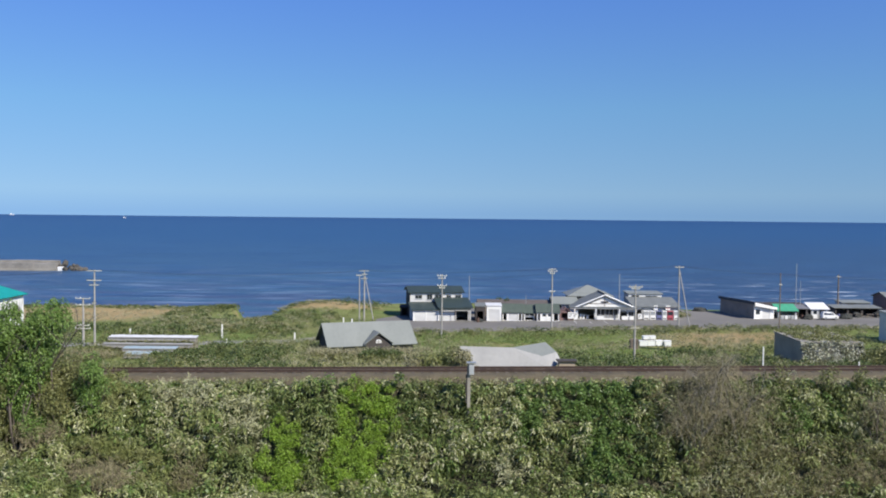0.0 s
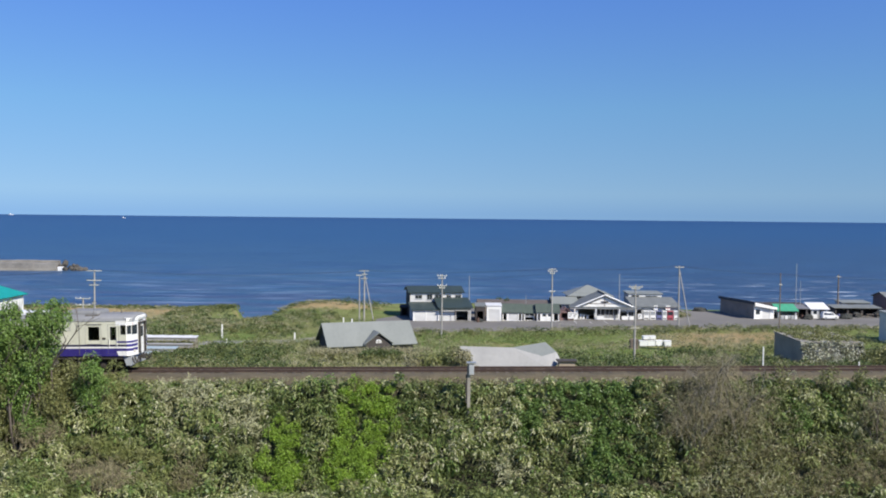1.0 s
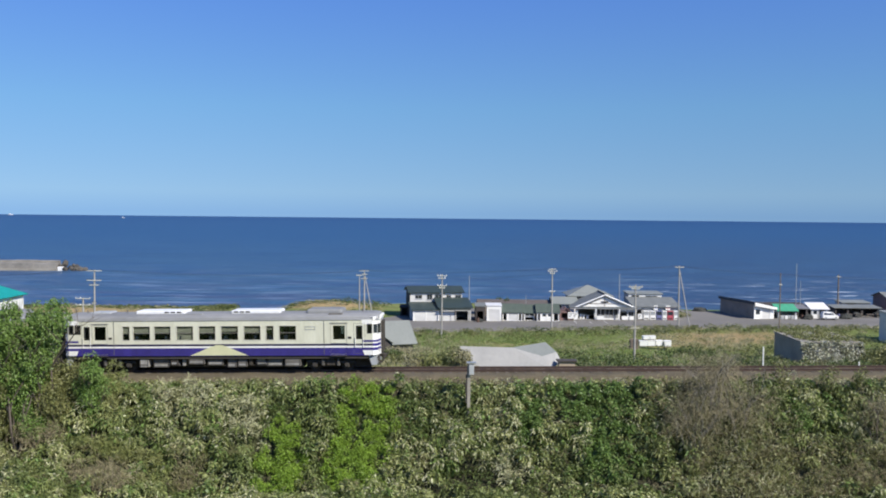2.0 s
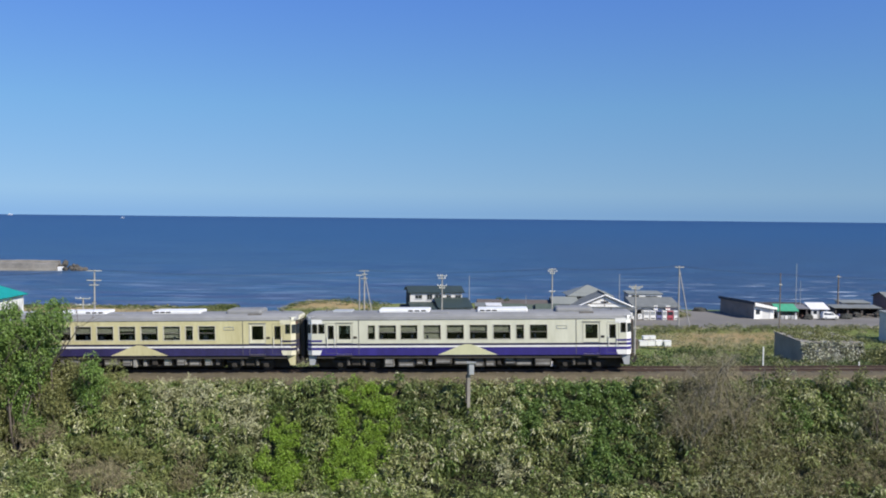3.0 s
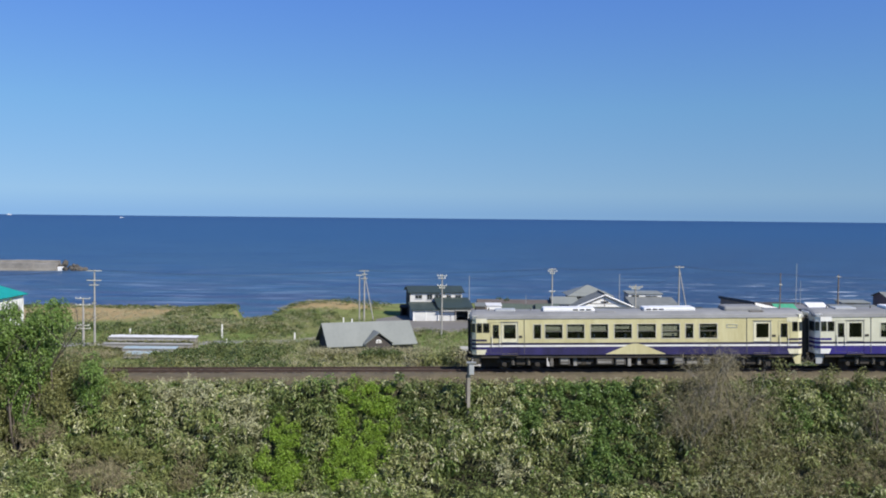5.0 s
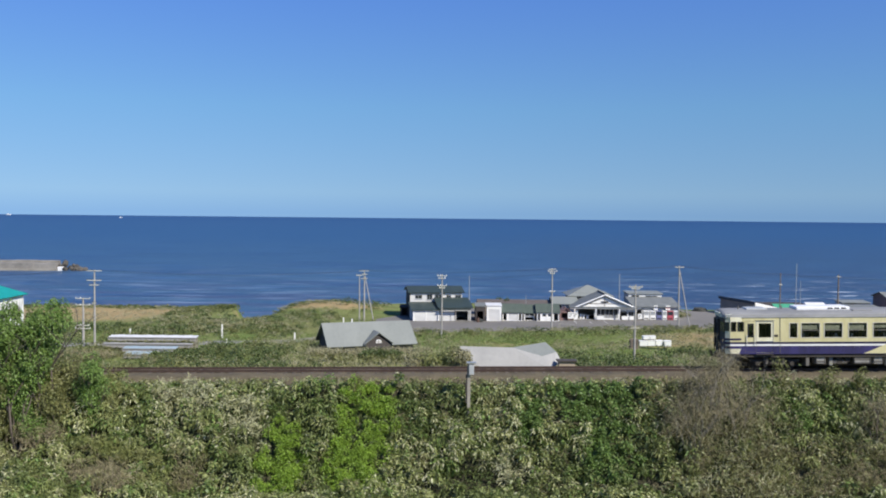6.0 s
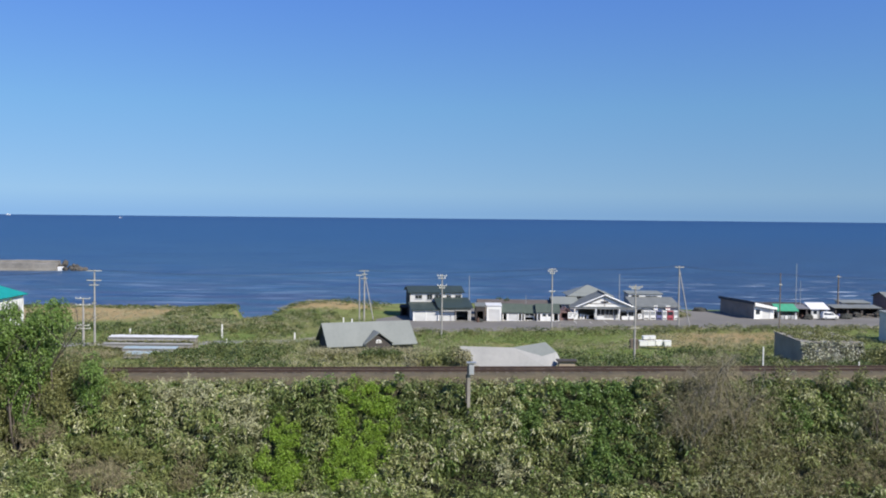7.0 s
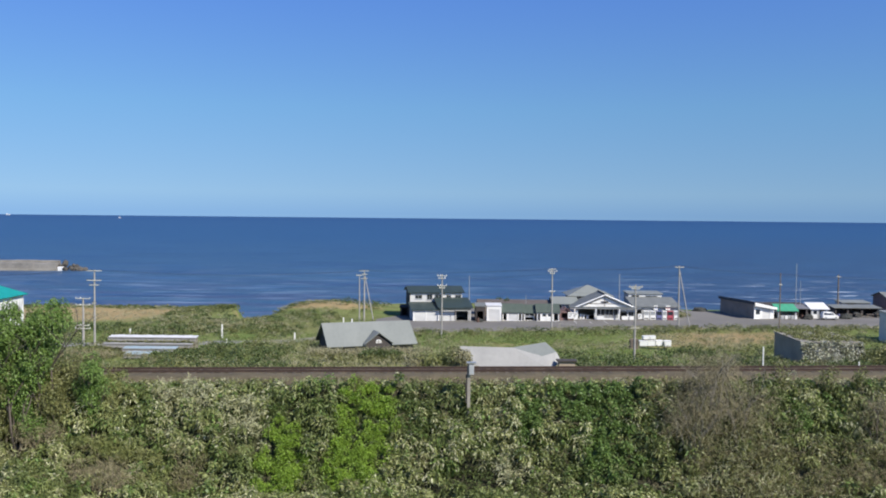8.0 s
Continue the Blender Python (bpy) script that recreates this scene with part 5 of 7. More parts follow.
# bleached-roof cottage close behind the track
def build_cottage():
    c = thing("cottage", pose(0, 0, 0), "low cottage with a bleached sheet roof beside the track", "house")
    bm = bmesh.new()
    slab(bm, [(2.7, 92.9, 9.05), (11.3, 92.5, 9.0), (10.57, 94.5, 10.15), (7.4, 95.2, 10.93), (1.9, 95.7, 10.95)], 0.12)
    part("roof", bm, "whiteroof", c)
    bm = bmesh.new()
    slab(bm, [(7.4, 95.2, 10.93), (10.57, 94.5, 10.15), (12.2, 96.0, 10.4), (11.2, 97.6, 11.2)], 0.12)
    part("roof", bm, "greyroof", c, "grey-green hipped end of the roof")
    bm = bmesh.new()
    slab(bm, [(11.3, 92.5, 9.0), (12.6, 95.2, 9.6), (12.2, 96.0, 10.4), (10.57, 94.5, 10.15)], 0.12)
    part("roof", bm, "whiteroof", c)
    bm = bmesh.new()
    slab(bm, [(1.9, 95.7, 10.95), (7.4, 95.2, 10.93), (11.2, 97.6, 11.2), (10.4, 101.0, 9.3), (1.6, 101.5, 9.2)], 0.12)
    part("roof", bm, "greyroof", c)
    bm = bmesh.new()
    slab(bm, [(2.7, 92.9, 9.0), (1.9, 95.7, 10.85), (1.6, 101.5, 9.15)][::-1], 0.06)
    part("gable_wall", bm, "wood", c)
    boxes("wall", "darkwall", c, (2.9, 9.8, 93.6, 93.75, 5.5, 9.0))
    boxes("eave_board", "whitewall", c, (2.75, 9.9, 92.86, 92.9, 8.80, 8.92))
    boxes("wall", "darkwall", c, (2.9, 3.05, 93.75, 100.6, 5.5, 9.0))
    boxes("wall", "darkwall", c, (9.65, 9.8, 93.75, 100.6, 5.5, 9.0))
    boxes("wall", "darkwall", c, (2.9, 9.8, 100.6, 100.75, 5.5, 9.0))
    s = thing("garden_shed", pose(0, 0, 0), "small weathered wooden shed beside the cottage", "shed")
    boxes("body", "brownblock", s, (12.1, 13.8, 93.0, 93.9, 5.5, 9.85), bevel=0.02)
    boxes("roof", "darkwall", s, (11.9, 14.0, 92.8, 94.0, 9.85, 9.98))


build_cottage()

# overgrown flat-roofed concrete store
ruin = building("block_store", 47.8, 119.5, 8.0, 10.0, 3.5, "grey concrete-block store overgrown with creeper", "concrete", "brownblock", "mono", 0.05, 0.1, "concrete", [(0.6, 1.6, 1.6, 2.7, "window")], z=5.0, category="store")


# pale blue sheet roofs of low sheds
def low_shed(x0, x1, y, z, depth, mat, label, back_rise):
    s = thing("low_shed", pose(0, 0, 0), label, "shed", "low sheds by the lane")
    n = int((x1 - x0) / 0.9)
    for k in range(n):
        a, b = x0 + (x1 - x0) * k / n, x0 + (x1 - x0) * (k + 1) / n
        o = 0.03 * (k % 2)
        bm = bmesh.new()
        slab(bm, [(a, y, z + o), (b, y, z + o), (b, y + depth, z + back_rise + o), (a, y + depth, z + back_rise + o)], 0.04)
        part("roof_sheet", bm, mat, s)
    boxes("fascia", "lanesheet", s, (x0, x1, y - 0.06, y - 0.005, z - 0.10, z + 0.05))
    boxes("wall", "concrete", s, (x0 + 0.1, x1 - 0.1, y + depth - 0.3, y + depth - 0.2, 4.0, z + back_rise - 0.15))
    boxes("front_board", "polegrey", s, (x0 + 0.05, x1 - 0.05, y + 0.02, y + 0.08, z - 0.5, z - 0.12))
    for k in range(6):
        x = x0 + 0.2 + (x1 - x0 - 0.5) * k / 5
        boxes("post", "wood", s, (x, x + 0.1, y + 0.1, y + 0.2, 4.0, z - 0.25))


low_shed(-47.4, -34.9, 127.5, 7.05, 1.7, "snowroof", "low shed with a pale grey sheet roof by the lane", 0.15)
low_shed(-47.4, -34.9, 125.4, 6.42, 1.1, "whiteroof", "low shed with a dull grey sheet roof by the lane", 0.05)
low_shed(-44.0, -36.6, 123.6, 6.05, 1.5, "bluesheet", "low shed with a pale blue sheet roof by the lane", 0.14)
low_shed(-43.1, -37.4, 121.6, 5.55, 1.6, "bluesheet", "low shed with a pale blue sheet roof by the lane", 0.22)

building("teal_house", -86.3, 150.0, 12.4, 9.0, 6.0, "white house with a bright teal metal roof", "whitewall", "whitewall", "hip", 2.2, 0.55, "teal", [(2, 4, 3.6, 4.8, "window"), (6, 8, 3.6, 4.8, "window")], z=4.4, ribs=0.45)


# ---------------------------------------------------------------- breakwater and boats
def build_breakwater():
    b = thing("breakwater", pose(-159.5, 372.0, 0, 0, 0, 2.0), "weathered concrete breakwater with a rubble tip in the sea", "breakwater")
    for k in range(14):
        bm = bmesh.new()
        box(bm, -9 * k - 8.97, -9 * k, 0, 6, -2, 3.0 + 0.06 * (k % 3), 0.12)
        box(bm, -9 * k - 8.97, -9 * k, 4.2, 5.4, 2.95, 4.0 + 0.12 * (k % 2), 0.1)
        part("caisson", bm, "seawall", b)
    boxes("apron", "concrete", b, (-126, 0.6, -1.4, -0.01, -1, 0.75))
    boxes("light_base", "carwhite", b, (0.6, 2.8, 0.2, 2.0, -0.3, 1.6), bevel=0.1, label="white concrete block at the end of the breakwater")
    rnd = random.Random(8)
    for k in range(46):
        bm = bmesh.new()
        f = rnd.random() ** 0.8
        r = rnd.uniform(0.7, 1.3)
        bmesh.ops.create_icosphere(bm, subdivisions=1, radius=r)
        for v in bm.verts:
            v.co *= rnd.uniform(0.75, 1.15)
        bmesh.ops.translate(bm, verts=bm.verts, vec=(0.3 + f * 10.5, rnd.uniform(0, 6), (1 - f) ** 0.8 * rnd.uniform(0.2, 3.6) - 0.2))
        part("rock", bm, "rock", b)


build_breakwater()


def boat(x, y, length, label):
    b = thing("fishing_boat", pose(x, y, 0), label, "boat")
    bm = bmesh.new()
    n, prev = 8, None
    for k in range(n + 1):
        u = k / n
        w = length * 0.13 * (1 - max(0, (u - 0.55) / 0.45) ** 2)
        h = length * (0.09 + 0.06 * u * u)
        ring = [bm.verts.new((length * (u - 0.5), w * s, z)) for s, z in ((-1, h), (-0.7, -0.2), (0.7, -0.2), (1, h))]
        if prev:
            for i in range(3):
                bm.faces.new((prev[i], ring[i], ring[i + 1], prev[i + 1]))
            bm.faces.new((prev[3], ring[3], ring[0], prev[0]))
        else:
            bm.faces.new(ring)
        prev = ring
    part("hull", bm, "carwhite", b)
    boxes("wheelhouse", "carwhite", b, (-length * 0.28, -length * 0.02, -length * 0.08, length * 0.08, length * 0.1, length * 0.3), bevel=0.1)
    bm = bmesh.new()
    rod(bm, (0, 0, length * 0.1), (0, 0, length * 0.5), 0.08, 0.04, 6)
    part("mast", bm, "alu", b)
    return b


near_boat = boat(-1075, 3050, 12, "small white fishing boat far out on the sea")
far_boat = boat(-1980, 4150, 22, "white vessel on the horizon")


# ---------------------------------------------------------------- poles
def pole(x, y, top, label, r=0.17, arms=(), transformer=0, stay=None, mat="polegrey", z=None, rot=0.0, pots="polegrey"):
    """A utility pole: arms are (height below the top, half length); transformer: number of cans; stay: foot of a leaning prop (dx, dy)."""
    z = float(ground_z(x, y)) - 0.3 if z is None else z
    h = top - z
    p = thing("utility_pole", pose(x, y, z, 0, 0, rot), label, "utility pole", "utility poles")
    bm = bmesh.new()
    rod(bm, (0, 0, 0), (0, 0, h), r, r * 0.62, 12)
    part("shaft", bm, mat, p)
    for drop, half in arms:
        a = boxes("crossarm", "paleframe", p, (-half, half, -0.16 - 0.05, -0.16 + 0.05, h - drop - 0.06, h - drop + 0.05))
        for k in range(3):
            u = -half + 0.08 + (2 * half - 0.16) * (0.0, 0.32, 1.0)[k]
            bm = bmesh.new()
            rod(bm, (u, -0.16, h - drop + 0.05), (u, -0.16, h - drop + 0.11), 0.04, 0.04, 8)
            rod(bm, (u, -0.16, h - drop + 0.11), (u, -0.16, h - drop + 0.22), 0.07, 0.04, 8)
            part("insulator", bm, pots, a)
    for k in range(transformer):
        bm = bmesh.new()
        s = -1 if k % 2 else 1
        rod(bm, (s * 0.42, -0.1, h - 2.1), (s * 0.42, -0.1, h - 1.2), 0.28, 0.26, 12)
        rod(bm, (s * 0.42, -0.1, h - 1.2), (s * 0.42, -0.1, h - 1.12), 0.30, 0.2, 12)
        part("transformer", bm, "polegrey", p, "grey transformer can")
    if stay:
        bm = bmesh.new()
        rod(bm, (stay[0], stay[1], 0), (0.05, 0, h * 0.92), 0.11, 0.09, 8)
        part("prop", bm, mat, p)
    return p


pole(-56.2, 141.0, 11.3, "short grey pole with double cross-arms by the lane", 0.2, ((0.1, 1.15), (1.1, 1.15), (4.3, 1.0), (4.8, 1.2)), 0, pots="carwhite")
pole(-52.3, 135.5, 16.1, "tall grey concrete pole with three cross-arms", 0.17, ((0.15, 1.15), (1.6, 1.1), (2.3, 0.7), (5.0, 0.35)), 0, pots="dark")
pole(-15.1, 174.0, 14.0, "grey concrete pole with a leaning prop by the barn", 0.18, ((0.15, 0.95), (0.8, 0.55), (1.6, 0.6)), 0, (1.9, -0.4), pots="dark")
pole(-16.0, 173.6, 13.2, "slim grey pole standing beside another", 0.14, ((0.2, 0.6),), 0)
pole(-0.1, 151.0, 14.9, "grey pole with white insulators in the meadow", 0.15, ((0.25, 0.85), (0.7, 0.6), (1.9, 0.8), (2.3, 0.5)), 0, pots="carwhite")
pole(19.9, 164.0, 15.3, "grey pole with cross-arms at the forecourt's edge", 0.17, ((0.2, 0.6), (0.55, 0.85), (0.95, 0.45), (4.2, 0.55)), 0, pots="carwhite")
pole(43.8, 167.2, 15.8, "grey pole with a long leaning prop", 0.16, ((0.25, 0.8),), 0, (2.1, -0.6))
pole(26.3, 123.0, 15.6, "grey concrete pole with two cross-arms in the grass", 0.17, ((0.3, 0.95), (0.55, 0.6), (5.9, 0.6)), 0)
pole(62.5, 167.0, 14.7, "slim dark pole at the forecourt's edge", 0.12, ((2.2, 0.3),), 0, mat="wood")
pole(87.7, 200.0, 12.4, "brown wooden pole behind the boat shed", 0.2, ((0.5, 0.5),), 0, mat="wood")


def wire(a, b, sag, label):
    """A sagging cable between two pole tops."""
    a, b = Vector(a), Vector(b)
    pts = [a.lerp(b, k / 14) - Vector((0, 0, 4 * sag * (k / 14) * (1 - k / 14))) for k in range(15)]
    bm = bmesh.new()
    for p, q in zip(pts, pts[1:]):
        rod(bm, p, q, 0.011, sides=4)
    tagged(part("overhead_wire", bm, "wire"), label, "cable", "overhead wires")


TOPS = ((-130.0, 118.0, 15.6), (-52.3, 135.5, 16.1), (-15.1, 174.0, 14.0), (19.9, 164.0, 15.3), (43.8, 167.2, 15.8), (62.5, 167.0, 14.5), (150.0, 172.0, 14.8))
for p, q in zip(TOPS, TOPS[1:]):
    for off in (-0.7, 0.7):
        wire((p[0] + off * 0.4, p[1] + off, p[2] - 0.05), (q[0] + off * 0.4, q[1] + off, q[2] - 0.05), (Vector(q) - Vector(p)).length * 0.016, "thin black overhead power line between poles")
for p, q in (((-0.1, 151.0, 14.5), (19.9, 164.0, 14.5)), ((19.9, 164.0, 11.2), (43.8, 167.2, 11.4)), ((26.3, 123.0, 15.3), (43.8, 167.2, 14.6)), ((-0.1, 151.0, 14.3), (-15.1, 174.0, 13.1))):
    wire(p, q, 0.6, "thin black service cable between poles")


def mast(x, y, top, label, r=0.05, cross=0.5):
    z = float(ground_z(x, y)) - 0.2
    p = thing("antenna_mast", pose(x, y, z), label, "antenna mast", "antenna masts")
    bm = bmesh.new()
    rod(bm, (0, 0, 0), (0, 0, top - z), r, r * 0.6, 8)
    part("tube", bm, "alu", p)
    if cross:
        bm = bmesh.new()
        for k in range(3):
            rod(bm, (-cross, 0, top - z - 0.15 - 0.25 * k), (cross, 0, top - z - 0.15 - 0.25 * k), 0.025, sides=6)
        part("aerial", bm, "alu", p)


mast(5.6, 189.5, 12.1, "pale steel mast behind the house", 0.11, 0)
mast(17.0, 184.0, 8.7, "thin pale mast behind the stalls", 0.08, 0)
mast(38.9, 198.5, 12.0, "pale steel mast behind the shop", 0.12, 0)
mast(76.4, 195.0, 15.0, "tall thin grey mast behind the stalls", 0.10, 0)
mast(77.6, 195.6, 11.4, "thin mast behind the stalls", 0.08, 0)


# ---------------------------------------------------------------- posts, bins, van
def post(x, y, z0, z1, w, label, name="marker_post", mat="whitewall"):
    bm = bmesh.new()
    box(bm, -w / 2, w / 2, -w / 2, w / 2, z0 - 0.5, z1, 0.015)
    tagged(part(name, bm, mat, None, at=pose(x, y, 0)), label, "post", "marker posts")


for x, y, h in ((-36.3, 148.5, 2.3), (-24.4, 149.0, 1.2), (-18.1, 165.0, 1.6), (-16.5, 164.6, 1.4), (-52.0, 150.0, 1.3)):
    g = float(ground_z(x, y))
    post(x, y, g, g + h, 0.22, "white concrete marker post in the grass")
post(25.0, 70.0, float(ground_z(25, 70)), 14.9, 0.09, "white concrete post beside the track")
post(32.0, 69.0, float(ground_z(32, 69)), 13.95, 0.10, "short white post beside the track")
post(-33.5, 140.0, 4.2, 5.2, 0.12, "low white post beside the lane")

relay = thing("relay_box", pose(1.58, 53.2, 13.4), "grey metal relay box on a concrete post beside the track", "relay box")
boxes("post", "concrete", relay, (-0.07, 0.12, -0.08, 0.08, -0.8, 2.8), bevel=0.015)
boxes("cabinet", "acgrey", relay, (0.02, 0.32, -0.24, -0.082, 2.12, 2.78), bevel=0.02)
boxes("cap", "alu", relay, (-0.13, 0.44, -0.3, 0.12, 2.802, 2.86))
# narrow black strip up one side of the post
boxes("cable_duct", "under", relay, (-0.16, -0.072, -0.06, 0.04, 0.4, 2.1))

for k, (x, z, w) in enumerate(((30.4, 0, 1.25), (31.75, 0, 1.1), (33.0, 0, 1.1), (34.25, 0, 1.05), (31.0, 1.02, 1.0), (32.1, 1.02, 0.9))):
    b = thing("fish_box", pose(x, 138.6 + 0.15 * (k % 3), 4.85 + z, 0, 0, 2 * (k % 3) - 2), "large white insulated fish box stacked in the meadow", "box", "fish boxes")
    boxes("tub", "carwhite", b, (0, w, 0, 0.95, 0.08, 0.85 if z == 0 else 0.5), bevel=0.05)
    boxes("lid", "whitewall", b, (-0.03, w + 0.03, -0.03, 0.98, 0.855 if z == 0 else 0.505, 0.93 if z == 0 else 0.57), bevel=0.02)
    boxes("skid", "wood", b, (0.05, w - 0.05, 0.05, 0.9, 0, 0.08))
b = thing("pallet_stack", pose(29.0, 138.4, 4.6), "stack of dark wooden pallets beside the fish boxes", "pallets")
for k in range(5):
    boxes("pallet", "wood", b, (0, 1.2, 0, 1.1, k * 0.28, k * 0.28 + 0.06), (0, 1.2, 0.1, 0.2, k * 0.28 + 0.06, k * 0.28 + 0.24), (0, 1.2, 0.9, 1.0, k * 0.28 + 0.06, k * 0.28 + 0.24))
boxes("base_board", "wood", b, (0, 1.2, 0, 1.1, -0.4, -0.002))


def build_van():
    v = thing("van", pose(79.4, 184.9, 4.04), "pale silver compact van parked by the stalls", "van")
    v.scale = (0.78, 0.9, 0.98)
    prof = [(-2.1, 0.35), (2.1, 0.35), (2.15, 0.75), (1.95, 0.95), (1.25, 1.05), (0.55, 1.62), (-1.85, 1.68), (-2.1, 1.1)]
    bm = bmesh.new()
    sides = [[bm.verts.new((x, y * (0.86 if z > 1.2 else 1.0), z)) for x, z in prof] for y in (-0.83, 0.83)]
    bm.faces.new(sides[0])
    bm.faces.new(sides[1][::-1])
    for k in range(len(prof)):
        j = (k + 1) % len(prof)
        bm.faces.new((sides[0][k], sides[0][j], sides[1][j], sides[1][k]))
    bmesh.ops.bevel(bm, geom=bm.edges[:], offset=0.06, segments=2, affect="EDGES")
    body = part("body", bm, "carwhite", v)
    for s in (-1, 1):
        for a, b, c in ((-1.75, -0.75, 1), (-0.68, 0.25, 1), (0.32, 0.95, 0)):
            bm = bmesh.new()
            q = [(a, 1.1), (b, 1.1), (b if c else a + 0.1, 1.52), (a, 1.52)]
            slab(bm, [(x, s * (0.842 if z < 1.2 else 0.735), z) for x, z in (q if s < 0 else q[::-1])], 0.02)
            part("side_window", bm, "winglass", body)
        for x in (-1.35, 1.35):
            bm = bmesh.new()
            rod(bm, (x, s * 0.62, 0.31), (x, s * 0.85, 0.31), 0.31, sides=18)
            w = part("wheel", bm, "rubber", v)
            bm = bmesh.new()
            rod(bm, (x, s * 0.84, 0.31), (x, s * 0.858, 0.31), 0.19, sides=14)
            part("rim", bm, "alu", w)
        boxes("headlight", "lamp", body, (2.0, 2.1, *sorted((s * 0.5, s * 0.8)), 0.72, 0.88), bevel=0.01)
    bm = bmesh.new()
    slab(bm, [(1.24, -0.7, 1.08), (1.24, 0.7, 1.08), (0.62, 0.62, 1.585), (0.62, -0.62, 1.585)], 0.03)
    part("windscreen", bm, "winglass", body)


build_van()

# forecourt markings
for k, (x, y, w, d, r) in enumerate(((22.5, 174.0, 3.6, 0.18, -38), (26.0, 174.5, 0.15, 4.0, 0), (29.0, 174.5, 0.15, 4.0, 0), (32.0, 174.5, 0.15, 4.0, 0))):
    bm = bmesh.new()
    box(bm, 0, w, 0, d, 0, 0.004)
    tagged(part("road_marking", bm, "paintline", None, at=pose(x, y, 4.046, 0, 0, r)), "faded white painted line on the asphalt", "road marking", kind="structure")


# ---------------------------------------------------------------- clutter before the shops
def notice_board(x, y, w, h, mat, label):
    b = thing("notice_board", pose(x, y, 4.04), label, "notice board")
    for u in (0.05, w - 0.12):
        boxes("post", "wood", b, (u, u + 0.07, 0.05, 0.12, 0, h))
    boxes("panel", mat, b, (0, w, 0, 0.048, h * 0.25, h), bevel=0.01)
    for k in range(3):
        boxes("lettering", "dark", b, (0.12, w - 0.12 - 0.15 * k, -0.006, -0.001, h * (0.80 - 0.16 * k), h * (0.86 - 0.16 * k)))


notice_board(24.9, 178.6, 1.0, 1.7, "whitewall", "white notice board on posts beside the shop")
notice_board(26.0, 179.0, 0.9, 1.6, "whitewall", "white notice board on posts beside the shop")
notice_board(39.0, 179.8, 0.9, 1.4, "carwhite", "white standing sign before the shop extension")


def freezer_chest(x, y, w, label):
    f = thing("freezer_chest", pose(x, y, 4.04), label, "freezer", "freezer chests")
    boxes("tub", "carwhite", f, (0, w, 0, 0.65, 0.08, 0.85), bevel=0.03)
    boxes("sliding_lid", "winglass", f, (0.06, w - 0.06, 0.06, 0.6, 0.855, 0.88))
    boxes("base", "dark", f, (0.04, w - 0.04, 0.04, 0.61, 0, 0.08))


for x, w in ((35.9, 1.3), (37.4, 0.9), (30.9, 1.4)):
    freezer_chest(x, 180.2, w, "white freezer chest standing before the shop")


def net_pile(x, y, r, h, seed):
    rnd = random.Random(seed)
    bm = bmesh.new()
    bmesh.ops.create_icosphere(bm, subdivisions=3, radius=1.0)
    off = rnd.uniform(0, 50)
    for v in bm.verts:
        k = 1 + 0.3 * noise.noise(v.co * 2.1 + Vector((off, 0, 0))) + 0.12 * noise.noise(v.co * 6 + Vector((0, off, 0)))
        v.co = Vector((v.co.x * r * k, v.co.y * r * 0.8 * k, max(v.co.z, -0.05) * h * k))
    ob = part("net_pile", bm, "netting", None, at=pose(x, y, 4.0))
    tagged(ob, "dark heap of fishing nets on the forecourt", "net pile", "net piles")


MAT["netting"] = material("dark_netting", (0.035, 0.045, 0.045), (0.06, 0.055, 0.045), rough=0.95, scale=3, fine=20, bump=0.8)
for k, (x, y, r, h) in enumerate(((68.9, 187.6, 0.9, 1.3), (75.2, 185.4, 1.0, 1.2), (83.8, 187.2, 1.3, 1.1), (87.5, 190.3, 1.2, 1.0), (92.5, 190.6, 1.5, 1.2), (57.0, 199.5, 1.6, 0.9), (7.4, 175.2, 0.6, 0.7))):
    net_pile(x, y, r, h, 40 + k)


def barrel(x, y, mat, label):
    b = thing("drum", pose(x, y, 4.04), label, "drum", "oil drums")
    bm = bmesh.new()
    rod(bm, (0, 0, 0), (0, 0, 0.88), 0.29, sides=16)
    part("shell", bm, mat, b)
    for z in (0.02, 0.30, 0.58, 0.86):
        bm = bmesh.new()
        rod(bm, (0, 0, z - 0.02), (0, 0, z + 0.02), 0.305, sides=16)
        part("hoop", bm, mat, b)


for x, y, mm, lb in ((6.9, 174.9, "rust", "rusty oil drum beside the storage shed"), (82.9, 188.6, "machineblue", "blue oil drum by the boat shed"), (83.6, 188.9, "rust", "rusty oil drum by the boat shed"), (74.3, 186.2, "rust", "rusty oil drum between the stalls")):
    barrel(x, y, mm, lb)

# low kerb of pale concrete along the meadow side of the forecourt
for k in range(28):
    x = -1.0 + k * 2.0
    y = float(np.interp(x + 1, [-13, 0, 30, 60, 100, 140], [161, 159, 166, 170, 172, 172])) - 0.2
    y2 = float(np.interp(x + 3, [-13, 0, 30, 60, 100, 140], [161, 159, 166, 170, 172, 172])) - 0.2
    bm = bmesh.new()
    box(bm, 0, 1.97, -0.08, 0.08, -0.2, 0.16, 0.02)
    tagged(part("kerb", bm, "concrete", None, at=pose(x, y, 4.0, 0, 0, math.degrees(math.atan2(y2 - y, 2.0)))), "pale concrete kerb stone", "kerb", kind="structure")


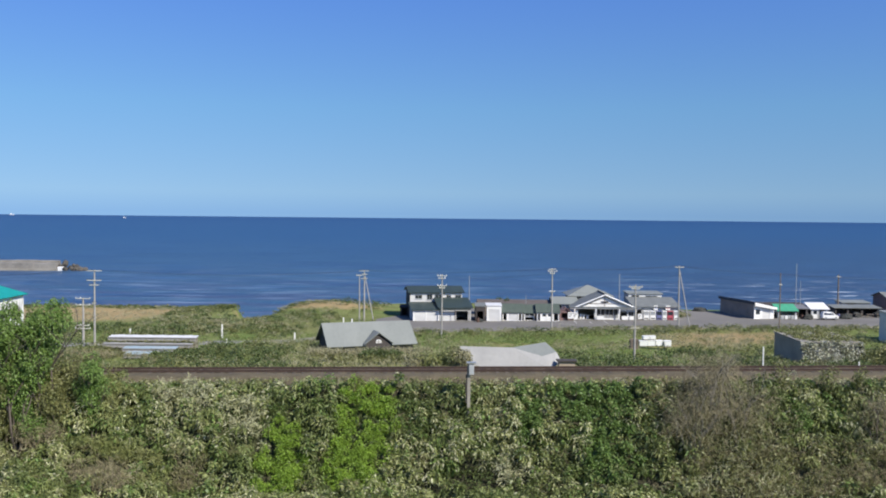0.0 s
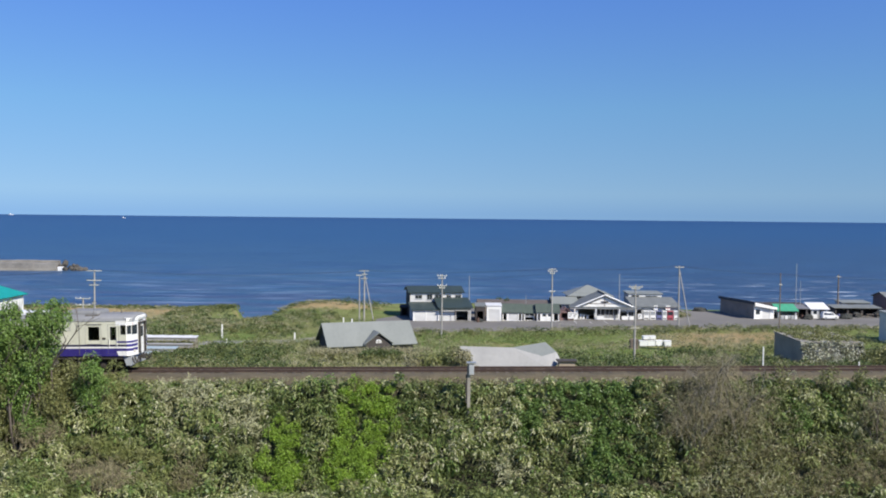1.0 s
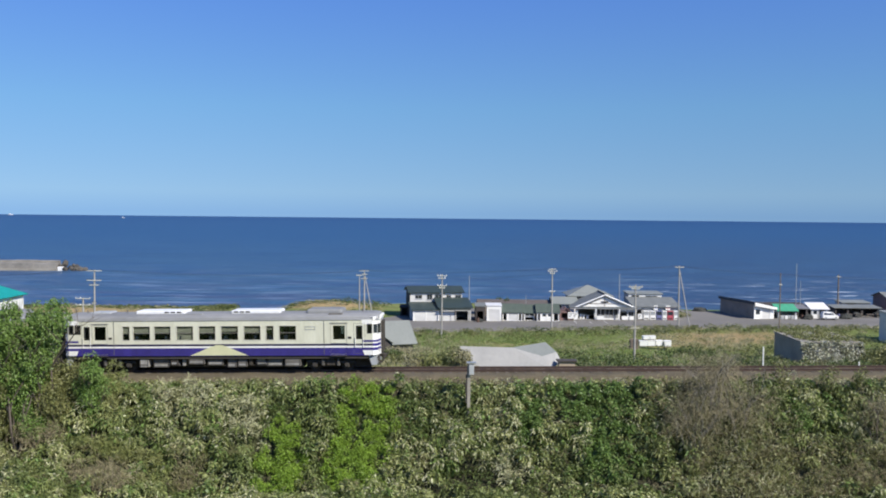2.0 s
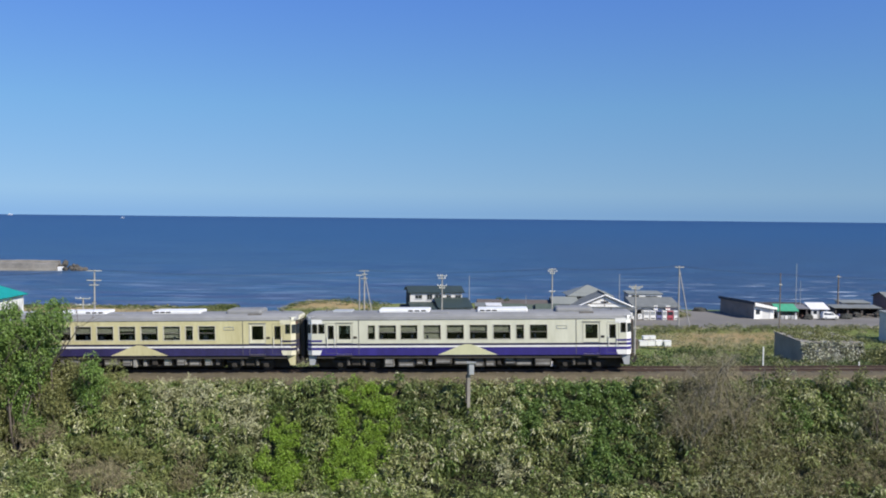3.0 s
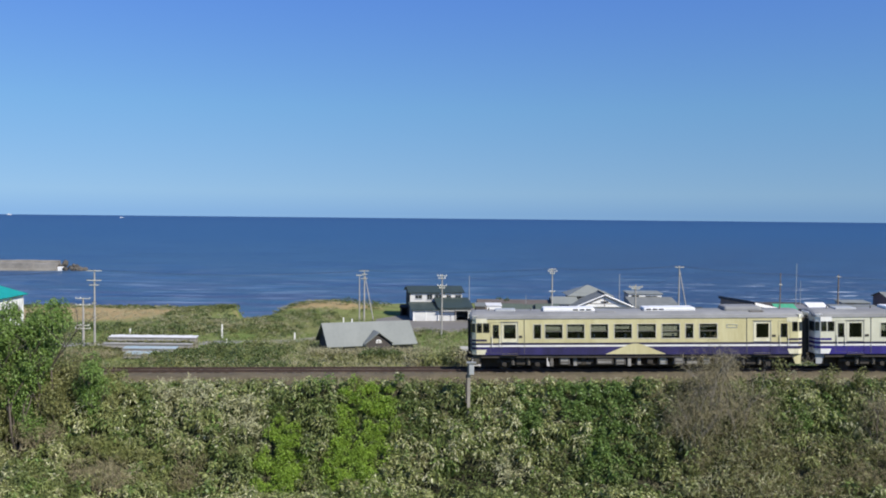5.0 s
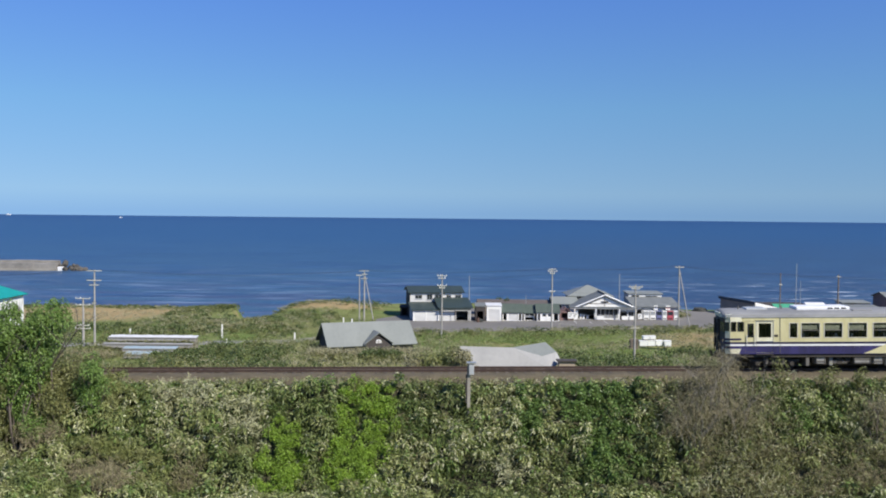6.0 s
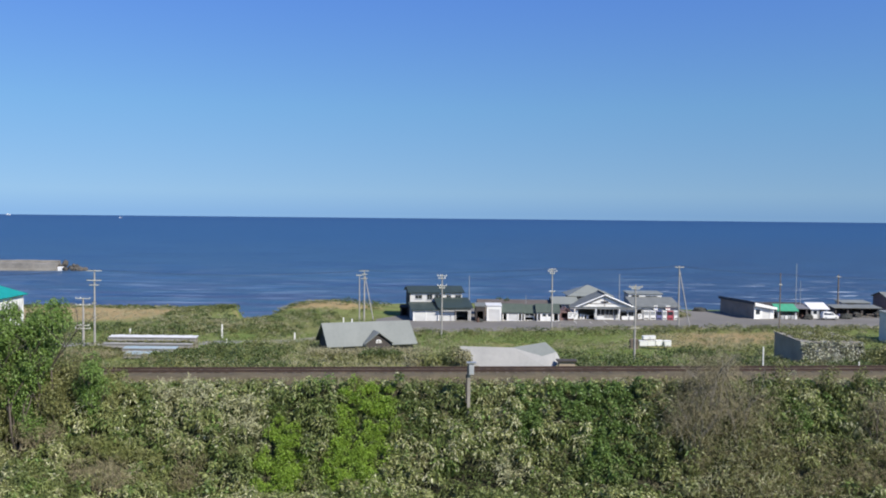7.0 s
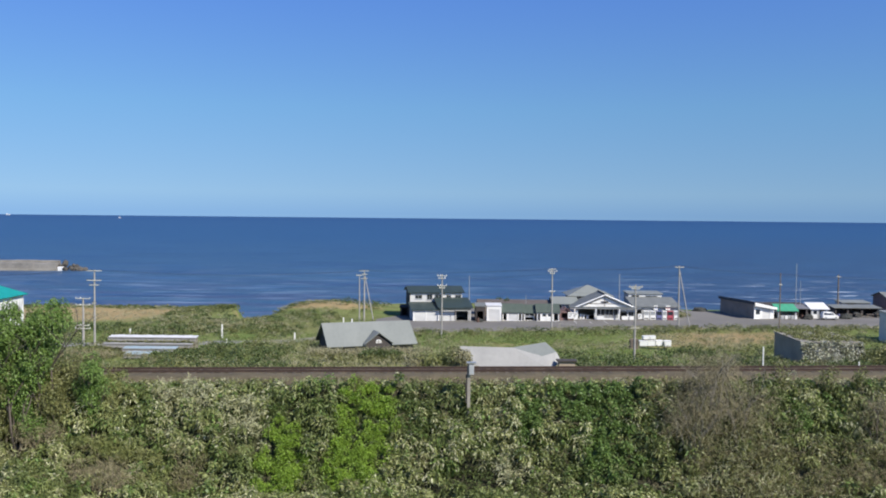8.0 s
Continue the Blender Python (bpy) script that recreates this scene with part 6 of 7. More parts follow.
# ---------------------------------------------------------------- plants
LEAF = dict(
    # sasadark: darker leaf copy that colours shaded pockets into the bamboo grass
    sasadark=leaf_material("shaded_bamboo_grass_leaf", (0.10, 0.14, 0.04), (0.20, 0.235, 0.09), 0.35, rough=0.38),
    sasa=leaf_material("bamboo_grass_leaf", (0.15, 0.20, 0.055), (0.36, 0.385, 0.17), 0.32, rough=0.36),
    lime=leaf_material("fresh_creeper_leaf", (0.31, 0.455, 0.07), (0.22, 0.34, 0.055), 0.28, through_light=0.4),
    green=leaf_material("shrub_leaf", (0.115, 0.20, 0.05), (0.16, 0.235, 0.07), 0.3),
    straw=leaf_material("dry_straw_leaf", (0.51, 0.51, 0.34), (0.36, 0.365, 0.185), 0.3),
    twig=leaf_material("grey_twig", (0.29, 0.25, 0.155), (0.19, 0.175, 0.095), 0.4, rough=0.8, through_light=0.05),
    weed=leaf_material("meadow_weed_leaf", (0.155, 0.18, 0.06), (0.23, 0.23, 0.10), 0.3),
    reed=leaf_material("pale_reed_blade", (0.40, 0.37, 0.24), (0.27, 0.265, 0.14), 0.4),
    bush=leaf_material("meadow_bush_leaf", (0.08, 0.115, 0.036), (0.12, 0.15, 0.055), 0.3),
    olive=leaf_material("olive_grass_blade", (0.23, 0.275, 0.09), (0.28, 0.285, 0.12), 0.3),
    lawn=leaf_material("meadow_lawn_blade", (0.17, 0.245, 0.065), (0.22, 0.27, 0.09), 0.35),
    flower=leaf_material("pale_creeper_leaf", (0.62, 0.62, 0.55), (0.25, 0.27, 0.15), 0.5),
    tree=leaf_material("tree_leaf", (0.14, 0.24, 0.052), (0.18, 0.265, 0.075), 0.3),
)
RNG = np.random.default_rng(11)


def unit(v):
    return v / np.maximum(np.linalg.norm(v, axis=-1, keepdims=True), 1e-6)


def foliage_arrays(centres, radii, count, length, width, low=-0.25, droop=0.35, outward=0.7):
    """Leaves on the shells of many mounds: points and quads. centres (M, 3), radii (M, 3), count leaves each."""
    m = len(centres)
    u = unit(RNG.normal(size=(m, count, 3)))
    u[..., 2] = np.where(u[..., 2] < low, -u[..., 2], u[..., 2])
    lump = 1 + 0.22 * np.sin(u[..., :1] * 5 + u[..., 1:2] * 4 + RNG.uniform(0, 6, (m, 1, 1)))
    p = centres[:, None] + u * radii[:, None] * lump * RNG.uniform(0.55, 1.05, (m, count, 1)) ** 0.6
    d = unit(u * outward + RNG.normal(size=u.shape) * 0.55 + np.array((0, 0, -droop)))
    s = unit(np.cross(d, RNG.normal(size=u.shape)))
    L = length * RNG.uniform(0.6, 1.3, (m, count, 1))
    W = width * RNG.uniform(0.7, 1.3, (m, count, 1))
    n = np.cross(d, s)
    v = np.stack([p, p + d * L * 0.45 + s * W / 2 + n * W * 0.15, p + d * L - np.array((0, 0, 1)) * L * 0.25, p + d * L * 0.45 - s * W / 2 + n * W * 0.15], 2).reshape(-1, 3)
    return v, np.arange(len(v)).reshape(-1, 4)


def foliage(name, mat, label, category, *args, **kw):
    v, q = foliage_arrays(*args, **kw)
    ob = new(name, raw_mesh(name, v, q, LEAF[mat]))
    return tagged(ob, label, category, kind="stuff")


def patch(x, d, spots):
    return np.max([np.exp(-((x - a) / c) ** 2 - ((d - b) / e) ** 2) for a, b, c, e in spots], axis=0)


LIME = ((-4.5, -5.6, 1.6, 2.0), (-4.9, -7.4, 1.7, 1.7), (-9.3, -7.6, 1.4, 1.7))
GREEN = ((8.8, -5.0, 2.3, 1.9), (10.5, -3.8, 1.6, 0.6), (5.2, -5.8, 1.0, 1.2), (9.5, -7.6, 1.8, 1.2), (23.0, -5.0, 0.7, 0.8), (-24, -6.0, 2, 1.5), (-7.0, -3.8, 1.6, 0.5), (20.6, -5.8, 0.6, 0.6))
STRAW = ((-15.5, -4.6, 2.2, 0.7), (-12.2, -5.2, 1.4, 0.6), (-8.0, -3.5, 1.6, 0.35), (-11.5, -6.0, 1.6, 0.9), (3.5, -8.0, 1.4, 0.7), (27, -6, 2, 2))
TWIG = ((15.4, -5.4, 2.4, 2.2), (-20.0, -8.7, 2.0, 0.7), (-14.3, -8.6, 1.0, 0.8), (17.5, -8.4, 4.4, 1.7), (-25.5, -4.4, 1.8, 0.6), (23.5, -8.0, 3.0, 1.2))

OLIVE = ((-21.2, -5.0, 2.2, 1.1), (-18.6, -7.5, 2.6, 0.5), (-16.4, -8.7, 1.1, 0.9), (-25.0, -9.6, 2.4, 1.0), (18.4, -8.2, 1.2, 1.0), (-27.5, -4.2, 2.0, 0.8), (-23.5, -4.4, 1.2, 0.6))


def build_slope_plants():
    n = 4600
    x, d = RNG.uniform(-34, 34, n), -3.0 - 12.4 * RNG.random(n) ** 1.0
    y = d + TRACK_Y + TRACK_S * x
    g = ground_z(x, y)
    tall = 0.25 + 0.62 * np.clip(wobble(x * 3.1, y * 3.1, 5) + 0.35, 0, 1.4) + 0.25 * np.clip(wobble(x * 1.3, d * 2.0, 9), 0, 1) * np.clip((-3.4 - d) / 1.2, 0, 1)
    tall = tall + np.clip((-17.5 - x) / 4, 0, 1) * np.clip((-3.2 - d) / 0.7, 0, 1) * 0.8
    tall = np.where(d > -3.6, 0.28, tall + RNG.normal(0, 0.27, n))
    r = np.stack([RNG.uniform(0.22, 0.5, n), RNG.uniform(0.22, 0.45, n), RNG.uniform(0.25, 0.6, n)], -1)
    edge = np.clip((-3.0 - d) / 1.2, 0, 1)
    tall = 0.1 + (tall - 0.1) * edge
    r = r * (0.5 + 0.5 * edge)[:, None]
    c = np.stack([x, y, g + tall], -1)
    jit = RNG.normal(0, 0.13, n)
    # uneven field that picks which mounds take the shaded leaf colour
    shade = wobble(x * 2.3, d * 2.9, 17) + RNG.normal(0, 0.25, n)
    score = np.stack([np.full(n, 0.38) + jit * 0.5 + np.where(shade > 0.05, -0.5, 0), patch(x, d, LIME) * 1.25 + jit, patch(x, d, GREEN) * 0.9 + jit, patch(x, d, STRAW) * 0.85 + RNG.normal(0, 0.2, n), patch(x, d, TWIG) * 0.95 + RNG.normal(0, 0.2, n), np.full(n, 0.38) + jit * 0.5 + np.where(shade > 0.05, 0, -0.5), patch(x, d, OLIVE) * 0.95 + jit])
    kind = score.argmax(0)
    hollow = ((x + 25.3) / 1.8) ** 2 + ((d + 7.5) / 0.7) ** 2 < 1          # bare hollow; its dark soil stands for shade under the trees
    kind = np.where(hollow, -1, kind)
    for k, (mat, name, label, leaves, L, W, droop, out) in enumerate((
            ("sasa", "bamboo_grass", "pale green bamboo grass covering the slope", 70, 0.27, 0.085, 0.75, 0.75),
            ("lime", "creeper", "bright lime-green creeper over the slope", 260, 0.13, 0.055, 0.1, 0.6),
            ("green", "undergrowth", "dark green leafy undergrowth on the slope", 130, 0.18, 0.085, 0.2, 0.7),
            ("straw", "dry_grass", "straw-coloured dry grass on the slope", 54, 0.34, 0.045, 0.15, 0.8),
            ("twig", "brushwood", "grey-brown leafless brushwood on the slope", 64, 0.42, 0.022, -0.5, 0.7),
            ("sasadark", "bamboo_grass", "bamboo grass on the slope, leaves coloured dark as if shaded", 70, 0.27, 0.085, 0.75, 0.75),
            ("olive", "olive_grass", "soft olive-green grass on the slope", 150, 0.28, 0.035, -0.2, 0.6))):
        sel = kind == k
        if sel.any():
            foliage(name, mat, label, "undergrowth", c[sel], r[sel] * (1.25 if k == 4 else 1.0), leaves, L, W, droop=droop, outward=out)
    # low dark leaves, added to give the gaps a shadow colour
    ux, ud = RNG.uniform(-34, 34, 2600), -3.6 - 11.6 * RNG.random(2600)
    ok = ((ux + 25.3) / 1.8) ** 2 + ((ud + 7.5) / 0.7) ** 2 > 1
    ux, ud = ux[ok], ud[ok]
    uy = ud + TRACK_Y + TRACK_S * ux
    foliage("understorey", "bush", "dark low leaves that put shade into the gaps of the bamboo grass", "undergrowth", np.stack([ux, uy, ground_z(ux, uy) + 0.08], -1), np.tile((0.55, 0.5, 0.2), (len(ux), 1)), 34, 0.26, 0.1, droop=0.3)
    # scattered leaves and bleached stalks among the brushwood and the bamboo grass
    sel = (kind == 4) & (RNG.random(n) < 0.75)
    foliage("bramble", "weed", "thin olive bramble leaves among the brushwood", "undergrowth", c[sel], r[sel] * 1.1, 34, 0.2, 0.08)
    pale = patch(x, d, ((2.2, -7.2, 5.0, 2.4), (-16.8, -6.8, 3.0, 1.1), (19.5, -5.0, 2.0, 1.5), (-16.0, -5.0, 2.5, 1.0), (13.5, -4.8, 1.0, 1.0)))
    sel = (kind == 0) & (RNG.random(n) < 0.35 + 0.6 * pale)
    foliage("bleached_bamboo_grass", "straw", "bleached bamboo grass leaves on the slope", "undergrowth", c[sel] + (0, -0.05, 0.05), r[sel], 30, 0.26, 0.085, droop=0.8)
    sel = ((kind == 0) | (kind == 5)) & (RNG.random(n) < 0.3)
    foliage("shrub_layer", "green", "green shrub leaves between the bamboo grass", "undergrowth", c[sel] - (0, 0, 0.05), r[sel], 26, 0.25, 0.14)


build_slope_plants()

# low weeds on the shoulder of the ballast
vx = RNG.uniform(-34, 34, 520)
vy = TRACK_Y + TRACK_S * vx - RNG.uniform(2.0, 3.5, 520)
for k, (mm, nm, lb) in enumerate((("weed", "ballast_weed", "small green weeds on the ballast shoulder"), ("straw", "ballast_grass", "dry grass on the ballast shoulder"))):
    foliage(nm, mm, lb, "weeds", np.stack([vx, vy, ground_z(vx, vy) + 0.12], -1)[k::2], np.tile((0.22, 0.18, 0.2), (260, 1)) * RNG.uniform(0.5, 1.5, (260, 1)), 30, 0.2, (0.06, 0.025)[k], droop=-0.4)


# ---------------------------------------------------------------- trees and shrubs
def branches(bm, rnd, base, tip, r, depth, ends):
    """A limb that forks; ends collects the twig tips."""
    base, tip = Vector(base), Vector(tip)
    mid = base.lerp(tip, 0.5) + Vector((rnd.uniform(-1, 1), rnd.uniform(-1, 1), rnd.uniform(-0.3, 0.3))) * (tip - base).length * 0.08
    rod(bm, base, mid, r, r * 0.8, 6)
    rod(bm, mid, tip, r * 0.8, r * 0.55, 6)
    if depth == 0:
        ends.append(tip)
        return
    length = (tip - base).length
    if depth < 3:
        ends.append(mid)
    for k in range(rnd.choice((2, 3, 3))):
        at = mid.lerp(tip, rnd.uniform(0.2, 1.0))
        way = ((tip - base).normalized() + Vector((rnd.uniform(-1, 1), rnd.uniform(-1, 1), rnd.uniform(-0.25, 0.75))) * 0.85).normalized()
        branches(bm, rnd, at, at + way * length * rnd.uniform(0.5, 0.75), r * 0.5, depth - 1, ends)


def leafy(name, x, y, height, spread, mat, label, category, seed, leaves=60, L=0.16, W=0.10, clump=0.42, stems=3, depth=3, thick=0.09, foot=None, bark="bark", bare=0.0):
    rnd = random.Random(seed)
    g = float(ground_z(x, y)) - 0.2 if foot is None else foot
    t = thing(name, pose(x, y, g), label, category)
    bm, ends = bmesh.new(), []
    for k in range(stems):
        a = k * math.tau / stems + rnd.uniform(-0.5, 0.5)
        lean = spread * rnd.uniform(0.2, 0.45)
        branches(bm, rnd, (0.1 * math.cos(a), 0.1 * math.sin(a), 0), (lean * math.cos(a), lean * math.sin(a), height * rnd.uniform(0.42, 0.6)), thick, depth, ends)
    part("trunk", bm, bark, t)
    if leaves:
        c = np.array([tuple(e) for e in ends])
        k = np.array((spread / max(np.abs(c[:, :2]).max(), 0.1), spread / max(np.abs(c[:, :2]).max(), 0.1), height / max(c[:, 2].max(), 0.1)))
        c = c * np.minimum(k, 1.25)
        c = c[c[:, 2] > bare * height]
        v, q = foliage_arrays(c, np.full((len(c), 3), clump) * RNG.uniform(0.7, 1.3, (len(c), 1)), leaves, L, W, low=-0.9)
        ob = new("crown", raw_mesh("crown", v, q, LEAF[mat]))
        ob.parent = t
        tagged(ob, kind="stuff")
    return t


leafy("tree", -26.2, 53.6, 8.7, 2.0, "tree", "bushy green tree at the edge of the slope", "tree", 3, 170, 0.14, 0.085, 0.42, 4, 3, 0.1, bare=0.28)
leafy("tree", -24.1, 54.0, 8.2, 1.5, "tree", "bushy green tree at the edge of the slope", "tree", 5, 170, 0.14, 0.085, 0.42, 4, 3, 0.09, bare=0.28)
leafy("tree", -25.2, 53.2, 8.0, 1.6, "tree", "bushy green tree at the edge of the slope", "tree", 9, 170, 0.14, 0.085, 0.42, 4, 3, 0.09, bare=0.28)
leafy("shrub", -20.9, 53.9, 4.8, 0.9, "tree", "fresh green shrub beside the track", "shrub", 8, 150, 0.13, 0.07, 0.4, 3, 2, 0.05)
leafy("bare_shrub", 24.6, 50.6, 3.4, 1.6, "twig", "dark leafless brushwood on the slope", "shrub", 29, 6, 0.5, 0.018, 0.7, 5, 3, 0.035)
leafy("shrub", -24.4, 53.7, 1.9, 1.1, "tree", "fresh green shrub on the slope", "shrub", 12, 130, 0.15, 0.085, 0.42, 3, 2, 0.05)
for k, (x, dd, h) in enumerate(((-27.2, -5.8, 3.4), (-26.1, -6.2, 3.2), (-25.2, -5.6, 3.6), (-27.0, -7.2, 2.6))):
    leafy("shrub", x, TRACK_Y + TRACK_S * x + dd, h, 1.2, ("olive", "weed")[k % 2], "olive-green shrub under the trees", "shrub", 110 + k, 90, 0.18, 0.06, 0.45, 4, 2, 0.04)
leafy("shrub", -26.0, 50.5, 4.6, 1.6, "weed", "olive shrub on the slope", "shrub", 14, 60, 0.18, 0.09, 0.42, 3, 2, 0.05)
leafy("bare_shrub", 15.6, 52.2, 4.6, 1.9, "twig", "leafless grey-brown shrub rising above the track edge", "shrub", 21, 9, 0.5, 0.016, 0.75, 3, 4, 0.05, bark="palebark")
leafy("bare_sapling", 15.35, 52.4, 5.4, 0.9, "twig", "tall leafless pale-stemmed sapling above the brushwood", "sapling", 24, 4, 0.4, 0.016, 0.5, 1, 3, 0.055, bark="palebark")
leafy("shrub", 13.6, 190.5, 3.2, 2.4, "bush", "dark green shrub behind the stalls", "shrub", 41, 60, 0.3, 0.18, 0.6, 4, 2, 0.08)
for k, (x, y, h) in enumerate(((0.4, 91.0, 5.0), (1.7, 90.4, 4.6), (-1.2, 91.6, 4.3), (-2.8, 91.2, 3.9))):
    leafy("shrub", x, y, h, 1.1, ("olive", "reed")[k % 2], "grey-green overgrown shrub beside the cottage", "shrub", 44 + k, 80, 0.24, 0.09, 0.5, 4, 2, 0.05)
leafy("bare_shrub", 16.9, 50.9, 4.6, 2.0, "twig", "leafless brown shrub on the slope", "shrub", 22, 9, 0.55, 0.02, 0.8, 6, 3, 0.03, bark="palebark")
leafy("bare_shrub", 14.2, 50.7, 4.2, 1.7, "twig", "leafless brown shrub on the slope", "shrub", 23, 9, 0.55, 0.02, 0.8, 6, 3, 0.03, bark="palebark")
leafy("bare_shrub", -19.0, 49.6, 2.6, 2.0, "twig", "low leafless brown shrub on the slope", "shrub", 27, 20, 0.4, 0.018, 0.45, 4, 3, 0.04)
for k in range(10):
    x = -28.5 + 0.62 * k + 0.5 * math.sin(k * 2.1)
    dd = -4.4 - 2.6 * ((k * 7) % 5) / 4
    leafy("shrub", x, TRACK_Y + TRACK_S * x + dd, 3.0 + 1.3 * math.sin(k * 1.7), 1.25, ("weed", "green", "twig", "weed", "weed")[k % 5], ("olive shrub in the thicket on the slope", "green shrub in the thicket on the slope", "bare brown shrub in the thicket on the slope", "olive shrub in the thicket on the slope", "olive shrub in the thicket on the slope")[k % 5],
          "shrub", 60 + k, 90 if k % 5 != 2 else 40, 0.4 if k % 5 == 2 else 0.15, 0.02 if k % 5 == 2 else 0.07, 0.42, 4, 2, 0.04)
for k, (x, dd, h, mm) in enumerate(((-27.6, -6.3, 5.2, "weed"), (-26.3, -6.8, 4.8, "weed"), (-25.2, -6.2, 5.0, "weed"), (-24.2, -5.4, 3.4, "olive"), (-23.0, -4.6, 3.0, "weed"))):
    leafy("shrub", x, TRACK_Y + TRACK_S * x + dd, h, 1.3, mm, "grey twiggy shrub below the trees" if mm == "twig" else "olive shrub below the trees", "shrub", 90 + k, 36 if mm == "twig" else 100, 0.45 if mm == "twig" else 0.15, 0.022 if mm == "twig" else 0.07, 0.45, 4, 2, 0.04)
for x, h, s in ((20.2, 2.6, 31), (22.9, 2.1, 32), (-5.3, 1.6, 33), (24.6, 2.0, 34)):
    leafy("sapling", x, TRACK_Y + TRACK_S * x - 4.2, h, 0.45, "weed", "thin sapling at the edge of the ballast", "sapling", s, 26, 0.16, 0.06, 0.22, 2, 2, 0.02)

# ---------------------------------------------------------------- meadow plants
KEEP_OFF = ((-17.0, -2.5, 123.6, 137), (0.8, 14.2, 92, 102), (47.2, 56.2, 119.4, 131), (-48, -34, 119.5, 130), (-44.5, -37.0, 108, 120), (28.5, 36, 135.5, 141), (-12, 140, 158.5, 210), (70, 82, 147, 156), (-84, -69, 149, 160))


def clear_of(x, y):
    ok = np.ones(len(x), bool)
    for a, b, c, d in KEEP_OFF:
        ok &= ~((x > a) & (x < b) & (y > c) & (y < d))
    lane_y = np.interp(x, [-130, -80, -45, -28, -16, -10], [128, 133, 140.5, 144, 152, 163])
    return ok & ~((np.abs(y - lane_y) < 3.0) & (x < -9))


def scatter(n, y0, y1, spread=0.56):
    y = RNG.uniform(y0, y1, n)
    x = RNG.uniform(-1, 1, n) * spread * y
    ok = clear_of(x, y)
    return x[ok], y[ok]


def IN_COVE(x, y):
    return (x > -47) & (x < -31) & (y > 172)


def meadow(name, mat, label, n, y0, y1, size, leaves, L, W, droop, seed, where, lift=0.35, flat=0.7):
    x, y = scatter(n, y0, y1)
    ok = where(x, y, wobble(x * 0.9, y * 0.9, seed) + RNG.normal(0, 0.18, len(x)))
    x, y = x[ok], y[ok]
    s = size * RNG.uniform(0.6, 1.5, len(x))
    c = np.stack([x, y, ground_z(x, y) + s * lift], -1)
    foliage(name, mat, label, "meadow plants", c, np.stack([s, s, s * flat], -1), leaves, L, W, droop=droop)


meadow("meadow_bush", "bush", "low dark green bushes in the meadow", 2000, 86, 137, 0.85, 70, 0.30, 0.20, 0.2, 3, lambda x, y, w: w + 0.7 * bell(x, y, -29, 112, 9, 14) + 0.6 * bell(x, y, 21, 110, 4, 14) + 0.7 * bell(x, y, 32, 112, 7, 14) - 0.7 * bell(x, y, -6, 112, 10, 14) - 0.9 * bell(x, y, -3, 106, 10, 20) - 1.2 * bell(x, y, 18, 140, 24, 16) > 0.15, 0.6, 0.9)
meadow("meadow_weed", "weed", "tall green weeds beyond the track", 2200, 84, 150, 0.65, 48, 0.38, 0.12, 0.0, 7, lambda x, y, w: w - 0.9 * bell(x, y, -3, 106, 10, 20) - 0.4 * bell(x, y, -18, 106, 4, 20) - 1.3 * bell(x, y, 18, 142, 24, 18) > -0.2, 0.6, 0.9)
meadow("reed_bed", "reed", "pale dry reeds beyond the track", 2400, 84, 146, 0.6, 40, 0.65, 0.05, -0.7, 12, lambda x, y, w: w + 1.2 * bell(x, y, -4, 110, 10, 18) + 0.5 * bell(x, y, -18, 110, 5, 14) + 0.4 * bell(x, y, 44, 110, 8, 14) > 0.15, 0.5, 1.0)
meadow("verge_weed", "weed", "weeds along the far side of the ballast", 700, 62.8, 70, 0.3, 40, 0.25, 0.07, -0.2, 2, lambda x, y, w: w > -0.3, 0.4, 0.9)
meadow("meadow_grass", "weed", "green grass tufts in the coastal meadow", 4200, 136, 204, 0.45, 30, 0.35, 0.06, -0.4, 5, lambda x, y, w: (w > -0.1) & ((x > -40) | (y < 165)), 0.3, 0.6)
meadow("dune_grass", "reed", "straw-coloured grass on the low dunes", 4600, 140, 206, 0.45, 34, 0.45, 0.05, -0.5, 6,
       lambda x, y, w: bell(x, y, -80, 187, 24, 17) + bell(x, y, -25, 196, 13, 7) + bell(x, y, 55, 158, 22, 7) + 0.8 * bell(x, y, 44, 147, 14, 8) + 0.35 * w > 0.35, 0.3, 0.6)
meadow("dune_bush", "bush", "green scrub on the low dunes", 1500, 150, 205, 0.75, 46, 0.3, 0.2, 0.2, 15, lambda x, y, w: (bell(x, y, -40, 180, 14, 16) + bell(x, y, -15, 200, 14, 9) + 0.5 * w > 0.55) & (x < -12) & ~IN_COVE(x, y), 0.5, 0.7)

meadow("green_sward", "lawn", "fresh green grass in the meadow below the forecourt", 5200, 124, 166, 0.5, 30, 0.34, 0.06, -0.3, 9,
       lambda x, y, w: (bell(x, y, 15, 146, 17, 20) + 0.5 * bell(x, y, -30, 146, 14, 10) + 0.3 * w - 0.8 * bell(x, y, 50, 150, 12, 20) > 0.3), 0.3, 0.6)
# thicket beside the block store
bx, by = RNG.uniform(55.2, 61.0, 70), RNG.uniform(112, 119, 70)
foliage("store_thicket", "weed", "olive thicket beside the block store", "meadow plants", np.stack([bx, by, ground_z(bx, by) + RNG.uniform(0.4, 2.6, 70)], -1), np.tile((0.9, 0.8, 0.9), (70, 1)), 90, 0.3, 0.13)

# scrub on the headland beside the cove, bushes beside the track
bx, by = RNG.uniform(-57, -45.5, 130), RNG.uniform(188, 204, 130)
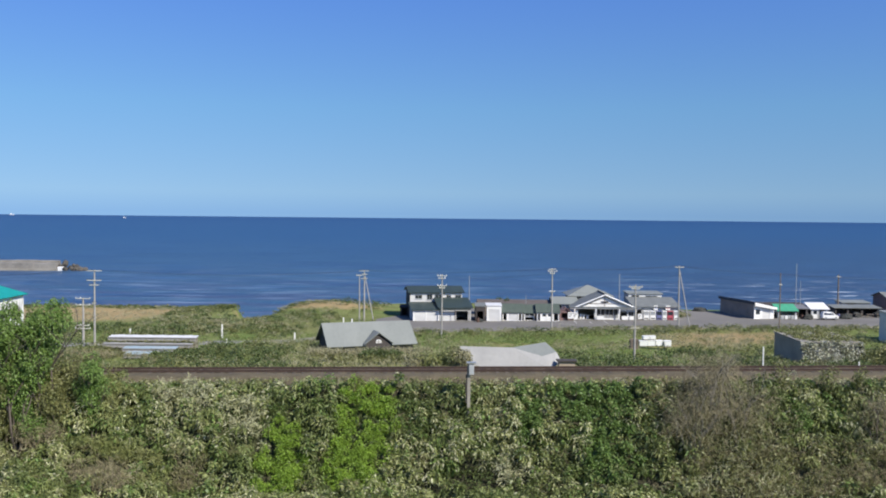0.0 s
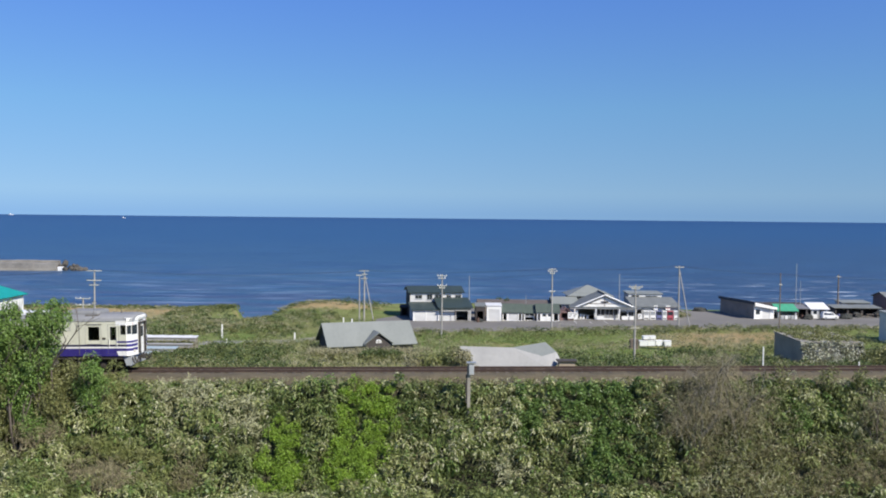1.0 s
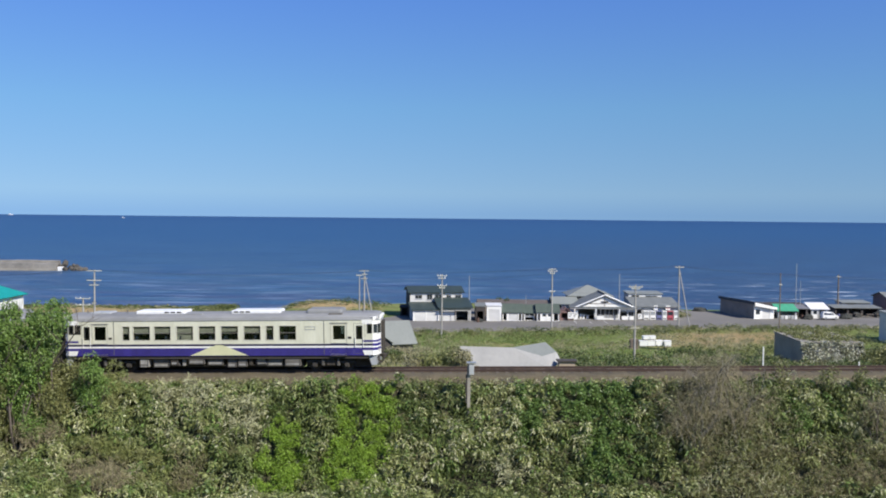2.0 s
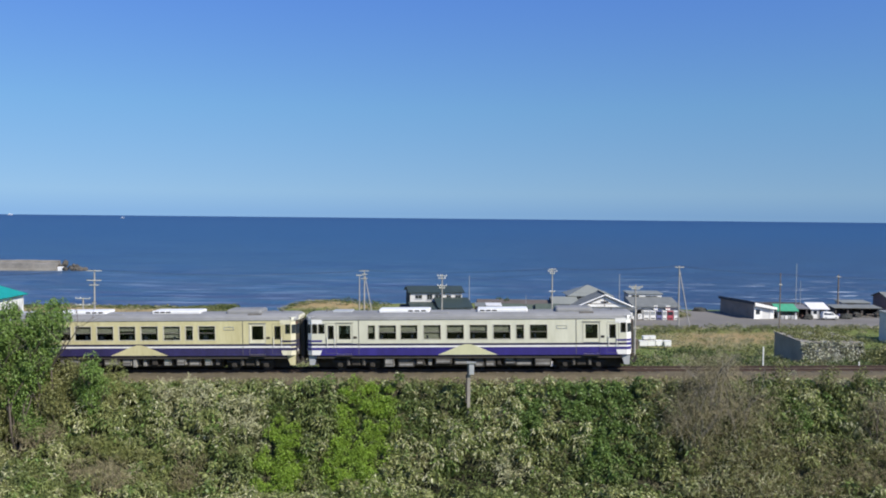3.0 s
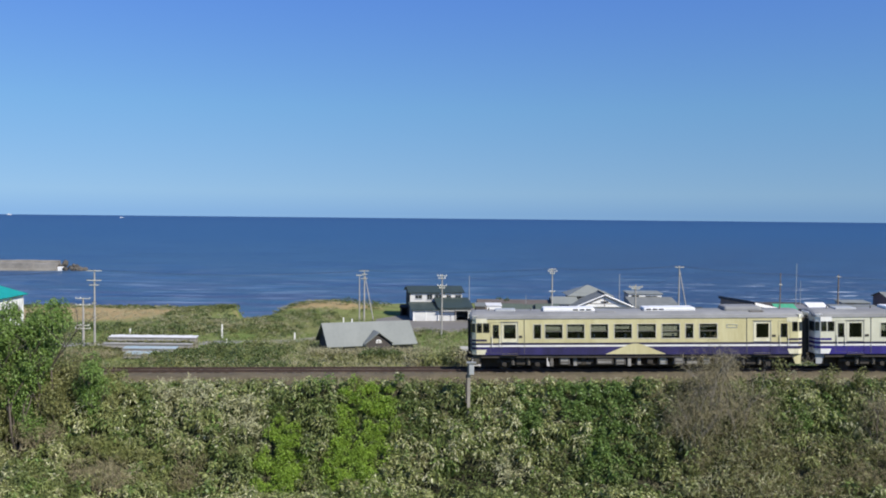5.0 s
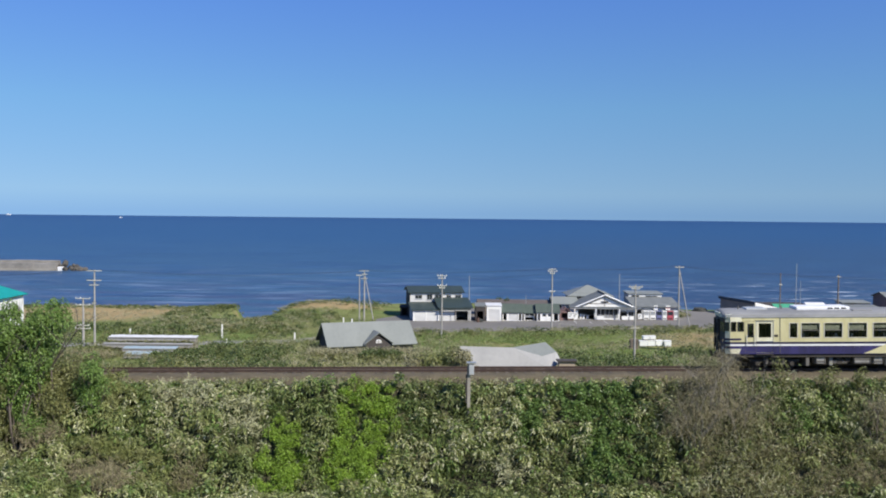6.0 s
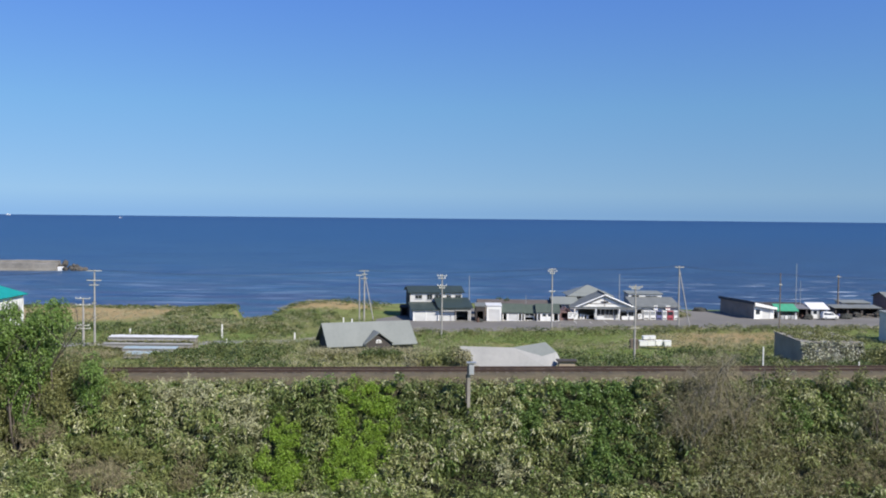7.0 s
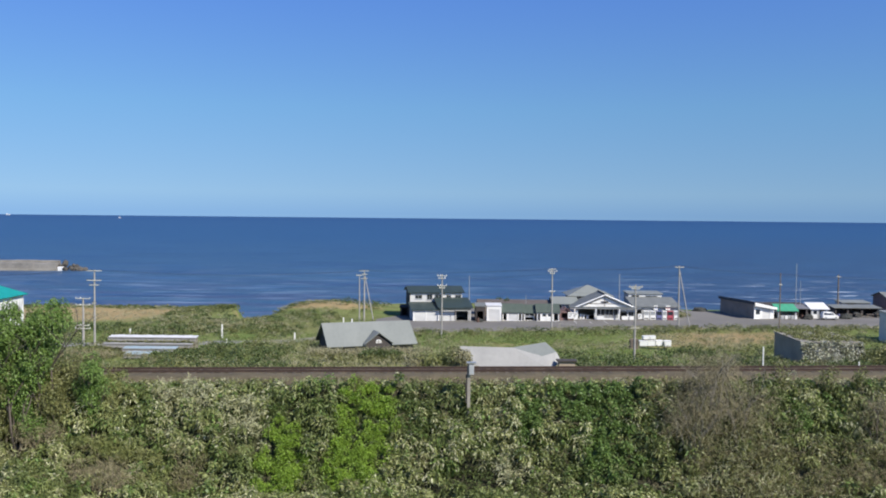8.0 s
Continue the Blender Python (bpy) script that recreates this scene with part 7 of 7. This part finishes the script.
for k, mm in enumerate(("bush", "weed")):
    foliage("headland_scrub", mm, ("dark green scrub on the headland by the cove", "olive weeds on the headland by the cove")[k], "meadow plants", np.stack([bx, by, ground_z(bx, by) + 0.15], -1)[k::2], np.tile((1.0, 0.8, 0.42), (65, 1)) * RNG.uniform(0.5, 1.2, (65, 1)), 60, 0.32, (0.2, 0.1)[k])
bx, by = RNG.uniform(34, 46, 60), RNG.uniform(110, 124, 60)
foliage("field_bush", "bush", "dark green bushes in the dry meadow", "meadow plants", np.stack([bx, by, ground_z(bx, by) + 0.5], -1), np.tile((0.9, 0.7, 0.8), (60, 1)) * RNG.uniform(0.6, 1.2, (60, 1)), 80, 0.28, 0.16)

# reeds close before the barn, scrub along the seaward edge
rx = RNG.uniform(-18, -1.5, 170)
ry = 119.5 + RNG.uniform(0, 3.4, 170) + np.clip(rx + 12, 0, 12) * 0.22
foliage("barn_reeds", "reed", "pale reeds before the barn wall", "meadow plants", np.stack([rx, ry, ground_z(rx, ry) + 0.65], -1), np.tile((0.55, 0.5, 0.8), (170, 1)), 40, 0.7, 0.05, droop=-0.7)
rx = RNG.uniform(-18, 2, 60)
ry = RNG.uniform(117, 121, 60)
foliage("barn_scrub", "weed", "green scrub before the barn", "meadow plants", np.stack([rx, ry, ground_z(rx, ry) + 0.6], -1), np.tile((0.8, 0.6, 0.7), (60, 1)), 60, 0.3, 0.16)
rx = RNG.uniform(-112, -20, 420)
ry = coast(rx) - 4.5 + RNG.normal(0, 2.2, 420)
foliage("shore_scrub", "bush", "green scrub along the top of the shore", "meadow plants", np.stack([rx, ry, ground_z(rx, ry) + 0.05], -1), np.tile((0.9, 0.6, 0.16), (420, 1)) * RNG.uniform(0.5, 1.4, (420, 1)), 40, 0.35, 0.2)
rx, ry = RNG.uniform(-56, -20, 300), RNG.uniform(150, 186, 300)
ry = np.where(IN_COVE(rx, ry), ry - 18, ry)
for k, mm in enumerate(("bush", "weed", "reed")):
    foliage("hollow_scrub", mm, ("dark green scrub in the hollow behind the lane", "green weeds in the hollow behind the lane", "pale grass in the hollow behind the lane")[k], "meadow plants",
            np.stack([rx, ry, ground_z(rx, ry) + 0.35], -1)[k::3], np.tile((1.1, 0.9, 0.6), (100, 1)) * RNG.uniform(0.5, 1.2, (100, 1)), 60, (0.35, 0.35, 0.6)[k], (0.22, 0.14, 0.06)[k], droop=(0.2, 0.0, -0.6)[k])
rx, ry = RNG.uniform(-50, -33, 70), RNG.uniform(113, 119.5, 70)
rx[:20], ry[:20] = RNG.uniform(-49, -44.2, 20), RNG.uniform(120, 126.5, 20)
rx[20:44], ry[20:44] = RNG.uniform(-36.6, -33.0, 24), RNG.uniform(119, 127, 24)
bx, by = RNG.uniform(-72, -40, 90), RNG.uniform(150, 163, 90)
foliage("field_hedge", "bush", "green scrub between the dry field and the lane", "meadow plants", np.stack([bx, by, ground_z(bx, by) + 0.3], -1), np.tile((1.2, 0.8, 0.6), (90, 1)) * RNG.uniform(0.5, 1.2, (90, 1)), 60, 0.35, 0.2)
rx, ry = (v[(rx < -44.2) | (rx > -37.2)] for v in (rx, ry))
foliage("shed_scrub", "weed", "green weeds before the low sheds", "meadow plants", np.stack([rx, ry, ground_z(rx, ry) + 0.3], -1), np.tile((0.9, 0.6, 0.75), (len(rx), 1)), 60, 0.3, 0.14)
# weeds grown up through the gaps between the low sheds
rx = RNG.uniform(-47.6, -34.5, 120)
ry = RNG.choice((127.2, 125.2, 123.3), 120)
foliage("shed_weeds", "weed", "weeds grown up between the low sheds", "meadow plants", np.stack([rx, ry, np.interp(ry, [123.3, 125.2, 127.2], [5.15, 5.6, 6.2])], -1), np.tile((0.5, 0.12, 0.5), (120, 1)), 44, 0.25, 0.10)
rx, ry = RNG.uniform(-47.6, -34.5, 46), RNG.uniform(120.2, 121.3, 46)
foliage("shed_grass", "reed", "pale grass before the low sheds", "meadow plants", np.stack([rx, ry, ground_z(rx, ry) + 0.3], -1), np.tile((0.4, 0.3, 0.6), (46, 1)), 40, 0.5, 0.045, droop=-0.7)

# taller grass along the forecourt's edge, brush by the sheds and reeds beside the cottage
rx = RNG.uniform(-8, 92, 520)
ry = np.interp(rx, [-13, 0, 30, 60, 100, 140], [161, 159, 166, 170, 172, 172]) - 0.8 - RNG.random(520) ** 1.6 * 9
for k, (mm, nm, lb) in enumerate((("weed", "roadside_weeds", "green weeds along the forecourt's edge"), ("reed", "roadside_grass", "pale grass along the forecourt's edge"), ("bush", "roadside_bush", "low bushes along the forecourt's edge"), ("weed", "roadside_tufts", "green grass tufts along the forecourt's edge"))):
    foliage(nm, mm, lb, "meadow plants", np.stack([rx, ry, ground_z(rx, ry) + 0.25], -1)[k::4], np.tile((0.75, 0.6, 0.5), (130, 1)) * RNG.uniform(0.5, 1.4, (130, 1)), 46, (0.4, 0.55, 0.32, 0.4)[k], (0.09, 0.05, 0.18, 0.07)[k], droop=(-0.3, -0.6, 0.1, -0.4)[k])
rx, ry = RNG.uniform(-52, -43.5, 46), RNG.uniform(112, 119, 46)
foliage("shed_brush", "twig", "grey-brown brush beside the low sheds", "meadow plants", np.stack([rx, ry, ground_z(rx, ry) + 0.7], -1), np.tile((0.9, 0.7, 1.0), (46, 1)), 90, 0.6, 0.03, droop=-0.5)
rx, ry = RNG.uniform(-1.5, 3.4, 70), RNG.uniform(87, 92.3, 70)
foliage("cottage_reeds", "reed", "pale reeds beside the cottage", "meadow plants", np.stack([rx, ry, ground_z(rx, ry) + 1.2], -1), np.tile((0.5, 0.5, 1.5), (70, 1)), 60, 0.7, 0.045, droop=-0.8)

# creeper over the front of the block store
cx = RNG.uniform(48.0, 55.8, 150)
cz = RNG.uniform(5.6, 8.4, 150)
foliage("wall_creeper", "flower", "pale flowering creeper on the block store", "creeper", np.stack([cx, np.full(150, 119.35), cz], -1), np.tile((0.5, 0.22, 0.4), (150, 1)), 34, 0.26, 0.16)
cx, cy = RNG.uniform(48.0, 56.5, 110), RNG.uniform(119.4, 129, 110)
foliage("roof_creeper", "weed", "green creeper over the block store's roof", "creeper", np.stack([cx, cy, np.full(110, 8.65)], -1), np.tile((0.6, 0.6, 0.12), (110, 1)), 22, 0.28, 0.18)

# scrub on the strip of land behind the shop, thicket at the end of the low sheds
rx, ry = RNG.uniform(44, 51, 150), RNG.uniform(186, 198, 150)
for k, mm in enumerate(("bush", "reed")):
    foliage("shore_thicket", mm, ("dark green scrub behind the shop", "pale dry grass behind the shop")[k], "meadow plants", np.stack([rx, ry, ground_z(rx, ry) + 0.2], -1)[k::2], np.tile((1.0, 0.7, 0.4), (75, 1)) * RNG.uniform(0.5, 1.3, (75, 1)), 60, (0.35, 0.6)[k], (0.2, 0.05)[k], droop=(0.2, -0.5)[k])
rx, ry = RNG.uniform(-38.5, -32.5, 50), RNG.uniform(117, 126.5, 50)
foliage("shed_thicket", "bush", "green bushes at the end of the low sheds", "meadow plants", np.stack([rx, ry, ground_z(rx, ry) + 0.75], -1)[(rx > -36.2) | (ry < 120)], np.tile((0.8, 0.6, 0.75), (50, 1))[(rx > -36.2) | (ry < 120)], 60, 0.3, 0.16)

# budding olive leaves scattered through the bare shrubs by the track
rx, rd = RNG.normal(16.3, 2.0, 150), RNG.uniform(-10.5, -5.0, 150)
ry = TRACK_Y + TRACK_S * rx + rd
foliage("budding_leaves", "weed", "sparse olive leaves among the bare brushwood", "undergrowth", np.stack([rx, ry, ground_z(rx, ry) + RNG.uniform(0.6, 1.8, 150)], -1), np.tile((0.5, 0.4, 0.5), (150, 1)), 26, 0.16, 0.07)
foliage("pale_twigs", "straw", "sparse pale twigs among the bare brushwood", "undergrowth", np.stack([rx, ry, ground_z(rx, ry) + RNG.uniform(0.4, 1.5, 150)], -1), np.tile((0.5, 0.4, 0.5), (150, 1)), 12, 0.5, 0.03, droop=-0.5)

# bushes before the barn's dormer
rx, ry = RNG.uniform(-10.2, -5.4, 26), RNG.uniform(118.4, 120.6, 26)
foliage("barn_bush", "bush", "green bushes before the barn's dormer", "meadow plants", np.stack([rx, ry, ground_z(rx, ry) + RNG.uniform(0.5, 1.5, 26)], -1), np.tile((0.7, 0.5, 0.6), (26, 1)), 60, 0.28, 0.16)


# ---------------------------------------------------------------- what moves
def train_x(t):
    """Where the leading railcar's middle stands along the track."""
    d = t - 3.5
    return 9.73 + 15.953 * d - 0.0351 * d * d


def motions():
    times = [k * 0.25 for k in range(33)]
    for car, behind in ((front_car, 0.0), (rear_car, 21.3)):
        walk(car, [(t, TRACK @ pose((train_x(t) - behind) * 1.0018, 0, 0)) for t in times])
    for sets, behind in ((front_sets, 0), (rear_sets, 21.3)):
        for ws, x in sets:
            walk(ws, [(k / FPS, pose(x, 0, 0.43, 0, math.degrees(train_x(k / FPS) / 0.43) % 360, 0)) for k in range(241)])
    walk(near_boat, [(0.0, pose(-1075, 3050, 0)), (8.0, pose(-1091, 3050, 0))])
    walk(far_boat, [(0.0, pose(-1980, 4150, 0)), (8.0, pose(-1998, 4150, 0))])


motions()
